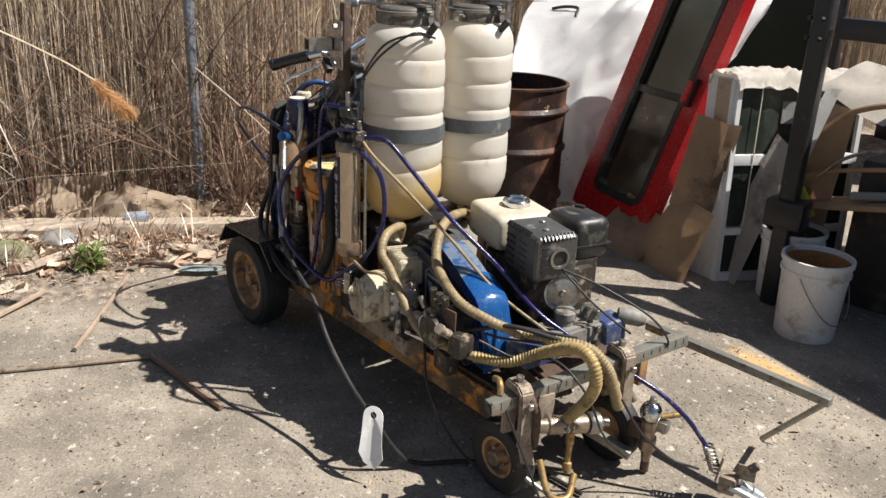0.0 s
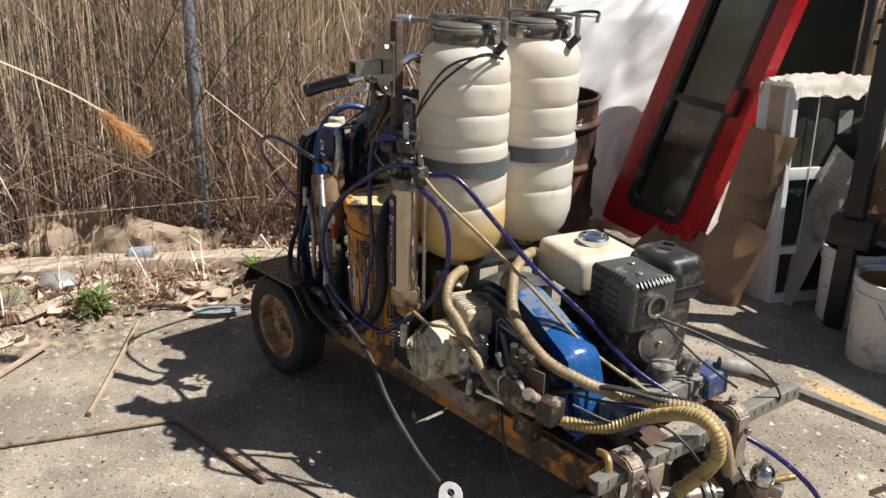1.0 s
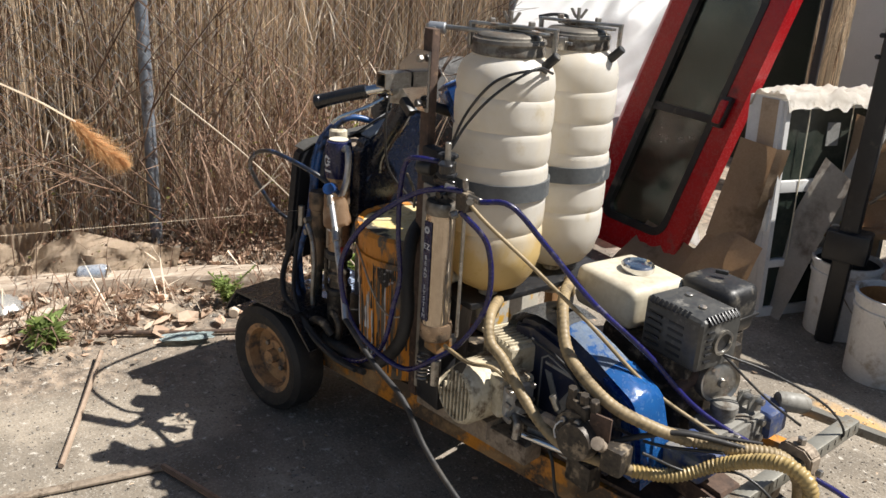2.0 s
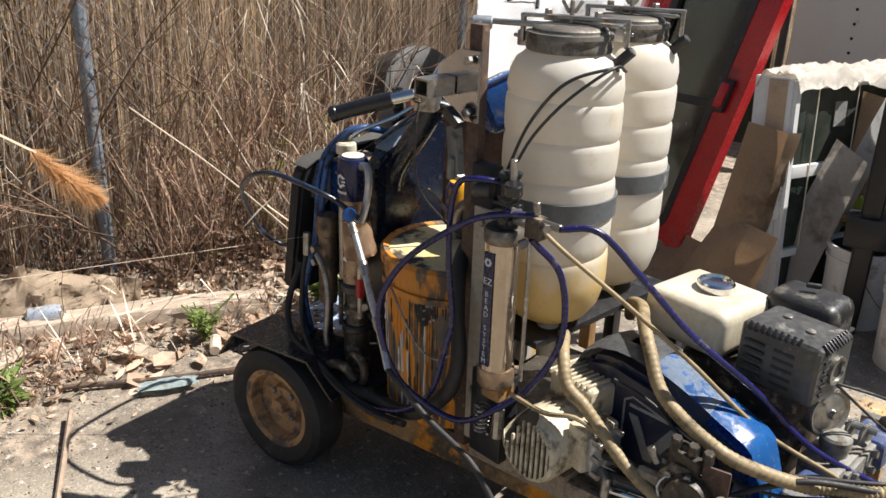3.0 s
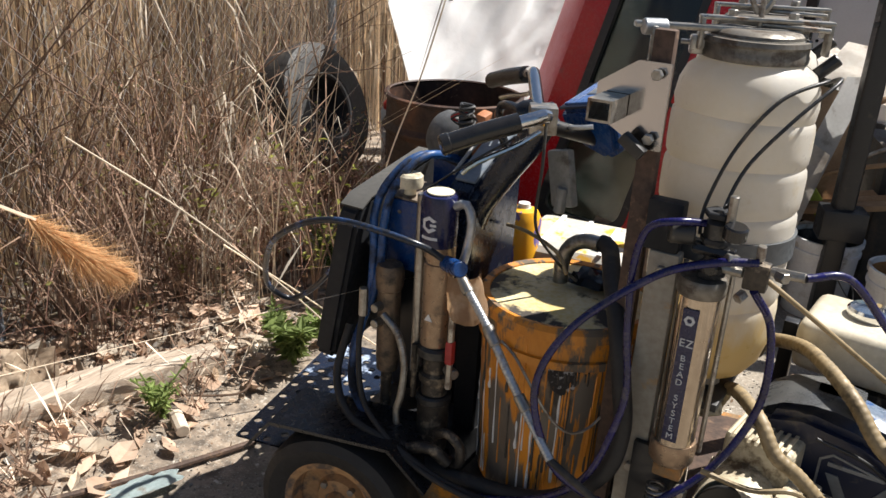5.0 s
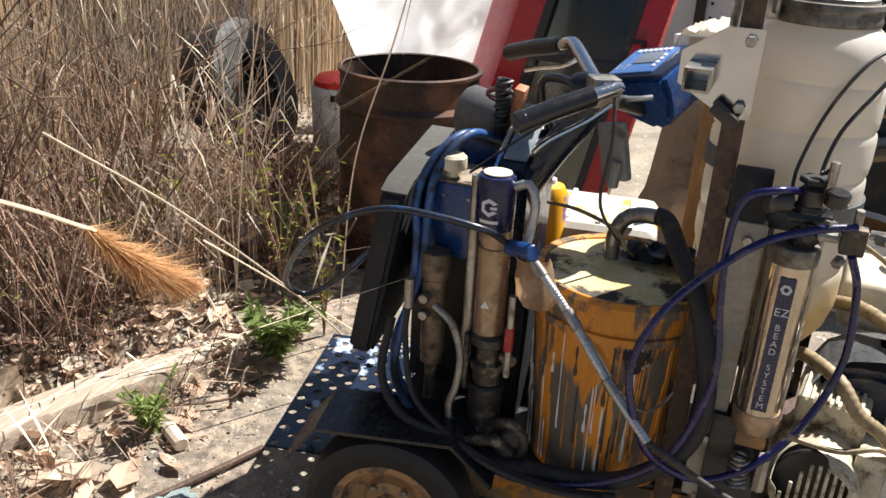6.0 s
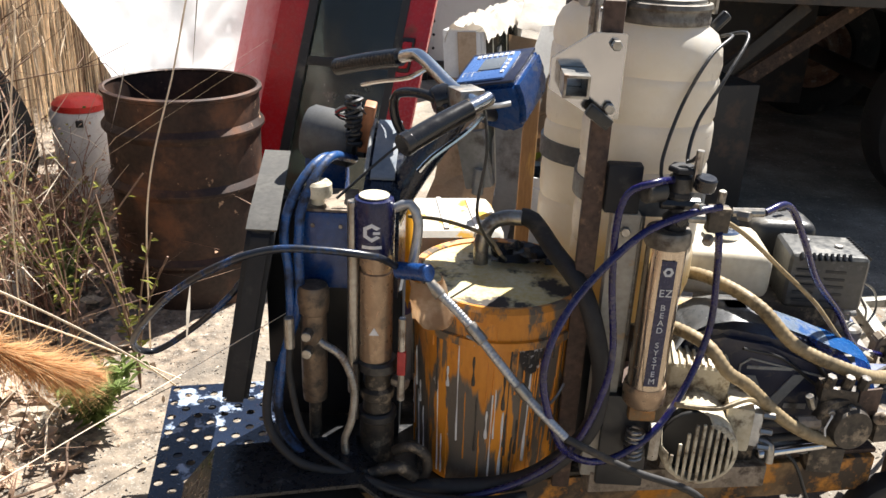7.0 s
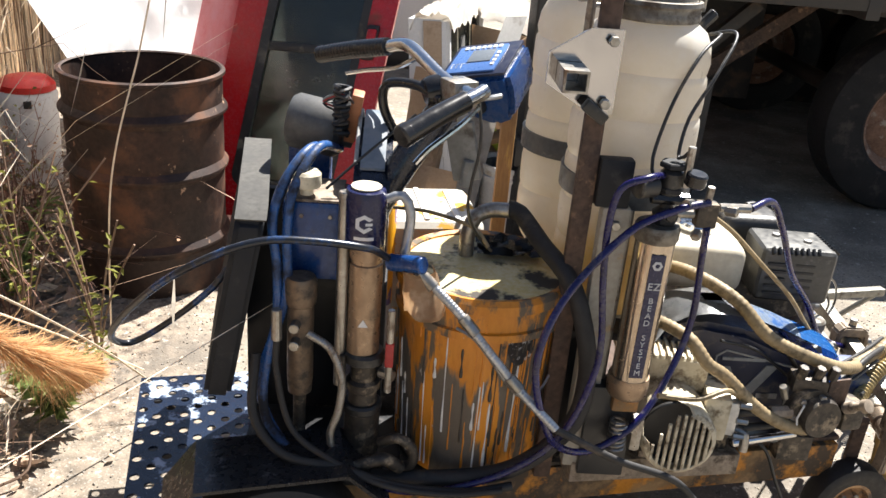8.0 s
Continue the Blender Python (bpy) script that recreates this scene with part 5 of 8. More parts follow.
for i in range(9):
    a = radians(-66 + 20 * (i / 8 - 0.5))
    rows_.append([bm.verts.new((px_ + 0.1602 * math.cos(a), py_ + 0.1602 * math.sin(a), 0.565 + (0.04 + 0.012 * noise.noise((i * 0.6, 1, 3))) * math.sqrt(max(0.05, 1 - (i / 4 - 1) ** 2)) * (j / 4 - 1))) for j in range(9)])
for a, b in zip(rows_, rows_[1:]):
    for i in range(8):
        bm.faces.new((a[i], b[i], b[i + 1], a[i + 1]))
bmesh.ops.solidify(bm, geom=bm.faces[:], thickness=-0.0006)
part("torn_sticker", bm, mat("torn_dark_sticker", (0.035, 0.03, 0.035), (0.02, 0.018, 0.02), 0.5, c3=(0.55, 0.55, 0.56), cover=0.4, scale3=45, edge3=0.03), pail, "dark torn sticker with pale flecks")
part("bail_handle", S([(px_ + 0.168 * math.cos(q), py_ + 0.168 * math.sin(q), 0.6 - 0.15 * math.sin(math.pi * (q + 0.35 + math.pi / 2) / 1.9) ** 2) for q in [-0.35 - math.pi / 2 + 0.19 * k for k in range(11)]], 0.0028, seg=6), M_STEEL, pail, "wire bail handle with paint crust")
part("lid_rim", lathe(bmesh.new(), [(0.17, 0.632), (0.171, 0.65), (0.164, 0.659), (0.152, 0.656), (0.15, 0.65)], (px_, py_, 0), seg=56), M_STAIN, pail, "paint-crusted yellow rim")
part("lid", lathe(bmesh.new(), [(0.152, 0.645), (0.15, 0.653), (0.06, 0.656), (0, 0.658)], (px_, py_, 0), seg=56), mat("paint_crusted_lid", (0.72, 0.64, 0.42), (0.6, 0.45, 0.16), 0.5, scale=9, c3=(0.05, 0.042, 0.035), cover=0.42, scale3=6, edge3=0.03, bump=0.3), pail, "cream and black paint-crusted lid")
part("suction_tube", S([(-2.485, 1.06, 0.65), (-2.485, 1.06, 0.7), (-2.472, 1.065, 0.735), (-2.445, 1.065, 0.75), (-2.41, 1.055, 0.755)], 0.015), M_STEEL, pail, "bent steel suction tube")

bm = bmesh.new()
rows_ = [[bm.verts.new((-2.4 + 0.13 * (i / 10 - 0.5), 1.085 + 0.1 * (j / 8 - 0.5), 0.672 + 0.016 * noise.noise((i * 0.5, j * 0.5, 2)) + 0.01 * noise.noise((i * 1.3, j * 1.3, 5)))) for j in range(9)] for i in range(11)]
for a, b in zip(rows_, rows_[1:]):
    for i in range(8):
        bm.faces.new((a[i], b[i], b[i + 1], a[i + 1]))
bmesh.ops.solidify(bm, geom=bm.faces[:], thickness=0.002)
solo("plastic_film", bm, M_GRIP, "crumpled shiny black plastic film lying on the pail lid", "film", angle=25)

tray = thing("white_container", -2.58, 1.36, 0.258, "square white plastic container stained with yellow paint", "container")
part("body", B((-2.57, 1.37, 0.45), (0.26, 0.24, 0.38), rz=8, bevel=0.03, seg=3), mat("stained_white_plastic", (0.56, 0.54, 0.49), (0.44, 0.42, 0.36), 0.45, scale=5, c3=(0.6, 0.34, 0.04), cover=0.36, scale3=14, edge3=0.03), tray)
for k in range(3):
    part("rib", B((-2.64 + 0.07 * k, 1.37, 0.641), (0.012, 0.2, 0.006), rz=8), M_WHITE, tray)
jug = thing("paint_bottle", -2.665, 1.25, 0.258, "plastic bottle with a yellow and purple printed label", "bottle")
part("body", lathe(bmesh.new(), [(0, 0.26), (0.038, 0.26), (0.041, 0.27), (0.041, 0.695), (0.03, 0.715), (0.014, 0.72), (0.013, 0.73), (0, 0.73)], (-2.665, 1.25, 0), seg=28), M_WHITE, jug)
part("label", lathe(bmesh.new(), [(0.0414, 0.45), (0.0418, 0.452), (0.0418, 0.695), (0.0308, 0.7155), (0.016, 0.7205)], (-2.665, 1.25, 0), seg=28), layer(mat("yellow_print", (0.85, 0.45, 0.02), (0.78, 0.38, 0.02), 0.35, bump=0), (0.13, 0.1, 0.3), 20, 0.54, 0.56, (1, 1, 0.45)), jug, "yellow and purple label")

# ---- paint pump ----
pump = thing("paint_pump", -2.68, 0.95, 0.258, "tan paint pump cylinder with blue cap and drive housing", "pump")
cap = part("cap", lathe(bmesh.new(), [(0.03, 0.735), (0.036, 0.737), (0.0365, 0.82), (0.033, 0.835), (0.024, 0.838), (0, 0.836)], (-2.677, 0.905, 0), seg=32), M_LABEL, pump, "navy pump cap with a white emblem")
part("cap_disc", lathe(bmesh.new(), [(0, 0.8385), (0.026, 0.8385), (0.026, 0.8405), (0, 0.841)], (-2.677, 0.905, 0), seg=24), M_CREAM, cap, "cream disc on top")


def wrapped(bm, cx, cy, r):
    """Bend flat print round an upright cylinder."""
    for v in bm.verts:
        d = v.co.x - cx
        v.co.y = cy - math.sqrt(max(1e-6, (r + 0.0006) ** 2 - d * d))
    return bm


def flat_print(polys, x, z):
    bm = bmesh.new()
    for poly in polys:
        bm.faces.new([bm.verts.new((x + u, 0, z + w)) for u, w in poly])
    bmesh.ops.triangulate(bm, faces=bm.faces[:])
    bmesh.ops.subdivide_edges(bm, edges=bm.edges[:], cuts=2, use_grid_fill=True)
    return bm


hexa = lambda r: [(r * math.sin(radians(60 * k)), r * math.cos(radians(60 * k))) for k in range(6)]
ho, hi_ = hexa(0.017), hexa(0.0095)
quads = [[ho[k], ho[(k + 1) % 6], hi_[(k + 1) % 6], hi_[k]] for k in range(6) if k != 1]
part("emblem", wrapped(flat_print(quads + [[(0.002, -0.003), (0.014, -0.003), (0.014, 0.002), (0.002, 0.002)]], -2.677, 0.784), -2.677, 0.905, 0.0365), M_WHITEPRINT, cap, "white six-sided emblem", angle=0, recalc=False)
part("emblem_bar", wrapped(flat_print([[(-0.017, -0.003), (0.017, -0.003), (0.017, 0.003), (-0.017, 0.003)]], -2.677, 0.757), -2.677, 0.905, 0.0365), M_WHITEPRINT, cap, angle=0, recalc=False)
part("cylinder", lathe(bmesh.new(), [(0.024, 0.515), (0.03, 0.517), (0.03, 0.7), (0.027, 0.702), (0.027, 0.71), (0.031, 0.712), (0.031, 0.737), (0.02, 0.738)], (-2.672, 0.905, 0), seg=32), M_BEIGE, pump)
part("warning_mark", prism(bmesh.new(), [(-0.009, 0), (0.009, 0), (0, 0.015)], 0.001, pose(-2.672, 0.8738, 0.585), 0), M_WHITEPRINT, pump, "pale triangular mark")
part("foot_valve", lathe(bmesh.new(), [(0, 0.27), (0.03, 0.27), (0.033, 0.3), (0.033, 0.395), (0.028, 0.4), (0.026, 0.44), (0.032, 0.445), (0.032, 0.46), (0.024, 0.465), (0.024, 0.51), (0.034, 0.512), (0.034, 0.52), (0.02, 0.522)], (-2.668, 0.905, 0), seg=28), M_GREASE, pump)
flt = part("filter", lathe(bmesh.new(), [(0, 0.43), (0.022, 0.43), (0.024, 0.46), (0.024, 0.61), (0.027, 0.613), (0.029, 0.63), (0.029, 0.655), (0.025, 0.665), (0, 0.665)], (-2.785, 0.905, 0), seg=24), M_GRIMETAN, pump, "tan manifold filter")
for z in (0.545, 0.58):
    part("plug", C((-2.79, 0.885, z), (-2.792, 0.862, z), 0.01, 8), M_STEEL, flt)
part("collar", C((-2.668, 0.905, 0.5), (-2.668, 0.905, 0.525), 0.038, 20), M_BLACK, pump)
part("collar", C((-2.668, 0.905, 0.395), (-2.668, 0.905, 0.415), 0.037, 20), M_BLACK, pump)
part("tie_rod", C((-2.706, 0.885, 0.4), (-2.706, 0.885, 0.52), 0.006, 8), M_GREASE, pump)
part("side_port", C((-2.638, 0.9, 0.48), (-2.612, 0.885, 0.48), 0.011, 10), M_STEEL, pump)
# added panel: blocks sun from the step and darkens gaps between cylinders
part("back_panel", B((-2.82, 1.12, 0.5), (0.2, 0.02, 0.5)), M_BLACKP, pump, "added dark panel that shades the step and pump gaps")
part("base_plate", B((-2.74, 0.97, 0.262), (0.3, 0.24, 0.014)), M_BLACKP, pump)
part("elbow", S([(-2.6, 0.86, 0.3), (-2.57, 0.85, 0.31), (-2.57, 0.85, 0.35), (-2.6, 0.85, 0.37), (-2.63, 0.86, 0.35)], 0.01), M_GREASE, pump, "greasy bent pipe")
part("drain_valve", C((-2.785, 0.905, 0.43), (-2.785, 0.9, 0.27), 0.012, 12), M_GREASE, flt)
hs = part("drive_housing", B((-2.765, 1.0, 0.715), (0.12, 0.12, 0.15), bevel=0.012), M_BLUE, pump)
part("housing_top", B((-2.77, 0.995, 0.794), (0.1, 0.1, 0.006), rx=4), M_SADDLE, hs, "dusty dull plate on top")
for x in (-2.815, -2.79, -2.74, -2.72):
    part("rivet", C((x, 0.941, 0.765), (x, 0.937, 0.765), 0.004, 8), M_STEEL, hs)
part("knob", lathe(bmesh.new(), [(0, 0.797), (0.012, 0.797), (0.012, 0.81), (0.024, 0.812), (0.026, 0.817), (0.025, 0.835), (0.02, 0.84), (0, 0.84)], (-2.784, 0.965, 0), seg=20), M_CREAM, hs, "cream ribbed knob")
part("connecting_rod", C((-2.712, 0.9, 0.45), (-2.712, 0.9, 0.83), 0.011, 12), M_STEEL, pump)
part("valve_grip", B((-2.622, 0.88, 0.53), (0.016, 0.016, 0.05)), M_REDV, pump, "red valve grip")
part("valve_stem", C((-2.622, 0.88, 0.45), (-2.622, 0.88, 0.62), 0.007, 10), M_STEEL, pump)
SIDE = Matrix(((0, 1, 0, 0), (1, 0, 0, 0), (0, 0, 1, 0), (0, 0, 0, 1)))


def lean_cover(bm, x0):
    """Set a slab, drawn upright along y, to its leaning and turned place."""
    for v in bm.verts:
        v.co.x += x0 + 0.187 * (v.co.z - 0.474) - 0.15 * (v.co.y - 0.875)
    return bm


cov = part("side_cover", lean_cover(prism(bmesh.new(), [(0.875, 0.43), (0.9, 0.41), (1.22, 0.41), (1.26, 0.44), (1.26, 0.79), (1.235, 0.806), (0.92, 0.785), (0.885, 0.768), (0.875, 0.74)], 0.05, SIDE, 0.009), -2.948), M_MATTE, pump, "tall leaning black side cover")
# paler strip holds the sunlit look of the dusty top slope
part("cover_top", lean_cover(prism(bmesh.new(), [(0.886, 0.773), (0.918, 0.789), (1.236, 0.81), (1.263, 0.794), (1.26, 0.79), (1.235, 0.8065), (0.92, 0.7855), (0.888, 0.7695)], 0.054, SIDE, 0), -2.95), M_SUNTOP, cov, "dusty upper edge, paled as if sunlit")

mot = thing("electric_motor", -2.81, 1.17, 0.7, "grey-capped black electric motor with a copper-coloured terminal", "motor")
M_CAN = mat("grey_black_motor_can", (0.15, 0.15, 0.148), (0.09, 0.09, 0.088), 0.4, 0.3, c3=(0.025, 0.025, 0.025), cover=0.4, scale3=9, edge3=0.2)
part("can", lathe(bmesh.new(), [(0, -0.065), (0.046, -0.065), (0.053, -0.055), (0.053, 0.03), (0.045, 0.04), (0.03, 0.044), (0.028, 0.06), (0, 0.06)], (-2.775, 1.15, 0.868), Vector((1, -0.12, -0.15)), 32), M_CAN, mot)
part("bracket", B((-2.8, 1.17, 0.73), (0.08, 0.06, 0.24)), M_BLUE, mot)
for k in range(3):
    part("wire", S([(-2.75, 1.1, 0.915 + 0.006 * k), (-2.77, 1.085, 0.93 + 0.004 * k), (-2.735, 1.09, 0.945 + 0.003 * k), (-2.715, 1.1, 0.93)], 0.0022, seg=6), (M_BLACK, M_REDV, M_GREYP)[k], mot)
part("terminal_block", B((-2.715, 1.12, 0.9), (0.022, 0.03, 0.1), ry=10, rx=12), M_ORANGE, mot, "orange-brown block")
part("spring", S([(-2.737 + 0.013 * math.cos(1.5 * i) + 0.007 * noise.noise((i * 0.7, 1, 2)), 1.09 + 0.014 * math.sin(1.5 * i), 0.87 + 0.0021 * i + 0.007 * noise.noise((i * 0.9, 4, 2))) for i in range(46)], 0.0042, seg=6), M_BLACK, mot, "black coil spring")
res = thing("drive_cowl", -2.66, 1.03, 0.6, "dark navy drive cowl with a dull dusty sloping top", "cowl")
bm = prism(bmesh.new(), [(0.955, 0.6), (1.165, 0.6), (1.175, 0.86), (1.165, 0.9), (1.14, 0.908), (1.1, 0.898), (0.985, 0.842), (0.96, 0.815)], 0.066, SIDE @ pose(0, -2.705, 0), 0.014)
part("shell", bm, M_NAVYGLOSS, res)
bm = prism(bmesh.new(), [(0.984, 0.8445), (1.099, 0.9005), (1.139, 0.9105), (1.163, 0.904), (1.16, 0.899), (1.138, 0.905), (1.1, 0.895), (0.986, 0.839)], 0.044, SIDE @ pose(0, -2.694, 0), 0.001)
part("cowl_top", bm, mat("dusty_hazy_blue_top", (0.2, 0.235, 0.27), (0.13, 0.16, 0.2), 0.35, scale=9, c3=(0.3, 0.31, 0.32), cover=0.3, scale3=14, edge3=0.15), res, "dull blue-grey dusty top")
part("cowl_rib", S([(-2.702, 0.99, 0.85), (-2.702, 1.06, 0.885), (-2.702, 1.14, 0.908), (-2.7, 1.172, 0.87), (-2.7, 1.174, 0.74)], 0.004, seg=8), M_GREYP, res, "pale rolled edge")
part("stand", B((-2.66, 1.08, 0.43), (0.05, 0.12, 0.34)), M_MATTE, res)

# ---- handlebar and control box ----
bar = thing("handlebar", -2.55, 1.0, 0.7, "chrome handlebar with black grips, brake levers and a control stem", "handlebar")
part("tube", S([(-2.66, 1.19, 1.022), (-2.632, 1.158, 1.034), (-2.61, 1.12, 1.032), (-2.55, 1.02, 1.0), (-2.51, 0.955, 0.995), (-2.493, 0.93, 1.008), (-2.5, 0.918, 1.006), (-2.53, 0.89, 0.995)], 0.0125), M_CHROME, bar)
part("grip", S([(-2.8, 1.309, 0.974), (-2.73, 1.25, 1.0), (-2.66, 1.19, 1.022)], 0.0175, ridge=0.0005, pitch=0.009), M_GRIP, bar, "ribbed black rubber grip")
part("grip", S([(-2.615, 0.815, 0.96), (-2.57, 0.855, 0.98), (-2.525, 0.895, 0.997)], 0.0175, seg=20), M_GRIP, bar, "black rubber grip")
part("grip_end", C((-2.625, 0.806, 0.956), (-2.612, 0.818, 0.962), 0.019, 18), M_GRIP, bar)
part("lever", S([(-2.6, 1.12, 1.02), (-2.64, 1.16, 0.99), (-2.7, 1.21, 0.97), (-2.74, 1.24, 0.955)], 0.005, seg=8), M_CHROME, bar, "bright brake lever")
part("lever", S([(-2.5, 0.93, 0.98), (-2.53, 0.9, 0.955), (-2.58, 0.855, 0.925), (-2.6, 0.84, 0.905)], 0.005, seg=8), M_CHROME, bar, "bright brake lever")
part("stem", S([(-2.535, 1.03, 0.985), (-2.57, 1.03, 0.92), (-2.61, 1.02, 0.86), (-2.65, 1.01, 0.79), (-2.675, 1.02, 0.72)], 0.028, seg=18), M_NAVYGLOSS, bar, "dark navy steering stem")
part("cable_sheath", S([(-2.56, 1.0, 0.97), (-2.6, 1.04, 0.985), (-2.655, 1.08, 0.975), (-2.66, 1.09, 0.93), (-2.63, 1.09, 0.87)], 0.009), M_GRIP, bar, "black cable sheath")
part("throttle_body", lathe(bmesh.new(), [(0, -0.03), (0.022, -0.03), (0.026, -0.02), (0.026, 0.01), (0.018, 0.02), (0.018, 0.035), (0, 0.035)], (-2.56, 1.03, 0.985), (1, 0.3, 0.2), 18), M_GRIP, bar, "black throttle clamp")
part("clamp", B((-2.53, 1.0, 0.985), (0.05, 0.05, 0.05), rz=30), M_STEEL, bar)
CBM = Matrix.Translation((-2.475, 1.16, 1.0)) @ pose(0, 0, 0, 0, 0, -30) @ pose(0, 0, 0, 24, -14, 0) @ Matrix.Diagonal((0.82, 0.82, 0.82, 1))
ctl = thing("control_box", -2.49, 1.17, 0.9, "dark blue control box with a sloping display panel", "control box")
bm = prism(bmesh.new(), [(-0.085, -0.03), (-0.04, -0.085), (0.02, -0.115), (0.07, -0.1), (0.09, -0.04), (0.09, 0.02), (-0.085, 0.02)], 0.15, CBM @ pose(0, -0.075, 0), 0.01)
part("case", bm, M_BLUE, ctl)
bm = bmesh.new()
box(bm, (0.0, 0, 0.021), (0.165, 0.14, 0.008))
bm.transform(CBM)
part("bezel", bm, M_NAVY, ctl, "dark bezel")
bm = bmesh.new()
box(bm, (-0.008, -0.004, 0.026), (0.125, 0.112, 0.008))
bm.transform(CBM)
face = part("display_panel", bm, mat("pale_blue_panel", (0.1, 0.2, 0.46), (0.07, 0.15, 0.38), 0.3, bump=0.02), ctl, "light blue display panel")
bm = bmesh.new()
box(bm, (0.002, 0.004, 0.0305), (0.06, 0.05, 0.003))
bm.transform(CBM)
part("screen", bm, mat("dull_screen", (0.2, 0.22, 0.24), (0.16, 0.18, 0.2), 0.2, bump=0), face, "grey-green screen")
for i in range(3):
    bm = bmesh.new()
    prism(bm, [(-0.012, 0), (0, 0.012), (0.012, 0), (0.012, 0.006), (0, 0.018), (-0.012, 0.006)], 0.002, CBM @ pose(-0.05 + 0.012 * i, -0.034, 0.03, -90, 0, 50), 0)
    part("chevron", bm, M_WHITEPRINT, face, "white chevron print")
for i in range(7):
    bm = bmesh.new()
    box(bm, (-0.05 + 0.0145 * i, 0.042, 0.031), (0.009, 0.011, 0.002), bevel=0)
    bm.transform(CBM)
    part("print_bar", bm, M_WHITEPRINT, face)
for i in range(4):
    bm = bmesh.new()
    box(bm, (0.043, -0.035 + 0.016 * i, 0.031), (0.008, 0.009, 0.002), bevel=0)
    bm.transform(CBM)
    part("button", bm, M_WHITEPRINT, face)
part("toggle", S([(-2.5, 1.06, 0.965), (-2.49, 1.045, 0.968), (-2.47, 1.04, 0.972), (-2.45, 1.045, 0.976)], 0.005, seg=8), M_GALV, ctl, "pale toggle lever")
part("back_panel", B((-2.507, 1.068, 0.862), (0.055, 0.02, 0.11), rz=-20, ry=-14, bevel=0.006), M_GREYP, ctl, "pale grey bracket panel")
part("cable_joint", C((-2.5, 1.05, 0.8), (-2.497, 1.05, 0.85), 0.011, 10), M_GREYP, ctl)
part("mount", C((-2.47, 1.14, 0.93), (-2.53, 1.02, 0.97), 0.014, 12), M_BLACK, ctl)

# ---- bead cylinder ----
bead = thing("bead_cylinder", -2.18, 0.88, 0.3, "clear-sided steel cylinder with a dark blue printed label", "cylinder")
BX, BY = -2.178, 0.885
# polished steel; the brown it reflects is painted into the base colour
part("barrel", lathe(bmesh.new(), [(0, 0.5), (0.034, 0.5), (0.034, 0.79), (0, 0.79)], (BX, BY - 0.002, 0), seg=40), mat("brown_reflection_barrel", (0.5, 0.43, 0.35), (0.38, 0.31, 0.24), 0.16, 0.9, scale=9, bump=0.03), bead)
part("end_cap", lathe(bmesh.new(), [(0, 0.472), (0.034, 0.472), (0.038, 0.478), (0.039, 0.505), (0.037, 0.514), (0, 0.515)], (BX, BY, 0), seg=28), M_BEIGE, bead, "tan round end cap")
part("cap_foot", B((BX, BY + 0.01, 0.455), (0.05, 0.05, 0.036), bevel=0.006), M_YELLOW, bead)
part("end_cap", lathe(bmesh.new(), [(0, 0.785), (0.037, 0.785), (0.039, 0.79), (0.039, 0.808), (0.036, 0.814), (0, 0.816)], (BX, BY, 0), seg=28), M_LID, bead, "dull round end cap")
for dx, dy in ((-0.038, 0.034), (0.038, 0.034)):
    part("tie_rod", C((BX + dx, BY + dy, 0.48), (BX + dx, BY + dy, 0.82), 0.0045, 8), M_STEEL, bead)
lab = part("label", B((BX, BY - 0.037, 0.648), (0.025, 0.003, 0.242), bevel=0.0005), M_LABEL, bead, "dark blue label with silver lettering")

for k, (tx, h) in enumerate((("E", 0.02), ("Z", 0.02))):
    writing("lettering", tx, 0.0195, pose(BX - 0.0058 + 0.0118 * k, BY - 0.0395, 0.71, 90, 0, 0), M_SILVER, lab)
for k, tx in enumerate("BEAD SYSTEM"):
    if tx != " ":
        writing("lettering", tx, 0.0155, pose(BX, BY - 0.0395, 0.683 - 0.0145 * k, 90, 0, 0), M_SILVER, lab)
part("emblem", lathe(bmesh.new(), [(0.0045, 0), (0.009, 0), (0.009, 0.002), (0.0045, 0.002), (0.0045, 0)], (BX, BY - 0.0388, 0.75), (0, -1, 0), 6), M_SILVER, lab)
part("channel_plate", B((-2.248, 0.912, 0.56), (0.05, 0.03, 0.54)), M_CHANNEL, bead, "dusty pale grey channel plate")
for z in (0.8, 0.42):
    part("plate_bolt", C((-2.248, 0.898, z), (-2.248, 0.888, z), 0.009, 6), M_STEEL, bead)
part("channel_cap", B((-2.258, 0.915, 0.872), (0.058, 0.03, 0.085)), M_MATTE, bead, "dark grey block")
part("base", B((-2.2, 0.91, 0.38), (0.09, 0.05, 0.2)), M_BLACKP, bead)
part("spring", S([(-2.187 + 0.016 * math.cos(1.1 * i), 0.862 + 0.016 * math.sin(1.1 * i), 0.36 + 0.0017 * i) for i in range(40)], 0.003, seg=6), M_STEEL, bead, "steel coil spring")
part("fitting", C((-2.15, 0.87, 0.36), (-2.15, 0.87, 0.43), 0.013, 8), M_STEEL, bead)
reg = part("regulator", lathe(bmesh.new(), [(0, 0), (0.02, 0), (0.022, 0.02), (0.012, 0.03), (0.012, 0.05), (0.02, 0.055), (0.02, 0.09), (0.01, 0.1), (0, 0.1)], (-2.17, 0.885, 0.815), seg=20), M_BLACK, bead, "black regulator body")
part("regulator_knob", C((-2.2, 0.87, 0.885), (-2.235, 0.855, 0.885), 0.019, 14), M_BLACK, reg)
part("gauge", C((-2.139, 0.86, 0.892), (-2.137, 0.857, 0.915), 0.018, 20), M_GRIP, reg, "black pressure gauge")
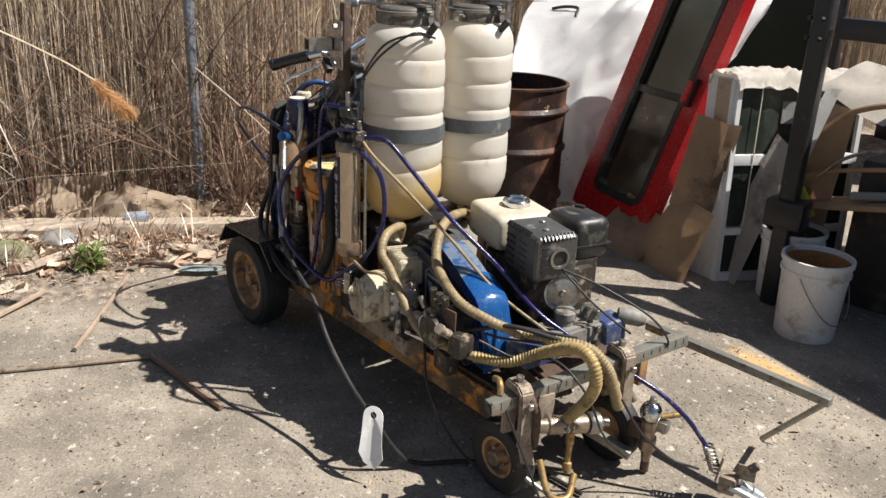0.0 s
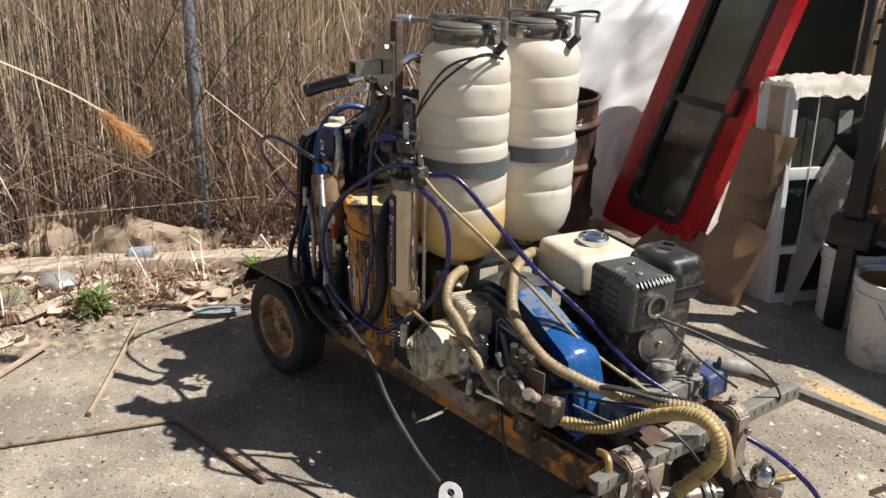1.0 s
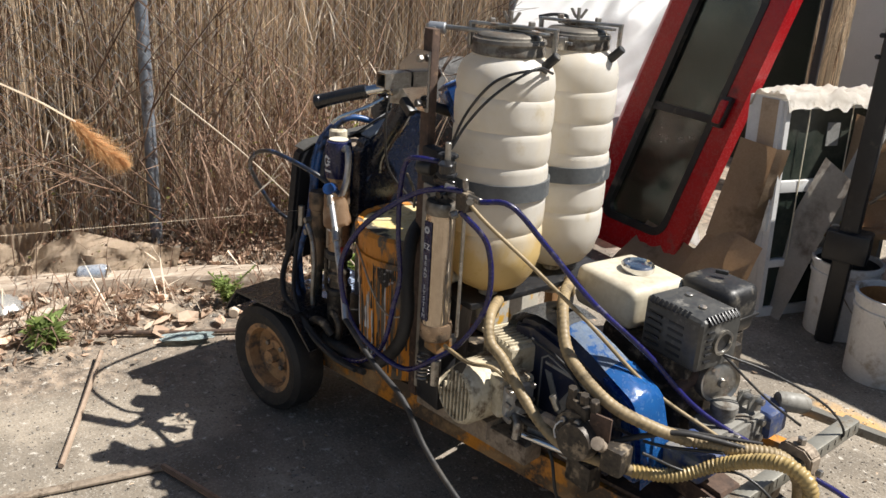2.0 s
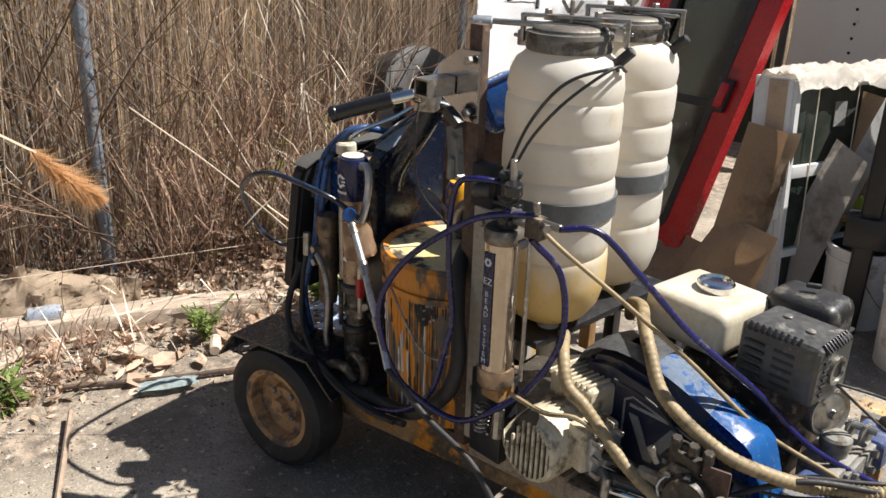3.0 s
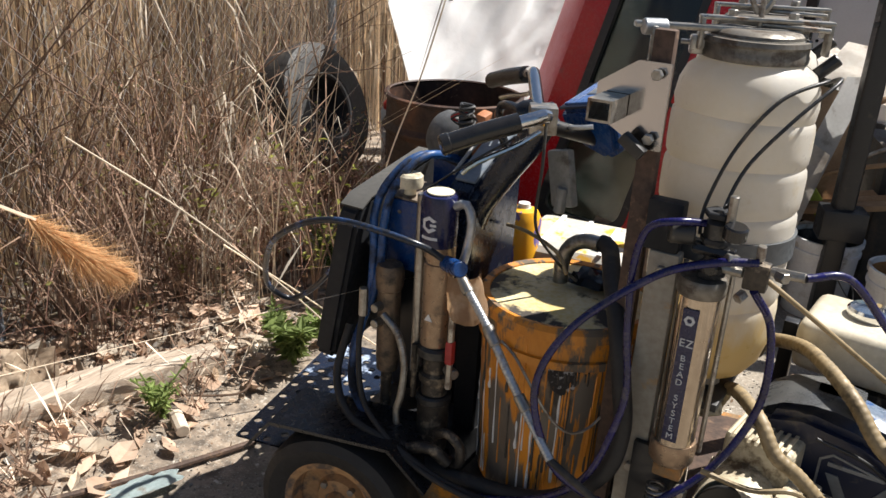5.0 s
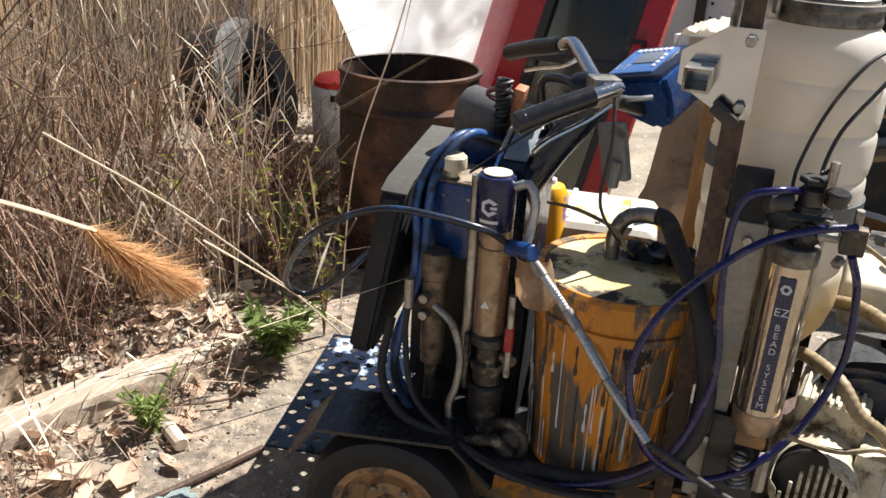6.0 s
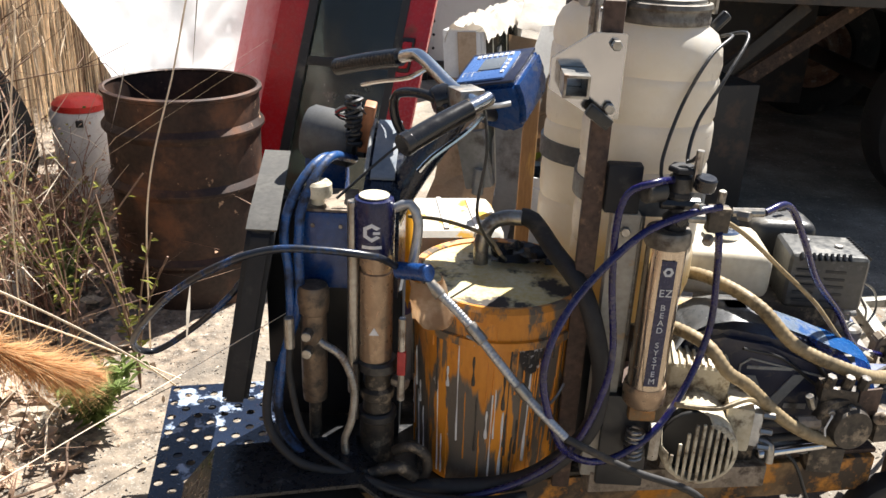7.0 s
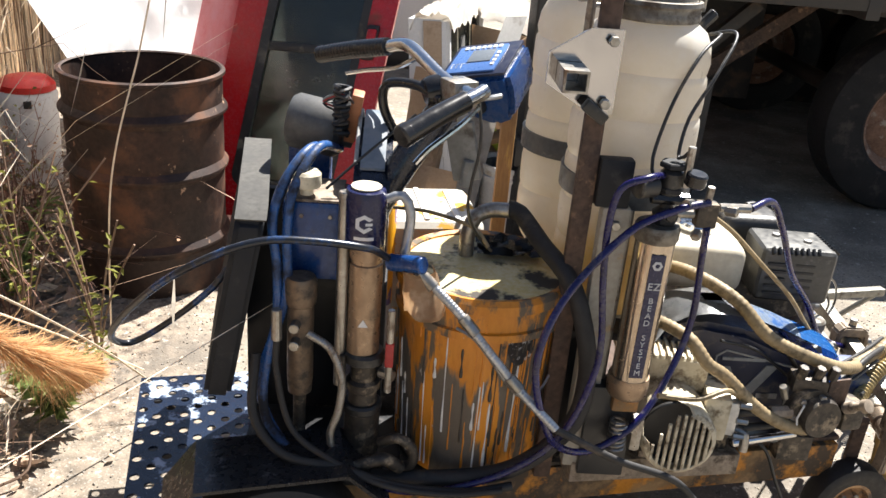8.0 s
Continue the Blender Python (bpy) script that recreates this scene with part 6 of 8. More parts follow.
part("fitting", C((-2.15, 0.87, 0.885), (-2.15, 0.87, 0.955), 0.007, 8), M_STEEL, reg)
vl = part("valve_block", B((-2.1, 0.885, 0.835), (0.036, 0.026, 0.044)), M_GREASE, bead, "brass and steel valve block")
for dx, dz in ((-0.03, 0.02), (0.03, 0.012), (-0.012, -0.03)):
    part("hex_fitting", C((-2.1 + dx, 0.876, 0.835 + dz), (-2.1 + dx * 1.5, 0.862, 0.835 + dz * 1.2), 0.009, 6), M_STEEL, vl)
for a, b in (((-2.2, 0.88, 0.86), (-2.135, 0.88, 0.86)), ((-2.165, 0.86, 0.835), (-2.165, 0.9, 0.835))):
    part("cross_fitting", C(a, b, 0.011, 8), M_GRIP, reg, "black pipe cross")
for z in (0.818, 0.872, 0.914):
    part("collar", C((-2.17, 0.885, z), (-2.17, 0.885, z + 0.01), 0.024, 6), M_MATTE, reg)
part("valve_screw", C((-2.1, 0.885, 0.86), (-2.1, 0.882, 0.885), 0.007, 8), M_STEEL, vl)
part("outlet", C((-2.08, 0.88, 0.85), (-2.03, 0.87, 0.855), 0.0075, 10), M_STEEL, vl)
part("inlet", C((-2.17, 0.885, 0.835), (-2.12, 0.885, 0.835), 0.009, 10), M_STEEL, vl)

# ---- compressor motor ----
comp = thing("compressor", -2.06, 0.95, 0.32, "cream cast electric compressor with a broken slotted fan cover", "compressor")
CX, CZ = -2.062, 0.378
part("stator", lathe(bmesh.new(), [(0, 0.06), (0.055, 0.06), (0.066, 0.07), (0.066, 0.18), (0.05, 0.19), (0.05, 0.2), (0, 0.2)], (CX, 0.87, CZ), (0, 1, 0), 40), M_CREAMP, comp)
# cup-shaped fan cover, its upper front corner broken away
bm = bmesh.new()
va = []
for i in range(49):
    a = 2 * math.pi * i / 48
    gone = max(0, math.cos(a - radians(125)) - 0.62) * 0.14 + 0.006 * noise.noise((math.cos(a) * 7, math.sin(a) * 7, 3))
    y0 = 0.864 + max(0, gone)
    rr = 0.072 if gone < 0.004 else 0.073
    col = [(0.06 if gone < 0.004 else 0.072, y0 - 0.004 if gone < 0.004 else y0), (0.068 if gone < 0.004 else 0.0725, y0), (rr, y0 + 0.01), (0.0735, 0.965), (0.078, 0.985)]
    va.append([bm.verts.new((CX + r * math.cos(a), y, CZ + r * math.sin(a))) for r, y in col])
for a, b in zip(va, va[1:]):
    for i in range(4):
        bm.faces.new((a[i], a[i + 1], b[i + 1], b[i]))
bmesh.ops.remove_doubles(bm, verts=bm.verts[:], dist=1e-5)
bmesh.ops.solidify(bm, geom=bm.faces[:], thickness=0.0025)
fc = part("fan_cover", bm, M_CREAMP, comp, "chipped cream fan cover", angle=40)
for i in range(9):
    u = -0.052 + 0.013 * i
    hh = math.sqrt(max(0.0004, 0.064 ** 2 - u * u))
    top = min(hh, 0.11 * (u + 0.056) / 0.06 - 0.012)
    if top > -hh + 0.01:
        part("slat", B((CX + u, 0.864, CZ + (top - hh) / 2), (0.0058, 0.006, top + hh), bevel=0.001), M_CREAMP, fc)
part("dark_fan", C((CX, 0.9, CZ), (CX, 0.91, CZ), 0.068, 24), M_BLACK, fc, "dark fan inside")
for i in range(14):
    a = radians(-10 + 200 * i / 13)
    part("fin", B((CX + 0.07 * math.cos(a), 1.0, CZ + 0.07 * math.sin(a)), (0.014, 0.07, 0.003), ry=-math.degrees(a), bevel=0), M_CREAMP, comp)
# squared cream cylinder head with cooling fins on top
shroud = part("cylinder_head", B((CX + 0.015, 1.02, CZ + 0.085), (0.12, 0.1, 0.075), rz=-8, bevel=0.012, seg=3), M_CREAMP, comp, "squared cream cylinder head")
for k in range(8):
    part("cooling_fin", B((CX - 0.035 + 0.0135 * k, 1.018, CZ + 0.124), (0.006, 0.1, 0.01), rz=-8, bevel=0.001), M_CREAMP, shroud)
hd = part("pump_head", B((CX + 0.088, 0.955, CZ + 0.025), (0.05, 0.09, 0.095), rz=-12, bevel=0.008), M_CREAMP, comp, "bolted cream valve head")
part("valve_cover", B((CX + 0.12, 0.948, CZ + 0.025), (0.02, 0.07, 0.075), rz=-12, bevel=0.005), M_GALV, hd)
for dy in (-0.033, 0.033):
    for dz in (-0.035, 0.0, 0.035):
        part("bolt", C((CX + 0.12, 0.946 + dy, CZ + 0.025 + dz), (CX + 0.142, 0.942 + dy, CZ + 0.025 + dz), 0.0065, 6), M_STEEL, hd)
part("elbow", S([(CX + 0.13, 0.935, CZ - 0.01), (CX + 0.15, 0.925, CZ - 0.015), (CX + 0.152, 0.92, CZ - 0.05)], 0.009), M_STEEL, hd, "steel elbow fitting")
part("copper_line", S([(CX + 0.12, 0.93, CZ + 0.07), (CX + 0.08, 0.9, CZ + 0.1), (CX + 0.02, 0.88, CZ + 0.09), (CX - 0.06, 0.87, CZ + 0.1)], 0.005, seg=8), M_TANHOSE, comp, "thin bent delivery line")
part("mount", B((CX, 0.97, 0.29), (0.11, 0.1, 0.05)), M_SADDLE, comp)

# ---- engine ----
eng = thing("petrol_engine", -1.82, 1.32, 0.258, "small petrol engine with a cream fuel tank and black covers", "engine")
tk = part("fuel_tank", B((-1.955, 1.3, 0.59), (0.2, 0.19, 0.105), rz=-4, bevel=0.03, seg=4), mat("grimy_cream_tank", (0.62, 0.57, 0.46), (0.5, 0.45, 0.34), 0.45, scale=6, fine=70, c3=(0.26, 0.2, 0.13), cover=0.28, scale3=9, edge3=0.15, bump=0.1), eng, "grimy cream plastic fuel tank")
part("fuel_cap", lathe(bmesh.new(), [(0, 0.64), (0.038, 0.64), (0.04, 0.645), (0.04, 0.657), (0.036, 0.662), (0.034, 0.655), (0, 0.657)], (-1.95, 1.31, 0), seg=28), M_CHROME, tk, "shiny metal cap")
part("block", B((-1.83, 1.32, 0.43), (0.26, 0.2, 0.2), bevel=0.015), M_GREASE, eng)
mf = part("muffler_guard", B((-1.745, 1.262, 0.588), (0.165, 0.13, 0.125), rz=-4, bevel=0.016, seg=3), mat("heat_greyed_black", (0.05, 0.05, 0.049), (0.1, 0.098, 0.09), 0.4, 0.3, c3=(0.2, 0.19, 0.17), cover=0.2, scale3=20), eng, "grey-black slotted muffler guard")
for k in range(5):
    for x in (-1.795, -1.735, -1.69):
        part("slot", B((x, 1.1965 + 0.0, 0.548 + 0.017 * k), (0.042 if x < -1.7 else 0.03, 0.004, 0.006), rz=-4, bevel=0.001), M_BLACKP, mf)
for k in range(9):
    part("vent", B((-1.67, 1.215 + 0.0115 * k, 0.643), (0.02, 0.005, 0.016), rz=-4, ry=40, bevel=0.001), M_BLACKP, mf)
    part("vent", B((-1.81 + 0.0125 * k, 1.204, 0.644), (0.005, 0.02, 0.016), rz=-4, rx=-40, bevel=0.001), M_BLACKP, mf)
for k in range(5):
    for dy in (-0.042, 0.042):
        part("slot", B((-1.6625, 1.262 + dy, 0.552 + 0.017 * k), (0.004, 0.02, 0.006), rz=-4, bevel=0.001), M_BLACKP, mf)
part("exhaust_ring", lathe(bmesh.new(), [(0.02, 0), (0.029, 0), (0.029, 0.008), (0.022, 0.009), (0.02, 0.0)], (-1.663, 1.262, 0.59), (1, -0.07, 0), 24), M_STEEL, mf, "round exhaust opening")
part("exhaust_pipe", lathe(bmesh.new(), [(0, 0.001), (0.02, 0.001), (0.02, 0.004), (0, 0.003)], (-1.663, 1.262, 0.59), (1, -0.07, 0), 20), M_BLACKP, mf)
for dx, dy in ((-0.03, 0.02), (0.03, -0.01)):
    part("screw", C((-1.745 + dx, 1.262 + dy, 0.65), (-1.745 + dx, 1.262 + dy, 0.655), 0.009, 12), M_STEEL, mf)
ac = part("air_cleaner", B((-1.79, 1.415, 0.6), (0.15, 0.12, 0.12), bevel=0.032, seg=4), M_BLACK, eng, "black air cleaner box")
part("cover_line", B((-1.79, 1.415, 0.585), (0.155, 0.125, 0.006), bevel=0.002), M_BLACK, ac)
part("wing_nut", B((-1.79, 1.415, 0.675), (0.03, 0.012, 0.01), rz=30), M_BLACK, ac)
part("carburettor", B((-1.76, 1.4, 0.5), (0.08, 0.08, 0.09)), M_GREASE, eng)
part("pulley", lathe(bmesh.new(), [(0, 0.024), (0.009, 0.024), (0.011, 0.014), (0.03, 0.012), (0.042, 0.008), (0.05, 0.012), (0.052, 0.004), (0.05, -0.02), (0, -0.02)], (-1.668, 1.285, 0.487), (1, -0.35, 0.1), 32), M_STEEL, eng, "bright steel pulley disc")
part("exhaust_pipe", S([(-1.72, 1.26, 0.54), (-1.7, 1.25, 0.5), (-1.72, 1.22, 0.46)], 0.016), M_RUSTBAR, eng)

# ---- blue hood over the pump drive ----
hood = thing("drive_hood", -1.85, 1.1, 0.258, "worn bright blue hood with dark side panel over the drive", "hood")
HM = pose(0, 1.03, 0)
part("side_panel", prism(bmesh.new(), [(-2.05, 0.28), (-1.73, 0.28), (-1.72, 0.42), (-1.75, 0.475), (-1.9, 0.535), (-2.0, 0.55), (-2.06, 0.535), (-2.08, 0.49)], 0.13, HM, 0.014), M_NAVY, hood, "navy and black side panel with a silver emblem")


def hood_strip(tops, y0, y1):
    bm = bmesh.new()
    va = []
    for x, z in tops:
        va.append([bm.verts.new((x, y0 + (y1 - y0) * t, z + 0.01 * math.sin(math.pi * t))) for t in (0, 0.15, 0.35, 0.65, 0.85, 1)])
    for a, b in zip(va, va[1:]):
        for i in range(5):
            bm.faces.new((a[i], b[i], b[i + 1], a[i + 1]))
    bmesh.ops.solidify(bm, geom=bm.faces[:], thickness=0.014)
    return bm


part("rear_top", hood_strip([(-2.1, 0.44), (-2.09, 0.5), (-2.07, 0.54), (-2.035, 0.563), (-1.99, 0.573), (-1.95, 0.573), (-1.914, 0.566)], 1.03, 1.15), M_DUSTY, hood, "dusty dark grey rear top", angle=60)
M_SCUFF = mat("scuffed_pale_blue_top", (0.32, 0.38, 0.47), (0.22, 0.29, 0.4), 0.27, c3=(0.03, 0.14, 0.42), cover=0.35, scale3=30, edge3=0.05)
part("hood_top", hood_strip([(-1.915, 0.565), (-1.88, 0.556), (-1.83, 0.54), (-1.785, 0.522)], 1.045, 1.125), M_SCUFF, hood, "blue top scuffed to pale grey", angle=50)
part("hood_nose", hood_strip([(-1.786, 0.5215), (-1.74, 0.504), (-1.71, 0.492), (-1.695, 0.48), (-1.685, 0.455), (-1.665, 0.4), (-1.655, 0.34), (-1.65, 0.3)], 1.045, 1.135), M_BLUEHOOD, hood, "bright clean blue nose", angle=50)
part("nose_core", prism(bmesh.new(), [(-1.8, 0.3), (-1.67, 0.3), (-1.69, 0.4), (-1.705, 0.455), (-1.72, 0.47), (-1.8, 0.5)], 0.08, pose(0, 1.05, 0), 0.005), M_BLUE, hood)
bm = bmesh.new()
for poly in ([(-1.945, 0.455), (-1.925, 0.455), (-1.893, 0.395), (-1.85, 0.462), (-1.825, 0.462), (-1.883, 0.368), (-1.9, 0.368)],):
    prism(bm, poly, 0.003, pose(0, 1.0272, 0), 0)
part("emblem", bm, M_GREYP, hood)
part("emblem_bar", B((-1.9, 1.0285, 0.474), (0.09, 0.003, 0.007), bevel=0), M_GREYP, hood)
part("emblem_bar", B((-1.835, 1.0285, 0.39), (0.045, 0.003, 0.012), bevel=0), M_GREYP, hood)
part("panel_outline", ring_panel(bmesh.new(), [(-1.96, 0.34), (-1.79, 0.34), (-1.79, 0.462), (-1.94, 0.495), (-1.96, 0.48)], [(-1.956, 0.344), (-1.794, 0.344), (-1.794, 0.459), (-1.939, 0.491), (-1.956, 0.478)], pose(0, 1.0275, 0), 0.003), M_GREYP, hood, "thin silver outline", angle=20)

# ---- front carriage ----
M_DUSTGREY = mat("dusty_grey_housing", (0.26, 0.25, 0.22), (0.17, 0.16, 0.14), 0.6, scale=16, c3=(0.09, 0.07, 0.05), cover=0.3, scale3=24, bump=0.3)
M_DUSTBLUE = mat("dusty_blue_casting", (0.05, 0.08, 0.2), (0.03, 0.05, 0.13), 0.5, c3=(0.2, 0.19, 0.17), cover=0.35, scale3=22, bump=0.25)
front = thing("front_carriage", -1.5, 1.2, 0, "olive-grey square-tube front carriage with dusty saddles and a long side bar", "carriage")
part("cross_tube", B((-1.49, 1.27, 0.343), (0.034, 0.615, 0.034), rx=6.1, bevel=0.004), M_OLIVE, front, "scuffed olive-grey square tube with ruler marks")
for k in range(22):
    yy = 0.99 + 0.027 * k
    part("ruler_mark", B((-1.4725, yy, 0.343 + (yy - 1.27) * 0.107 + 0.004), (0.001, 0.0015, 0.014 if k % 5 else 0.022), bevel=0), M_BLACK, front)
part("end_plug", B((-1.49, 0.962, 0.31), (0.026, 0.006, 0.026), rx=6), M_BLACKP, front)
part("side_bar", B((-1.44, 1.716, 0.3), (0.56, 0.026, 0.024), rz=13.6), M_OLIVE, front, "long flat steel side bar")
part("bar_rod", C((-1.175, 1.78, 0.3), (-1.405, 1.86, 0.03), 0.008, 10), M_OLIVE, front)
for y in (1.05, 1.36):
    z = 0.343 + (y - 1.27) * 0.107
    sd = part("saddle", prism(bmesh.new(), [(-0.045, -0.12), (-0.03, -0.12), (-0.026, 0.018), (0.026, 0.018), (0.03, -0.12), (0.045, -0.12), (0.04, 0.03), (0.02, 0.045), (-0.025, 0.045), (-0.04, 0.03)], 0.038, pose(-1.49, y - 0.019, z), 0.004), M_SADDLE, front, "dusty tan saddle clamp")
    part("bolt", C((-1.49, y, z + 0.045), (-1.49, y, z + 0.06), 0.01, 6), M_STEEL, sd)
    part("nut", C((-1.444, y, z), (-1.432, y, z), 0.009, 6), M_STEEL, sd)
    part("fork", B((-1.565, y + 0.05, 0.22), (0.03, 0.012, 0.16), bevel=0.003), M_RUSTBAR, front, "rusty caster fork")
part("neck", prism(bmesh.new(), [(-1.72, 0.25), (-1.54, 0.25), (-1.51, 0.28), (-1.53, 0.31), (-1.66, 0.32), (-1.72, 0.3)], 0.09, pose(0, 1.16, 0), 0.012), M_RUSTBAR, front)
part("gun_arm", S([(-1.47, 1.06, 0.34), (-1.44, 1.07, 0.3), (-1.45, 1.08, 0.22), (-1.47, 1.09, 0.18)], 0.011), M_RUSTBAR, front)
part("brass_elbow", S([(-1.51, 0.99, 0.375), (-1.485, 0.985, 0.385), (-1.468, 0.98, 0.378), (-1.464, 0.978, 0.36)], 0.008), M_BRASS, front, "dusty brass elbow fitting")
vb = part("valve_body", B((-1.64, 1.3, 0.375), (0.085, 0.15, 0.075), rx=6, bevel=0.01), M_DUSTGREY, front, "dusty grey valve body")
part("flange_plate", B((-1.595, 1.31, 0.375), (0.012, 0.13, 0.062), rx=6), M_DUSTGREY, vb)
for y, z in ((1.265, 0.39), (1.355, 0.4), (1.265, 0.35), (1.355, 0.362)):
    part("bolt", C((-1.59, y, z), (-1.578, y, z), 0.009, 6), M_STEEL, vb)
part("blue_bracket", B((-1.61, 1.41, 0.385), (0.07, 0.075, 0.07), rx=6, bevel=0.014, seg=3), M_DUSTBLUE, front, "dusty blue bracket")
part("blue_bracket", B((-1.61, 1.16, 0.37), (0.1, 0.1, 0.055), rx=6, bevel=0.014, seg=3), M_DUSTBLUE, front, "dusty blue bracket")
part("canister", lathe(bmesh.new(), [(0, 0.4), (0.027, 0.4), (0.027, 0.425), (0.03, 0.427), (0.03, 0.445), (0.026, 0.45), (0.012, 0.453), (0, 0.453)], (-1.638, 1.282, 0), seg=24), M_DUSTGREY, front, "dull grey capped canister")
for dx in (-0.014, 0.014):
    part("lug_plate", prism(bmesh.new(), [(-0.02, 0), (0.02, 0), (0.02, 0.035), (0.01, 0.05), (-0.01, 0.05), (-0.02, 0.035)], 0.006, pose(-1.62 + dx, 1.352, 0.408, 0, 0, 75), 0.002), M_DUSTGREY, front)
part("lug_pin", C((-1.65, 1.35, 0.445), (-1.59, 1.358, 0.445), 0.008, 10), M_STEEL, front)
part("swing_arm", lathe(bmesh.new(), [(0, 0), (0.02, 0.0), (0.023, 0.012), (0.023, 0.06), (0.016, 0.075), (0, 0.076)], (-1.6, 1.43, 0.425), (0.55, 0.8, -0.12), 20), M_DUSTGREY, front, "dusty rounded swing arm")
part("lower_tube", B((-1.52, 1.36, 0.1), (0.17, 0.026, 0.026), rz=28, ry=14), M_OLIVE, front)

# ---- drive pump and fittings behind the front wheel ----
drv = thing("hydraulic_pump", -1.76, 1.0, 0.258, "greasy hydraulic pump with bolted flange and hose fittings", "pump")
part("housing", lathe(bmesh.new(), [(0, -0.05), (0.04, -0.05), (0.046, -0.03), (0.046, 0.0), (0, 0.0)], (-1.765, 0.985, 0.395), (-0.2, 1, -0.05), 24), M_GREASE, drv)
fl = part("flange", lathe(bmesh.new(), [(0, -0.012), (0.02, -0.012), (0.024, -0.002), (0.04, 0), (0.052, 0.0), (0.054, 0.006), (0.054, 0.02), (0, 0.02)], (-1.772, 0.955, 0.4), (-0.2, 1, -0.05), 24), M_GREASE, drv, "round greasy flange")
for k in range(6):
    a = radians(60 * k + 15)
    part("bolt", C((-1.772 + 0.04 * math.cos(a), 0.957, 0.4 + 0.04 * math.sin(a)), (-1.77 + 0.04 * math.cos(a), 0.945, 0.4 + 0.04 * math.sin(a)), 0.0075, 6), M_STEEL, fl)
part("manifold", B((-1.78, 0.985, 0.455), (0.07, 0.045, 0.035), rz=-8, bevel=0.008), M_GREASE, drv)
for x in (-1.805, -1.77, -1.74):
    part("fitting", C((x, 0.975, 0.47), (x + 0.002, 0.97, 0.497), 0.0105, 6), M_GREASE, drv)
part("port_block", B((-1.68, 0.99, 0.385), (0.05, 0.05, 0.06), rz=12, bevel=0.008), M_GREASE, drv)
part("port_fitting", C((-1.86, 0.95, 0.4), (-1.815, 0.955, 0.402), 0.014, 8), M_SADDLE, drv, "tan crimped hose end")
part("foot", B((-1.77, 1.0, 0.295), (0.07, 0.04, 0.06)), M_GREASE, drv)
part("relief_valve", lathe(bmesh.new(), [(0, 0), (0.012, 0), (0.012, 0.02), (0.008, 0.024), (0.008, 0.04), (0.014, 0.044), (0.014, 0.056), (0, 0.058)], (-1.7, 0.965, 0.41), (0.3, -0.6, 0.5), 12), M_SADDLE, drv, "dusty relief valve")
part("bracket", B((-1.72, 0.975, 0.44), (0.05, 0.006, 0.06), rz=15), M_RUSTBAR, drv)
part("nipple", C((-1.83, 0.962, 0.43), (-1.845, 0.955, 0.46), 0.008, 8), M_STEEL, drv)
part("shaft", C((-1.92, 0.955, 0.32), (-1.78, 0.98, 0.335), 0.01, 14), M_CHROME, drv, "bright steel shaft")
part("clamp", B((-1.95, 0.985, 0.33), (0.05, 0.05, 0.07), bevel=0.008), M_GREASE, drv)
part("cable_tie", S([(-1.8, 0.94, 0.37), (-1.81, 0.935, 0.4), (-1.8, 0.94, 0.425), (-1.79, 0.97, 0.42)], 0.002, seg=6), M_WHITEP, drv, "pale cable tie")

# ---- hoses and lines of the cart ----
def hose(pts, r, material, label, **kw):
    return part("hose", S(pts, r, **kw), material, cart, label, angle=65)


hose([(-2.03, 0.87, 0.855), (-1.977, 0.91, 0.855), (-1.916, 0.965, 0.775), (-1.843, 1.04, 0.664), (-1.746, 1.127, 0.559), (-1.648, 1.216, 0.437), (-1.508, 1.343, 0.345), (-1.417, 1.425, 0.29), (-1.353, 1.483, 0.227), (-1.309, 1.523, 0.158)], 0.0062, M_PURPLE, "long violet-blue air hose")
hose([(-2.1, 0.878, 0.858), (-2.16, 0.855, 0.85), (-2.242, 0.833, 0.812), (-2.343, 0.774, 0.715), (-2.381, 0.742, 0.605), (-2.348, 0.754, 0.476), (-2.3, 0.8, 0.4), (-2.235, 0.84, 0.372), (-2.162, 0.855, 0.42), (-2.1, 0.905, 0.49), (-2.062, 0.94, 0.6), (-2.07, 0.935, 0.73), (-2.098, 0.872, 0.815)], 0.0066, M_PURPLE, "looped violet-blue hose")
hose([(-2.18, 0.885, 0.9), (-2.221, 0.84, 0.907), (-2.264, 0.84, 0.885), (-2.276, 0.835, 0.82), (-2.27, 0.83, 0.717), (-2.256, 0.83, 0.607), (-2.263, 0.82, 0.538), (-2.294, 0.82, 0.433), (-2.348, 0.82, 0.361), (-2.447, 0.82, 0.3), (-2.574, 0.82, 0.272), (-2.7, 0.84, 0.29)], 0.0062, M_PURPLE, "hanging violet-blue hose")
hose([(-2.412, 1.062, 0.755), (-2.39, 1.05, 0.752), (-2.354, 0.98, 0.722), (-2.309, 0.9, 0.685), (-2.277, 0.865, 0.601), (-2.262, 0.86, 0.501), (-2.285, 0.85, 0.408), (-2.384, 0.845, 0.315), (-2.531, 0.845, 0.285), (-2.66, 0.85, 0.285), (-2.672, 0.9, 0.3)], 0.017, M_RUBBER, "thick black suction hose")
hose([(-2.612, 0.87, 0.71), (-2.65, 0.835, 0.75), (-2.676, 0.81, 0.768), (-2.747, 0.788, 0.783), (-2.824, 0.773, 0.786), (-2.898, 0.765, 0.762), (-2.99, 0.79, 0.697), (-3.083, 0.868, 0.591), (-3.135, 0.935, 0.505), (-3.12, 0.99, 0.46), (-3.047, 0.985, 0.51), (-2.95, 0.95, 0.61), (-2.9, 0.98, 0.68)], 0.0064, M_WHIP, "scuffed black and blue whip hose in a wide loop")
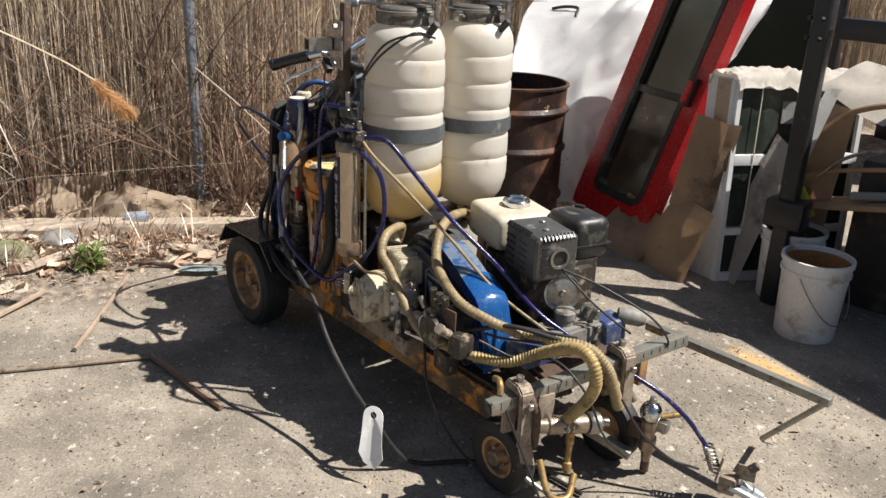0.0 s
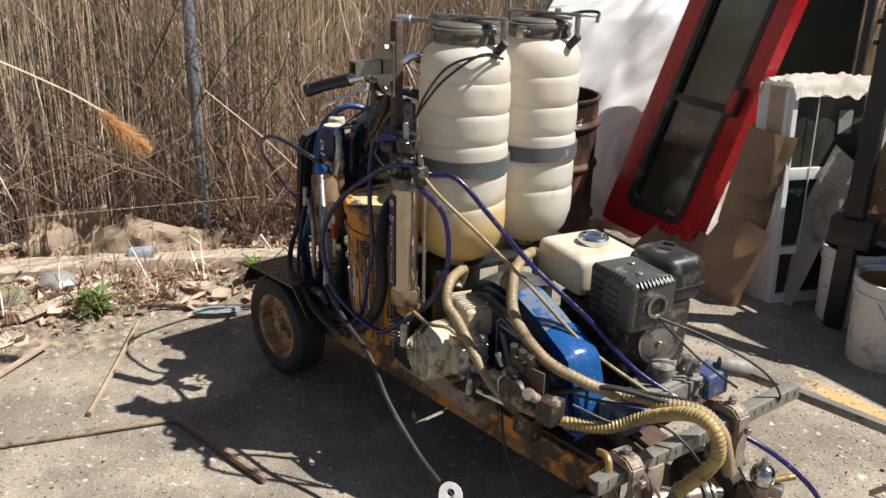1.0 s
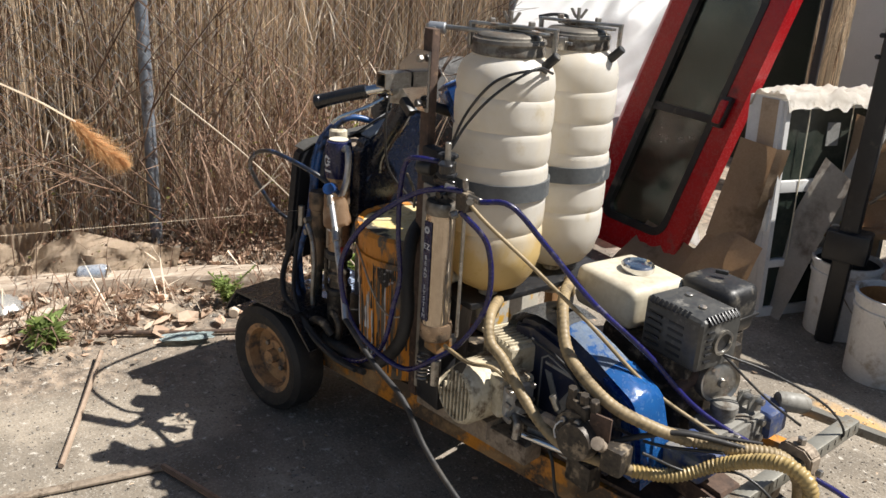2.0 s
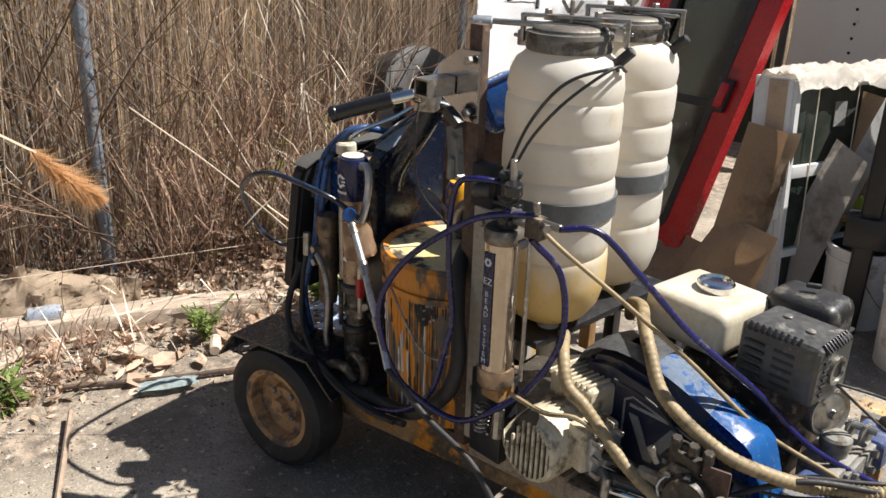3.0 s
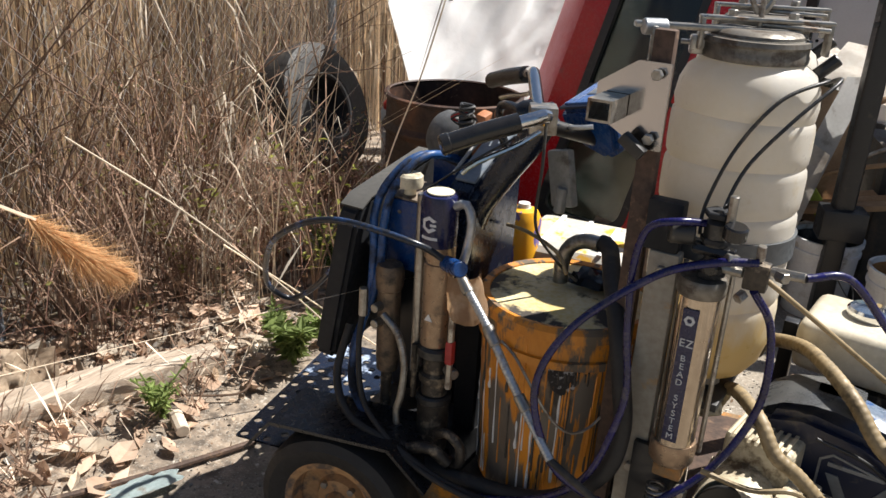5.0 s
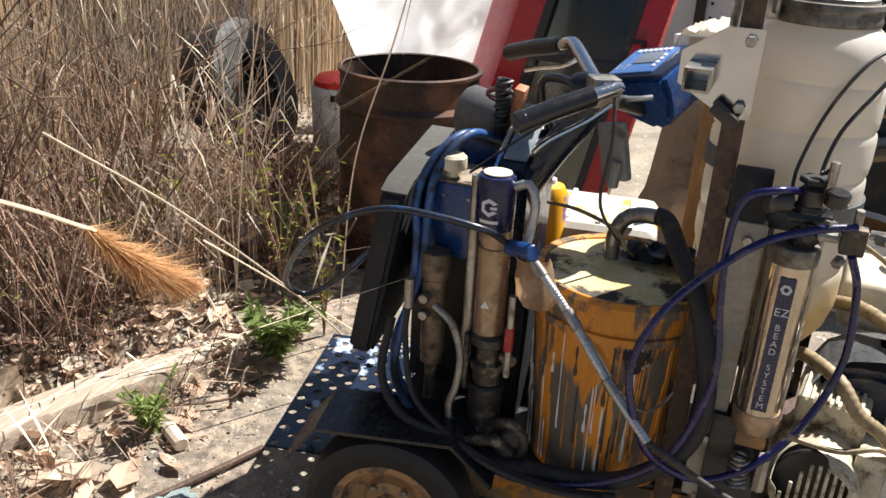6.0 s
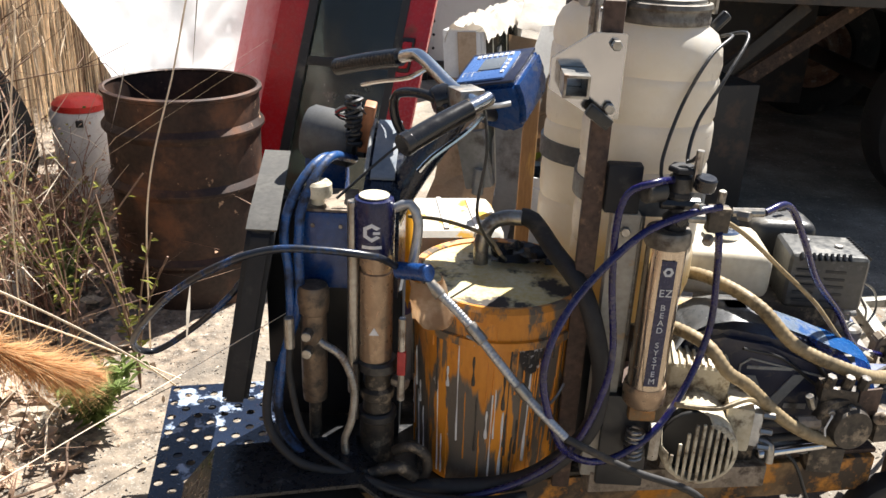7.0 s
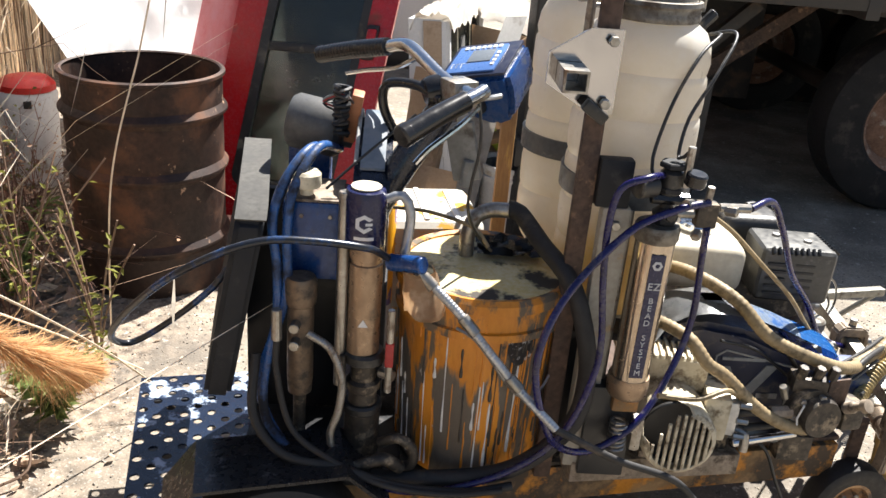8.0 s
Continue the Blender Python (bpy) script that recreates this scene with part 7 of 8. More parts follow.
hose([(-2.595, 0.83, 0.735), (-2.513, 0.8, 0.665), (-2.45, 0.776, 0.598), (-2.401, 0.76, 0.545), (-2.335, 0.73, 0.49)], 0.0076, M_GALV, "silver spring-sleeved hose", ridge=0.0004, pitch=0.006)
for a, b, r in (((-2.58, 0.824, 0.723), (-2.555, 0.815, 0.7), 0.011), ((-2.505, 0.797, 0.658), (-2.48, 0.787, 0.632), 0.0105), ((-2.42, 0.766, 0.566), (-2.4, 0.76, 0.545), 0.0105)):
    part("hose_ferrule", C(a, b, r, 12), M_STEEL, cart, "crimped steel ferrule")
hose([(-2.86, 0.875, 0.52), (-2.858, 0.83, 0.42), (-2.8, 0.8, 0.36), (-2.7, 0.795, 0.34), (-2.59, 0.8, 0.3), (-2.47, 0.81, 0.285), (-2.38, 0.815, 0.3)], 0.0085, M_RUBBER, "black hose lying over the mudguard")
hose([(-2.822, 0.866, 0.56), (-2.82, 0.852, 0.5), (-2.79, 0.825, 0.4), (-2.72, 0.8, 0.355), (-2.62, 0.79, 0.31), (-2.5, 0.795, 0.29), (-2.4, 0.8, 0.3)], 0.006, M_RUBBER, "thin black hose lying over the mudguard")
part("hose_ferrule", C((-2.822, 0.867, 0.555), (-2.823, 0.87, 0.615), 0.0095, 10), M_STEEL, cart, "steel hose end")
hose([(-2.668, 0.86, 0.29), (-2.69, 0.83, 0.3), (-2.66, 0.82, 0.33), (-2.62, 0.825, 0.34), (-2.59, 0.84, 0.31)], 0.012, M_GREASE, "greasy bent pipe")
hose([(-2.335, 0.73, 0.49), (-2.22, 0.735, 0.43), (-2.103, 0.747, 0.38), (-2.018, 0.756, 0.292), (-1.887, 0.771, 0.212), (-1.77, 0.787, 0.17), (-1.745, 0.85, 0.06), (-1.742, 0.912, 0.01), (-1.681, 1.06, 0.01), (-1.572, 1.188, 0.01), (-1.44, 1.24, 0.01)], 0.0065, M_RUBBER, "thin black gun hose trailing on the ground")
hose([(-2.75, 1.12, 0.84), (-2.785, 1.0, 0.868), (-2.822, 0.945, 0.82), (-2.838, 0.922, 0.755), (-2.828, 0.908, 0.68), (-2.828, 0.895, 0.57), (-2.855, 0.88, 0.45), (-2.813, 0.87, 0.34), (-2.728, 0.85, 0.31), (-2.66, 0.845, 0.275)], 0.0085, M_BLUEHOSE, "blue paint hose")
hose([(-2.74, 1.12, 0.835), (-2.768, 1.0, 0.872), (-2.803, 0.94, 0.815), (-2.812, 0.918, 0.74), (-2.81, 0.9, 0.63), (-2.84, 0.885, 0.513), (-2.842, 0.86, 0.4), (-2.78, 0.85, 0.31)], 0.0085, M_BLUEHOSE, "blue paint hose")
hose([(-2.767, 0.86, 0.576), (-2.725, 0.85, 0.55), (-2.704, 0.845, 0.493), (-2.708, 0.845, 0.426), (-2.722, 0.85, 0.369), (-2.705, 0.85, 0.312), (-2.64, 0.855, 0.28)], 0.0072, M_STEEL, "braided silver hose", ridge=0.0006, pitch=0.005)
hose([(-2.1, 1.09, 1.1), (-2.08, 1.04, 1.112), (-2.13, 0.975, 1.085), (-2.175, 0.935, 1.01), (-2.2, 0.91, 0.92), (-2.195, 0.885, 0.88)], 0.0032, M_BLACK, "thin black air line", seg=6)
hose([(-2.09, 1.1, 1.1), (-2.06, 1.02, 1.118), (-2.105, 0.95, 1.06), (-2.15, 0.915, 0.99), (-2.165, 0.885, 0.93), (-2.15, 0.87, 0.95)], 0.0032, M_BLACK, "thin black air line", seg=6)
# tan delivery hoses from the tanks to the guns
hose([(-2.15, 1.03, 0.5), (-2.14, 1.035, 0.53), (-2.12, 1.025, 0.56), (-2.06, 0.95, 0.562), (-2.02, 0.92, 0.522), (-1.976, 0.925, 0.492), (-1.886, 0.935, 0.412), (-1.8, 0.945, 0.37), (-1.72, 0.98, 0.36), (-1.655, 1.02, 0.357)], 0.0125, M_TANHOSE, "dirty tan rubber hose", ridge=0.0005, pitch=0.012)
hose([(-1.66, 1.02, 0.355), (-1.6, 1.085, 0.355), (-1.534, 1.142, 0.4), (-1.439, 1.16, 0.455), (-1.375, 1.165, 0.455), (-1.36, 1.175, 0.4), (-1.395, 1.185, 0.33), (-1.447, 1.172, 0.25)], 0.0145, mat("yellowed_corrugated_hose", (0.42, 0.31, 0.13), (0.3, 0.21, 0.08), 0.45, scale=20, c3=(0.15, 0.11, 0.05), cover=0.25, scale3=30), "corrugated yellow-tan hose", ridge=0.0016, pitch=0.009, seg=14)
hose([(-2.13, 1.28, 0.52), (-2.11, 1.25, 0.567), (-2.04, 1.18, 0.605), (-1.988, 1.11, 0.612), (-1.93, 1.05, 0.592), (-1.862, 1.012, 0.533), (-1.74, 1.005, 0.486), (-1.66, 1.05, 0.455), (-1.6, 1.12, 0.425)], 0.0135, M_TANHOSE, "dirty tan rubber hose", ridge=0.0005, pitch=0.012)
hose([(-1.62, 1.113, 0.425), (-1.54, 1.17, 0.425), (-1.47, 1.23, 0.425), (-1.44, 1.27, 0.38), (-1.44, 1.3, 0.32), (-1.455, 1.34, 0.24)], 0.0145, M_TANHOSE, "dark corrugated hose", ridge=0.0014, pitch=0.009)
hose([(-2.1, 0.885, 0.84), (-2.04, 0.9, 0.8), (-1.95, 0.96, 0.72), (-1.84, 1.03, 0.62), (-1.72, 1.12, 0.49), (-1.6, 1.22, 0.4)], 0.0045, M_TANHOSE, "thin tan line", seg=6)
hose([(-1.66, 1.27, 0.56), (-1.58, 1.36, 0.52), (-1.5, 1.46, 0.45), (-1.47, 1.5, 0.38), (-1.52, 1.47, 0.35)], 0.003, M_BLACK, "thin black control cable", seg=6)
hose([(-1.66, 1.27, 0.56), (-1.58, 1.34, 0.47), (-1.53, 1.42, 0.4)], 0.003, M_BLACK, "thin black control cable", seg=6)
hose([(-1.9, 0.99, 0.33), (-1.84, 0.97, 0.3), (-1.8, 0.96, 0.22), (-1.74, 0.98, 0.12), (-1.66, 1.03, 0.03), (-1.58, 1.1, 0.01)], 0.004, M_BLACK, "thin black cable", seg=6)
hose([(-1.99, 0.97, 0.37), (-1.94, 0.945, 0.4), (-1.9, 0.945, 0.405), (-1.86, 0.95, 0.4)], 0.011, M_RUBBER, "black rubber hose")
hose([(-2.0, 0.96, 0.34), (-1.94, 0.94, 0.365), (-1.88, 0.945, 0.37), (-1.82, 0.955, 0.375)], 0.008, M_RUBBER, "black rubber hose")
hose([(-1.82, 1.02, 0.5), (-1.76, 1.035, 0.44), (-1.68, 1.08, 0.435), (-1.58, 1.15, 0.44), (-1.5, 1.22, 0.44)], 0.0045, M_RUBBER, "thin black hose", seg=8)
hose([(-1.97, 1.0, 0.53), (-1.88, 1.02, 0.5), (-1.78, 1.03, 0.43), (-1.66, 1.06, 0.41), (-1.54, 1.15, 0.42)], 0.0035, M_BLACK, "thin black cable", seg=6)
hose([(-1.64, 1.02, 0.41), (-1.58, 1.1, 0.37), (-1.5, 1.16, 0.39), (-1.42, 1.2, 0.33), (-1.4, 1.26, 0.2), (-1.42, 1.36, 0.1)], 0.0032, M_BLACK, "thin black cable", seg=6)
hose([(-1.5, 1.0, 0.34), (-1.42, 1.02, 0.22), (-1.36, 1.06, 0.08), (-1.3, 1.1, 0.012), (-1.2, 1.2, 0.01)], 0.0032, M_BLACK, "thin black cable", seg=6)
hose([(-1.4, 1.3, 0.3), (-1.38, 1.36, 0.2), (-1.35, 1.44, 0.12), (-1.3, 1.5, 0.1)], 0.0035, M_BLACK, "thin black cable", seg=6)
hose([(-2.0, 0.99, 0.3), (-1.9, 0.98, 0.33), (-1.8, 1.0, 0.31), (-1.7, 1.06, 0.33)], 0.011, M_GREYP, "grey hose")
hose([(-1.7, 1.0, 0.41), (-1.66, 1.05, 0.43), (-1.6, 1.1, 0.45), (-1.5, 1.2, 0.43)], 0.006, M_RUBBER, "black rubber hose")
hose([(-2.6, 1.05, 0.93), (-2.68, 1.0, 0.87), (-2.75, 0.96, 0.81)], 0.0025, M_BLACK, "thin control cable", seg=6)
hose([(-2.5, 0.95, 1.0), (-2.49, 0.93, 0.92), (-2.5, 0.95, 0.8), (-2.47, 1.0, 0.72), (-2.44, 1.03, 0.68)], 0.003, M_BLACK, "thin control cable", seg=6)
hose([(-2.63, 1.1, 0.73), (-2.56, 1.06, 0.74), (-2.48, 1.02, 0.73), (-2.45, 1.0, 0.7)], 0.004, M_TANHOSE, "thin tan tube", seg=6)
# inverted-U steel fittings on the pump
hose([(-2.64, 0.9, 0.82), (-2.615, 0.895, 0.83), (-2.6, 0.89, 0.8), (-2.605, 0.885, 0.74), (-2.612, 0.875, 0.7)], 0.0085, M_GALV, "bright bent steel fitting")
part("coupling", C((-2.63, 0.86, 0.722), (-2.575, 0.815, 0.74), 0.015, 14), M_BLUE, cart, "blue hose coupling")

# gun hung on its hose, with a pale paper tag
tag = thing("hose_tag", -1.751, 0.787, 0.0, "rounded white plastic tag with a hole, hung on the gun hose", "tag")
TU, TW = Vector((0.07, -0.05, -0.17)).normalized(), Vector((0.72, 0.69, 0)).normalized()
TN = TW.cross(TU).normalized()
TM = Matrix(((TW.x, TN.x, TU.x, -1.768), (TW.y, TN.y, TU.y, 0.79), (TW.z, TN.z, TU.z, 0.205), (0, 0, 0, 1)))
outer = [(0.028 * math.cos(a), 0.028 + 0.028 * math.sin(a)) for a in [radians(180 + 15 * k) for k in range(13)]] + [(0.028, 0.06), (0.03, 0.1), (0.034, 0.135), (0.01, 0.165), (-0.02, 0.15), (-0.034, 0.125), (-0.03, 0.1), (-0.028, 0.07)]
inner = [(0.009 * math.cos(radians(180 + 360 * k / len(outer))), 0.024 + 0.009 * math.sin(radians(180 + 360 * k / len(outer)))) for k in range(len(outer))]
bm = ring_panel(bmesh.new(), outer, inner, TM, 0.0025)
for v in bm.verts:
    q = TM.inverted() @ v.co
    v.co += TN * (0.9 * max(0, q.z - 0.08) ** 1.5)
part("plate", bm, mat("white_tag_plastic", (0.8, 0.79, 0.77), (0.7, 0.68, 0.65), 0.4, scale=14, c3=(0.4, 0.36, 0.32), cover=0.15, scale3=20), tag, angle=40)

# curled tan tag hung on the blue coupling
tag2 = thing("paper_tag", -2.585, 0.85, 0.62, "curled tan paper tag hung on the blue hose coupling", "tag")
bm = bmesh.new()
rows_ = []
for i in range(15):
    t = i / 14
    a = radians(-150 + 190 * t)
    row = []
    for j in range(9):
        v = j / 8
        low = -0.085 + 0.03 * abs(t - 0.45) + 0.008 * noise.noise((t * 6, 1, 4))
        r = 0.03 + 0.008 * v + 0.004 * noise.noise((t * 3, v * 3, 2))
        row.append(bm.verts.new((-2.583 + r * math.cos(a) + 0.014 * v, 0.842 + r * math.sin(a), 0.722 + low * v)))
    rows_.append(row)
for a, b in zip(rows_, rows_[1:]):
    for i in range(8):
        bm.faces.new((a[i], a[i + 1], b[i + 1], b[i]))
bmesh.ops.solidify(bm, geom=bm.faces[:], thickness=0.0012)
part("sheet", bm, glow_through(mat("tan_tag_paper", (0.5, 0.36, 0.24), (0.4, 0.27, 0.17), 0.6, scale=8, c3=(0.66, 0.54, 0.4), cover=0.3, scale3=14, bump=0.1), 0.25, (0.6, 0.38, 0.2)), tag2, angle=60)
part("tie", S([(-2.6, 0.835, 0.738), (-2.585, 0.82, 0.73), (-2.575, 0.822, 0.715)], 0.002, seg=6), M_BLACK, tag2)

# ---- spray guns on the front carriage ----
gun = thing("spray_gun", -1.45, 1.2, 0.05, "grimy steel spray gun with a bright round cap", "spray gun", "spray guns")
M_BRONZE = mat("grimy_bronze_metal", (0.4, 0.32, 0.25), (0.24, 0.18, 0.13), 0.35, 0.75, scale=20, c3=(0.09, 0.065, 0.05), cover=0.3, scale3=28, bump=0.3)
part("barrel", lathe(bmesh.new(), [(0, 0), (0.018, 0), (0.02, 0.01), (0.02, 0.03), (0.024, 0.034), (0.024, 0.075), (0.02, 0.08), (0.02, 0.09), (0.025, 0.094), (0.025, 0.135), (0.02, 0.142), (0, 0.142)], (-1.475, 1.095, 0.235), (0.24, 1, -0.07), 22), M_BRONZE, gun)
part("cap", lathe(bmesh.new(), [(0, 0), (0.026, 0.0), (0.029, 0.006), (0.029, 0.026), (0.02, 0.034), (0.012, 0.036), (0.012, 0.055), (0, 0.056)], (-1.441, 1.235, 0.226), (0.24, 1, -0.07), 22), M_STEEL, gun)
for k in range(4):
    part("screw", C((-1.455 + 0.022 * math.cos(1.57 * k), 1.16, 0.23 + 0.022 * math.sin(1.57 * k)), (-1.45 + 0.026 * math.cos(1.57 * k), 1.165, 0.23 + 0.026 * math.sin(1.57 * k)), 0.005, 6), M_STEEL, gun)
part("trigger_plate", B((-1.5, 1.09, 0.2), (0.045, 0.008, 0.075), rz=25, ry=15), M_SADDLE, gun)
part("trigger_plate", B((-1.46, 1.06, 0.19), (0.04, 0.008, 0.09), rz=25, ry=-15), M_SADDLE, gun)
part("nozzle", lathe(bmesh.new(), [(0, 0), (0.011, 0), (0.011, 0.04), (0.008, 0.045), (0.008, 0.09), (0.012, 0.094), (0.012, 0.12), (0, 0.122)], (-1.45, 1.19, 0.215), (0.05, -0.05, -1), 14), M_BRASS, gun, "brass nozzle")
part("bracket", B((-1.48, 1.12, 0.285), (0.025, 0.05, 0.07)), M_SADDLE, gun)
part("lever_rod", C((-1.5, 1.06, 0.1), (-1.36, 1.16, 0.03), 0.006, 8), M_STEEL, gun)
part("hose_tail", S([(-1.45, 1.1, 0.15), (-1.4, 1.1, 0.08), (-1.39, 1.15, 0.06), (-1.42, 1.19, 0.1)], 0.009), M_BRASS, gun, "curved tan pipe")
gun2 = thing("spray_gun", -1.44, 1.44, 0.02, "bronze spray gun with a chrome ball and brass fittings", "spray gun", "spray guns")
part("ball", lathe(bmesh.new(), [(0, -0.03)] + [(0.03 * math.sin(a / 12 * math.pi), -0.03 * math.cos(a / 12 * math.pi)) for a in range(1, 12)] + [(0, 0.03)], (-1.436, 1.44, 0.21), seg=24), M_CHROME, gun2)
part("ball_cap", C((-1.436, 1.44, 0.236), (-1.434, 1.442, 0.255), 0.01, 10), M_STEEL, gun2)
part("body", lathe(bmesh.new(), [(0, 0), (0.02, 0), (0.024, 0.008), (0.024, 0.03), (0.017, 0.036), (0.017, 0.06), (0.023, 0.064), (0.023, 0.1), (0.015, 0.106), (0.013, 0.14), (0, 0.141)], (-1.437, 1.442, 0.187), (-0.1, 0.12, -1), 20), M_BRONZE, gun2)
part("foot", C((-1.452, 1.46, 0.05), (-1.457, 1.465, 0.005), 0.012, 12), M_RUSTBAR, gun2)
part("side_block", B((-1.465, 1.425, 0.15), (0.035, 0.03, 0.05), rz=25), M_RUSTBAR, gun2)
part("side_block", B((-1.415, 1.47, 0.17), (0.03, 0.03, 0.03), rz=25), M_STEEL, gun2)
part("brass_fitting", S([(-1.43, 1.46, 0.19), (-1.415, 1.49, 0.197), (-1.405, 1.515, 0.2)], 0.008), M_BRASS, gun2, "brass fitting")
part("side_rod", C((-1.46, 1.4, 0.24), (-1.5, 1.35, 0.33), 0.009, 10), M_STEEL, gun2)
gun3 = thing("bead_gun", -1.29, 1.54, 0.0, "dusty bead gun with a coil spring at the hose end", "bead gun")
part("spring", S([(-1.305 + 0.014 * math.cos(1.1 * i) + 0.0006 * i, 1.523 + 0.014 * math.sin(1.1 * i) + 0.0004 * i, 0.165 - 0.0017 * i) for i in range(44)], 0.003, seg=6), M_STEEL, gun3)
part("body", B((-1.262, 1.575, 0.06), (0.045, 0.045, 0.05), rz=30, bevel=0.008), M_SADDLE, gun3)
part("shield", B((-1.275, 1.55, 0.115), (0.006, 0.055, 0.075), rz=35, ry=8), M_SADDLE, gun3)
part("shield", B((-1.235, 1.6, 0.1), (0.05, 0.005, 0.05), rz=35, rx=10), M_SADDLE, gun3)
part("nozzle", lathe(bmesh.new(), [(0, 0), (0.012, 0), (0.012, 0.03), (0.016, 0.034), (0.016, 0.06), (0.01, 0.066), (0.01, 0.09), (0, 0.09)], (-1.245, 1.6, 0.06), (0.62, 0.6, -0.45), 14), M_GALV, gun3)
part("arm", C((-1.25, 1.565, 0.06), (-1.14, 1.65, 0.02), 0.011, 10), M_GALV, gun3)
part("knob", C((-1.225, 1.6, 0.115), (-1.215, 1.615, 0.13), 0.012, 10), M_GREASE, gun3)

# ---- leaf litter, rubble, twigs ----
def scatter(name, n, area, size, material, label, category, seed, flat=0.6, stone=False):
    rnd = random.Random(seed)
    vs, fs = [], []
    for _ in range(n):
        x, y = area(rnd)
        s = size * rnd.uniform(0.4, 1.4)
        z = lift(x, y)
        m = pose(x, y, z + (s * 0.06 if stone else rnd.uniform(0.003, 0.02)), rnd.gauss(0, 25 * flat * 2), rnd.gauss(0, 25 * flat * 2), rnd.uniform(0, 360))
        k = len(vs)
        if stone:
            j = [rnd.uniform(0.6, 1.2) for _ in range(8)]
            vs += [m @ Vector((a * s * 0.5 * q, b * s * 0.42 * q, c * s * 0.3 * q)) for (a, b, c), q in zip(((-1, -1, -1), (1, -1, -1), (1, 1, -1), (-1, 1, -1), (-0.8, -0.8, 1), (0.8, -0.7, 1), (0.7, 0.8, 1), (-0.8, 0.7, 1)), j)]
            fs += [(k, k + 3, k + 2, k + 1), (k + 4, k + 5, k + 6, k + 7), (k, k + 1, k + 5, k + 4), (k + 1, k + 2, k + 6, k + 5), (k + 2, k + 3, k + 7, k + 6), (k + 3, k, k + 4, k + 7)]
        else:
            c = rnd.uniform(-0.3, 0.6) * s
            w = rnd.uniform(0.25, 0.75) * s
            s *= rnd.choice((0.6, 1, 1, 1.5))
            vs += [m @ Vector(p) for p in ((-s, 0, c * 0.6), (-s * 0.3, -w, c), (-s * 0.3, 0, 0), (-s * 0.3, w, c * 0.7), (s * 0.4, -w * 0.8, c * 0.8), (s * 0.4, 0, 0.0), (s * 0.4, w * 0.8, c), (s, 0, c * 0.9))]
            fs += [(k, k + 1, k + 2), (k, k + 2, k + 3), (k + 1, k + 4, k + 5, k + 2), (k + 2, k + 5, k + 6, k + 3), (k + 4, k + 7, k + 5), (k + 5, k + 7, k + 6)]
    me = bpy.data.meshes.new(name)
    me.from_pydata(vs, [], fs)
    me.materials.append(material)
    return tagged(new(name, me), label, category, kind="stuff")


def litter_area(rnd):
    """Strewn along the timber, thinning out towards the open asphalt."""
    while True:
        y = rnd.uniform(-1.6, 3.0)
        x = rnd.gauss(-3.86, 0.3) - 0.12 * max(0, y - 0.9)
        if x < -3.36 - 0.14 * max(0, y - 1.0) + 0.09 * noise.noise((y * 3, 0, 7)):
            return x, y


def fence_foot(rnd):
    return rnd.gauss(-4.12, 0.2), rnd.uniform(-1.8, 3.2)


M_GRIT = mat("pale_grit", (0.44, 0.39, 0.32), (0.3, 0.26, 0.21), 0.9, isle=0.5, bump=0)
M_PALELEAF = soft_leaf("pale_dry_leaf", (0.56, 0.43, 0.33), (0.4, 0.29, 0.21), 0.2, 0.4)
M_BROADLEAF = soft_leaf("dry_broad_leaf", (0.48, 0.35, 0.26), (0.34, 0.23, 0.16), 0.2, 0.35)
scatter("leaf_litter", 3600, litter_area, 0.0125, M_LITTER, "dead brown leaf bits strewn along the asphalt edge", "leaf litter", 21)
scatter("broad_leaves", 1150, litter_area, 0.031, M_BROADLEAF, "broad curled dead leaves along the timber", "leaf litter", 27, flat=0.5)
scatter("broad_leaves", 300, litter_area, 0.04, M_PALELEAF, "large pale curled leaves among the litter", "leaf litter", 29, flat=0.35)
scatter("leaf_litter", 2200, fence_foot, 0.028, M_LITTER, "drift of dead leaves at the fence foot", "leaf litter", 22, flat=0.8)
scatter("rubble", 700, litter_area, 0.024, M_STONE, "loose grey stones among the leaves", "rubble", 23, stone=True)
scatter("gravel", 15000, lambda rnd: (rnd.uniform(-3.6, -0.6), rnd.uniform(-0.6, 3.0)), 0.005, M_GRIT, "fine loose gravel on the asphalt", "gravel", 24, stone=True)
scatter("coarse_gravel", 2600, lambda rnd: (rnd.uniform(-3.7, -0.5), rnd.uniform(-0.7, 2.2)), 0.007, M_STONE, "coarse grey grit strewn over the asphalt", "gravel", 28, stone=True)
scatter("straw_bits", 300, litter_area, 0.045, M_REED, "broken straw among the leaves", "straw", 25, flat=0.2)


scatter("leaf_crumbs", 350, lambda rnd: (rnd.uniform(-3.4, -1.0), rnd.uniform(-0.6, 2.4)), 0.009, M_LITTER, "dry leaf crumbs blown over the asphalt", "leaf litter", 26)


def stick(pts, r, material, label, name="stick", category="stick", **kw):
    return solo(name, S(pts, r, **kw), material, label, category)


M_STICK = mat("grey_tan_stick", (0.4, 0.3, 0.22), (0.26, 0.19, 0.14), 0.85, scale=8, fine=60, bump=0.4)
stick([(-2.8, 0.15, 0.01), (-3.05, 0.27, 0.014), (-3.34, 0.41, 0.03)], 0.008, M_STICK, "bare pale wooden stick on the asphalt", seg=6, step=0.05)
stick([(-3.14, -0.1, 0.012), (-3.25, 0.03, 0.02), (-3.3, 0.1, 0.03)], 0.01, M_STICK, "short brown stick at the litter edge", seg=6, step=0.04)
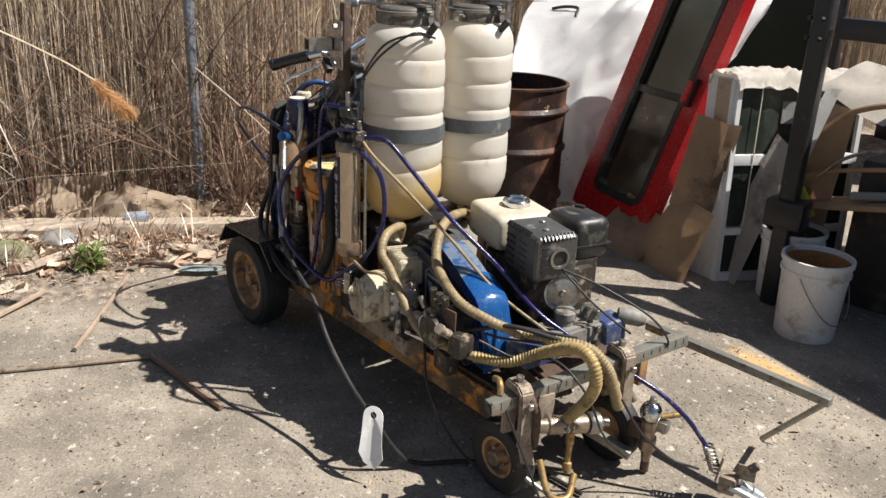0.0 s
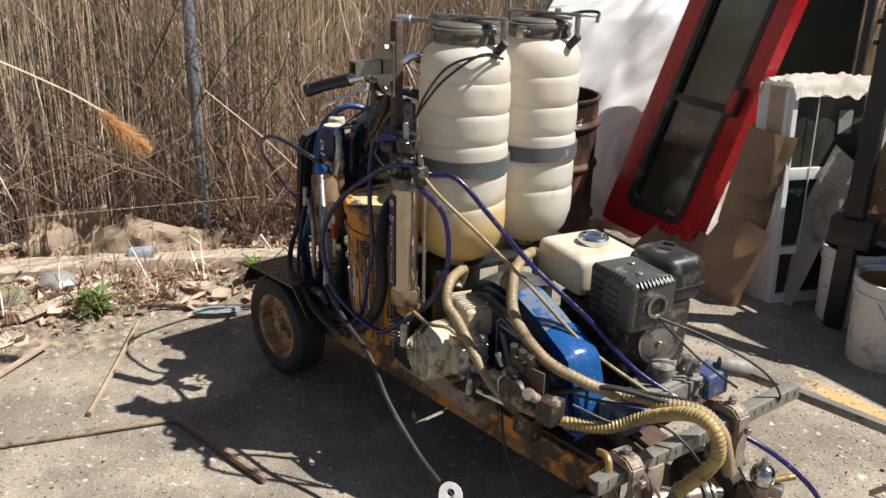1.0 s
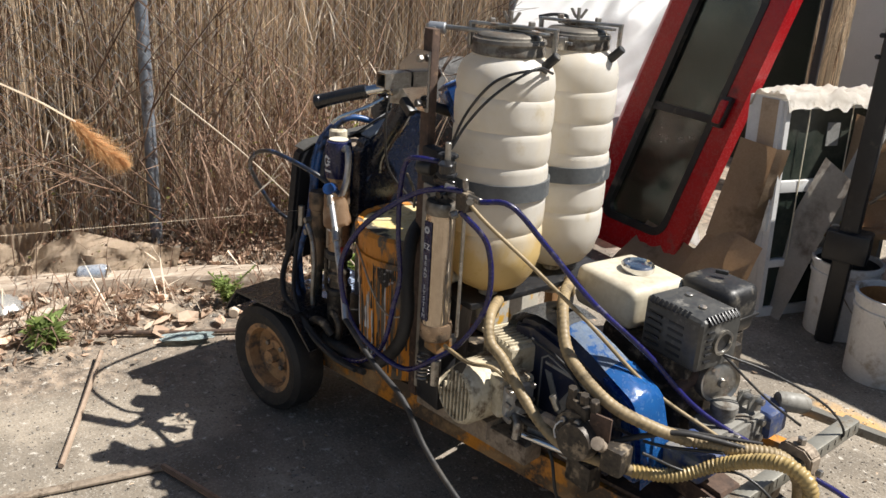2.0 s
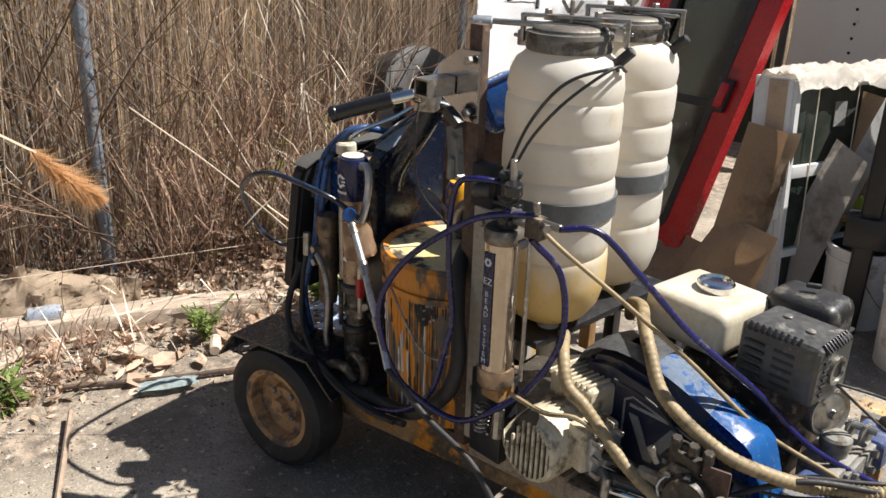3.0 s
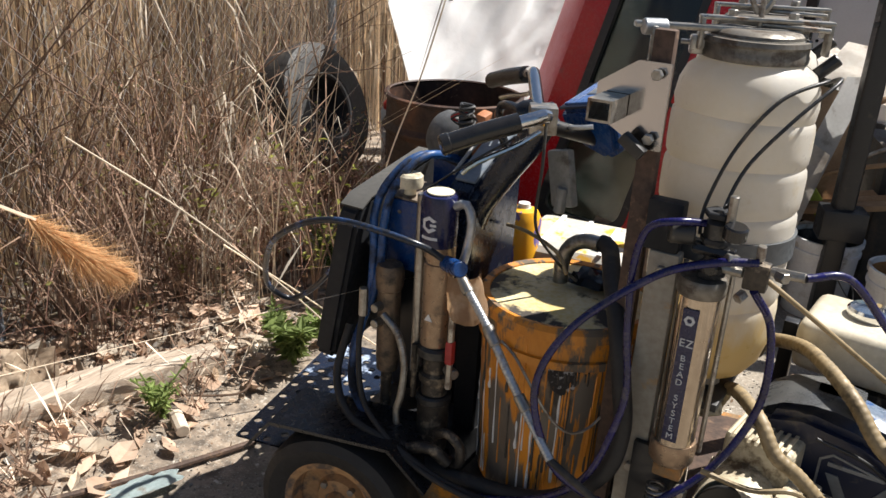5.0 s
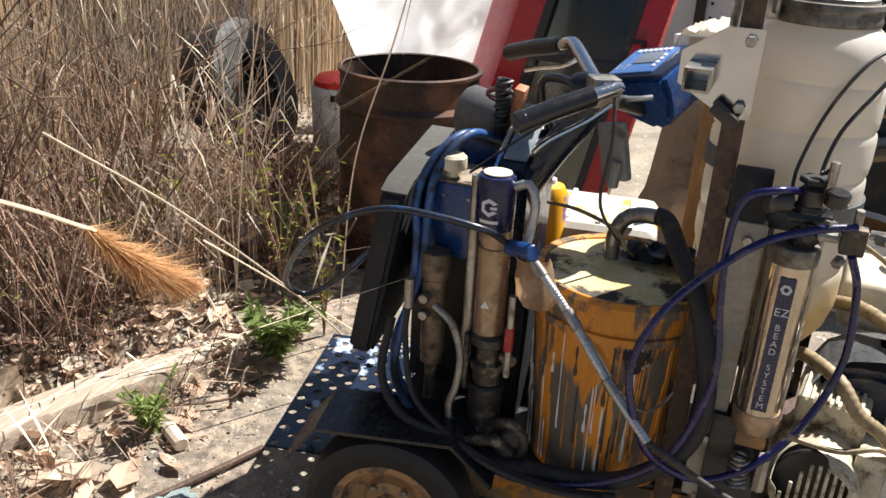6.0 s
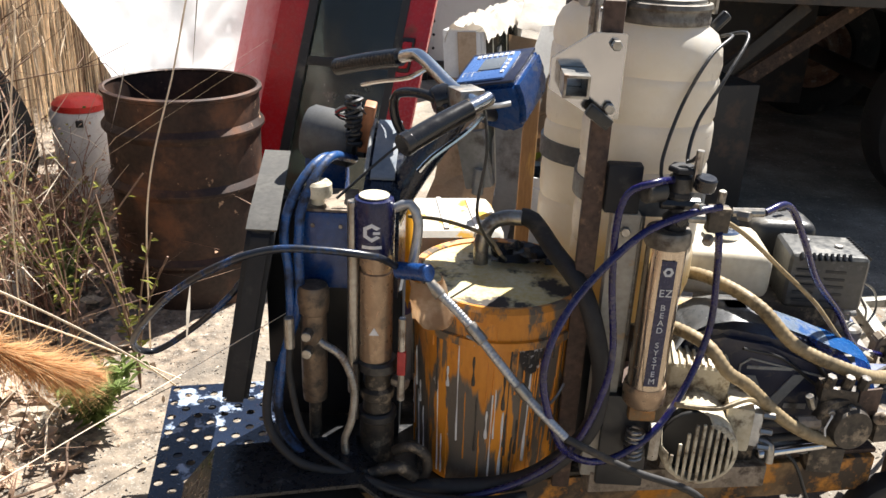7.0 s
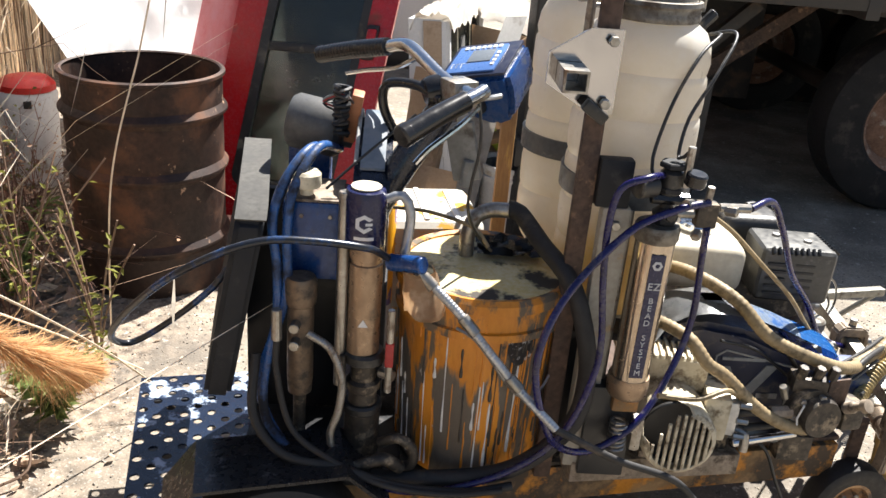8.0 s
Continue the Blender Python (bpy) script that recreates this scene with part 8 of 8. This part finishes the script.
stick([(-3.56, 0.03, 0.03), (-3.66, 0.22, 0.04), (-3.76, 0.42, 0.045)], 0.022, M_TIMBER, "grey wooden lath among the leaves", name="lath", category="lath", seg=4, step=0.08)
bm = bmesh.new()
for (ax, ay), (bx, by) in (((-2.78, -0.35), (-2.745, -0.07)), ((-2.745, -0.07), (-2.7, 0.15)), ((-2.7, 0.15), (-2.66, 0.37))):
    d = Vector((bx - ax, by - ay, 0))
    box(bm, ((ax + bx) / 2, (ay + by) / 2, 0.008), (d.length, 0.026, 0.008), rz=math.degrees(math.atan2(d.y, d.x)), bevel=0.002)
solo("metal_strip", bm, M_SADDLE, "flat rusty strip lying across the asphalt", "strip")
stick([(-2.66, 0.37, 0.01), (-2.5, 0.42, 0.012), (-2.36, 0.46, 0.012), (-2.24, 0.5, 0.01)], 0.009, M_REEDD, "dark crooked twig on the asphalt", seg=6)

M_PALEWOOD = mat("pale_wood", (0.66, 0.56, 0.44), (0.5, 0.4, 0.3), 0.8, scale=6, fine=60, bump=0.3)
M_PALECARD = mat("sun_bleached_cardboard", (0.6, 0.48, 0.36), (0.45, 0.35, 0.25), 0.85, scale=6, fine=120, c3=(0.34, 0.25, 0.17), cover=0.3, scale3=5, bump=0.25)
reed_bed("fallen_stems", 170, -3.8, -3.45, -1.5, 1.2, 0.05, 0.16, 44, M_REEDD, "low brown dead stems along the timber", rad=0.0016, blades=6, lean=0.9, bend=False, leafy=0.28)
reed_bed("fallen_straw", 24, -3.85, -3.5, -1.5, 1.5, 0.03, 0.1, 45, M_REED, "flattened pale straw along the timber", rad=0.0016, blades=5, lean=2.5, bend=False, leafy=0.5)
solo("wood_offcut", C((-3.495, 0.945, 0.018), (-3.42, 0.902, 0.018), 0.019, 10), M_PALEWOOD, "short pale wooden offcut on the ground", "offcut")
stick([(-3.47, 1.286, 0.02), (-3.44, 1.2, 0.06), (-3.42, 1.13, 0.03), (-3.47, 1.08, 0.02), (-3.57, 1.01, 0.02)], 0.0035, M_REEDD, "curved dark twig at the asphalt edge", name="twig", category="twig", seg=6)
stick([(-3.245, 0.985, 0.012), (-3.3, 0.85, 0.014), (-3.37, 0.7, 0.014), (-3.5, 0.45, 0.02)], 0.008, M_RUSTBAR, "thin dark rod lying on the asphalt", name="rod", category="rod", seg=8)
# crumpled cardboard by the timber
for corners, nx, amp, flutes, seed, label in (
        (((-4.15, 0.12, 0.03), (-4.0, 0.34, 0.03), (-4.08, 0.46, 0.25), (-4.28, 0.16, 0.19)), 72, 0.09, 13, 2, "crumpled pale corrugated cardboard against the fence"),
        (((-4.05, 0.28, 0.03), (-3.93, 0.52, 0.03), (-4.02, 0.54, 0.22), (-4.12, 0.34, 0.1)), 16, 0.05, 0, 3, "folded brown cardboard on the leaves"),
        (((-3.97, 0.5, 0.03), (-3.87, 0.72, 0.03), (-3.97, 0.76, 0.13), (-4.05, 0.52, 0.21)), 16, 0.06, 0, 5, "torn tan cardboard on the leaves"),
        (((-3.9, 0.7, 0.03), (-3.83, 0.84, 0.03), (-3.93, 0.9, 0.1), (-3.99, 0.74, 0.14)), 16, 0.05, 0, 7, "torn tan cardboard on the leaves")):
    solo("cardboard_scrap", folded(corners, nx, 12, amp, seed, 0.004, flutes=flutes), M_PALECARD, label, "cardboard", "cardboard scraps by the fence", angle=50)
bm = bmesh.new()
bmesh.ops.create_icosphere(bm, subdivisions=3, radius=1)
for v in bm.verts:
    k = 1 + 0.22 * noise.noise(v.co * 1.4) + 0.07 * noise.noise(v.co * 4)
    v.co = pose(-3.77, 0.0, 0.03, 0, 0, 60) @ Vector((0.11 * v.co.x * k, 0.075 * v.co.y * k, 0.055 * v.co.z * k))
solo("mossy_stone", bm, mat("mossy_grey_stone", (0.27, 0.25, 0.19), (0.18, 0.17, 0.12), 0.9, scale=12, c3=(0.13, 0.15, 0.05), cover=0.35, scale3=14, bump=0.5), "rounded grey stone with moss lying by the timber", "stone", angle=60)
bag = lathe(bmesh.new(), [(0, 0.005), (0.06, 0.005), (0.075, 0.025), (0.06, 0.045), (0.03, 0.06), (0, 0.058)], (-3.8, 0.2, 0.03), seg=20, wob=lambda a, h: 0.35 * noise.noise((math.cos(a) * 2, math.sin(a) * 2, h * 20)))
solo("plastic_bag", bag, mat("hazy_plastic_bag", (0.5, 0.5, 0.48), (0.4, 0.39, 0.37), 0.2, trans=0.5), "crumpled clear plastic bag by the timber", "bag", angle=60)
can2 = thing("drink_can", -3.9, 0.55, 0.06, "crumpled pale blue and silver drink can beside the timber", "can")
part("can_body", lathe(bmesh.new(), [(0, 0), (0.024, 0), (0.031, 0.008), (0.031, 0.095), (0.026, 0.108), (0.026, 0.112), (0, 0.11)], (-3.93, 0.5, 0.07), Vector((0.55, 0.8, 0.12)), seg=24, wob=lambda a, h: 0.14 * noise.noise((math.cos(a) * 2, math.sin(a) * 2, h * 30))), mat("pale_blue_can", (0.4, 0.46, 0.55), (0.55, 0.56, 0.58), 0.3, 0.4, scale=14, bump=0.05), can2)
part("can_end", lathe(bmesh.new(), [(0, 0.1105), (0.024, 0.111), (0.0255, 0.1135), (0.0245, 0.115), (0.022, 0.1125), (0, 0.112)], (-3.93, 0.5, 0.07), Vector((0.55, 0.8, 0.12)), seg=24), M_CHROME, can2, "bright ring-pull end")
cup = lathe(bmesh.new(), [(0, 0), (0.05, 0.0), (0.055, 0.08), (0.05, 0.1), (0, 0.11)], (-3.99, 2.0, 0.05), Vector((0.8, -0.3, 0.5)), seg=20)
solo("plastic_tub", cup, M_WHITEP, "grubby white plastic tub among the weeds", "tub")


# pale torn plastic by the rod
bm = bmesh.new()
rows_ = []
for i in range(9):
    row = []
    for j in range(6):
        u, v = i / 8 - 0.5, j / 5 - 0.5
        row.append(bm.verts.new(pose(-3.32, 0.69, 0.012, 0, 0, 68) @ Vector((u * 0.17 + 0.02 * noise.noise((u * 5, v * 5, 1)), v * 0.07 * (1 - 0.6 * abs(u)) + 0.015 * noise.noise((u * 6, v * 4, 3)), 0.012 + 0.014 * noise.noise((u * 8, v * 8, 6))))))
    rows_.append(row)
for a, b in zip(rows_, rows_[1:]):
    for i in range(5):
        bm.faces.new((a[i], b[i], b[i + 1], a[i + 1]))
bmesh.ops.solidify(bm, geom=bm.faces[:], thickness=0.0015)
solo("plastic_scrap", bm, mat("pale_teal_plastic", (0.5, 0.58, 0.58), (0.38, 0.46, 0.46), 0.35, scale=14, c3=(0.3, 0.26, 0.21), cover=0.3, scale3=18), "torn pale teal plastic scrap on the asphalt", "scrap", angle=50)


# ---- weeds ----
def leafy(name, x, y, h, n, leaf, seed, material, label, stems=6, lean=0.5, category="weed"):
    rnd = random.Random(seed)
    w = thing(name, x, y, 0, label, category)
    bs, bl = bmesh.new(), bmesh.new()
    for s in range(stems):
        a, hh = rnd.uniform(0, 6.28), h * rnd.uniform(0.55, 1.0)
        d = Vector((math.cos(a) * lean * hh * rnd.uniform(0.3, 1), math.sin(a) * lean * hh * rnd.uniform(0.3, 1), hh))
        p = [Vector((x, y, 0)) + Vector((d.x * t * t, d.y * t * t, d.z * t)) for t in (0, 0.35, 0.7, 1)]
        sweep(bs, p, 0.0028, seg=5, step=0.05)
        cp = curve_points(p, 0.02)
        for k in range(n // stems):
            t = rnd.uniform(0.25, 1)
            c = cp[int(t * (len(cp) - 1))]
            m = Matrix.Translation(c) @ pose(0, 0, 0, rnd.uniform(-20, 45), rnd.uniform(-40, 40), rnd.uniform(0, 360))
            L = leaf * rnd.uniform(0.5, 1.2)
            q = [bl.verts.new(m @ Vector(v)) for v in ((0, 0, 0), (L * 0.17, L * 0.45, L * 0.12), (0, L, L * 0.02), (-L * 0.17, L * 0.45, L * 0.12), (0, L * 0.5, 0.0))]
            bl.faces.new((q[0], q[1], q[4]))
            bl.faces.new((q[1], q[2], q[4]))
            bl.faces.new((q[2], q[3], q[4]))
            bl.faces.new((q[3], q[0], q[4]))
    tagged(part("stem", bs, M_REEDD if material is not M_GREEN else M_GREEN, w), kind="stuff")
    tagged(part("foliage", bl, material, w, angle=0, recalc=False), kind="stuff")


M_YGREEN = soft_leaf("young_olive_leaf", (0.26, 0.27, 0.06), (0.17, 0.16, 0.04), 0.45, 0.3)
leafy("green_weed", -3.45, 1.37, 0.19, 620, 0.05, 31, M_GREEN, "bright green leafy weed at the asphalt edge", 22, 1.0)
leafy("green_weed", -3.54, 0.93, 0.14, 420, 0.03, 32, M_GREEN, "bright green leafy weed among dead leaves", 18, 0.9)
leafy("grass_tuft", -3.52, 0.29, 0.1, 120, 0.07, 33, M_GREEN, "small tuft of green grass", 20, 0.6, "grass")
leafy("green_weed", -3.78, 1.95, 0.32, 160, 0.055, 37, M_GREEN, "green weed growing beside the rusty drum", 14, 0.6)
leafy("budding_shrub", -3.4, 1.56, 0.62, 80, 0.036, 34, M_YGREEN, "thin budding shrub with small olive leaves", 7, 0.32, "shrub")
leafy("budding_shrub", -3.65, 1.72, 0.7, 100, 0.036, 35, M_YGREEN, "thin budding shrub with small olive leaves", 9, 0.45, "shrub")
leafy("budding_shrub", -4.0, 1.45, 0.6, 120, 0.035, 36, M_YGREEN, "thin budding shrub with small olive leaves", 9, 0.6, "shrub")
reed_bed("dry_grass", 110, -4.1, -3.78, 1.4, 2.4, 0.35, 1.0, 41, M_REED, "sparse dry grass stems beside the drum", rad=0.002, blades=3, lean=0.2, bend=False)
reed_bed("dry_grass", 240, -4.2, -3.95, -1.6, 0.1, 0.3, 0.9, 42, M_REED, "tufts of pale dry grass before the fence", rad=0.002, blades=5, lean=0.3, bend=False)
reed_bed("weed_stems", 420, -4.15, -3.9, 0.5, 2.2, 0.2, 0.6, 43, M_REEDD, "thin red-brown weed stems by the fence", rad=0.0018, blades=3, lean=0.35, bend=False)

# leaning stalks and the tawny plume
stick([(-4.2, -1.1, 0.3), (-4.0, -0.8, 1.0), (-3.6, -0.35, 1.13), (-3.3, -0.02, 1.04), (-3.12, 0.22, 0.93), (-3.04, 0.33, 0.86)], 0.003, M_REED, "long arched reed stalk with a plume", name="reed_stalk", category="reed", seg=5)
rnd = random.Random(51)
bm = bmesh.new()
p0, p1 = Vector((-3.05, 0.32, 0.868)), Vector((-2.965, 0.43, 0.755))
for i in range(4200):
    t = rnd.random()
    c = p0.lerp(p1, t) + Vector((0, 0, -0.01 * math.sin(t * 3.1)))
    d = ((p1 - p0).normalized() + Vector((rnd.gauss(0, 0.4), rnd.gauss(0, 0.4), rnd.gauss(-0.25, 0.4)))).normalized()
    L = (0.068 * math.sin(math.pi * min(1, t * 0.9 + 0.12)) + 0.016) * rnd.uniform(0.4, 1.15)
    s = d.cross(Vector((rnd.random(), rnd.random(), rnd.random()))).normalized() * 0.0007
    a, b, e = bm.verts.new(c - s), bm.verts.new(c + s), bm.verts.new(c + d * L)
    bm.faces.new((a, b, e))
solo("reed_plume", bm, M_PLUME, "drooping tawny reed plume", "reed", angle=0, recalc=False)
for pts in ([(-3.6, 0.78, 0.8), (-3.45, 0.98, 0.6), (-3.3, 1.18, 0.36), (-3.21, 1.32, 0.17), (-3.15, 1.42, 0.01)], [(-3.55, 1.2, 0.42), (-3.42, 1.4, 0.22), (-3.3, 1.6, 0.01)],
            [(-3.42, 1.7, 0.02), (-3.4, 1.75, 0.5), (-3.33, 1.85, 0.85), (-3.28, 1.9, 1.1)], [(-3.75, 1.6, 0.02), (-3.72, 1.65, 0.6), (-3.68, 1.72, 1.0)]):
    stick(pts, 0.0026, M_REED, "pale dry stalk leaning by the drum", name="dry_stalk", category="stalk", seg=5)
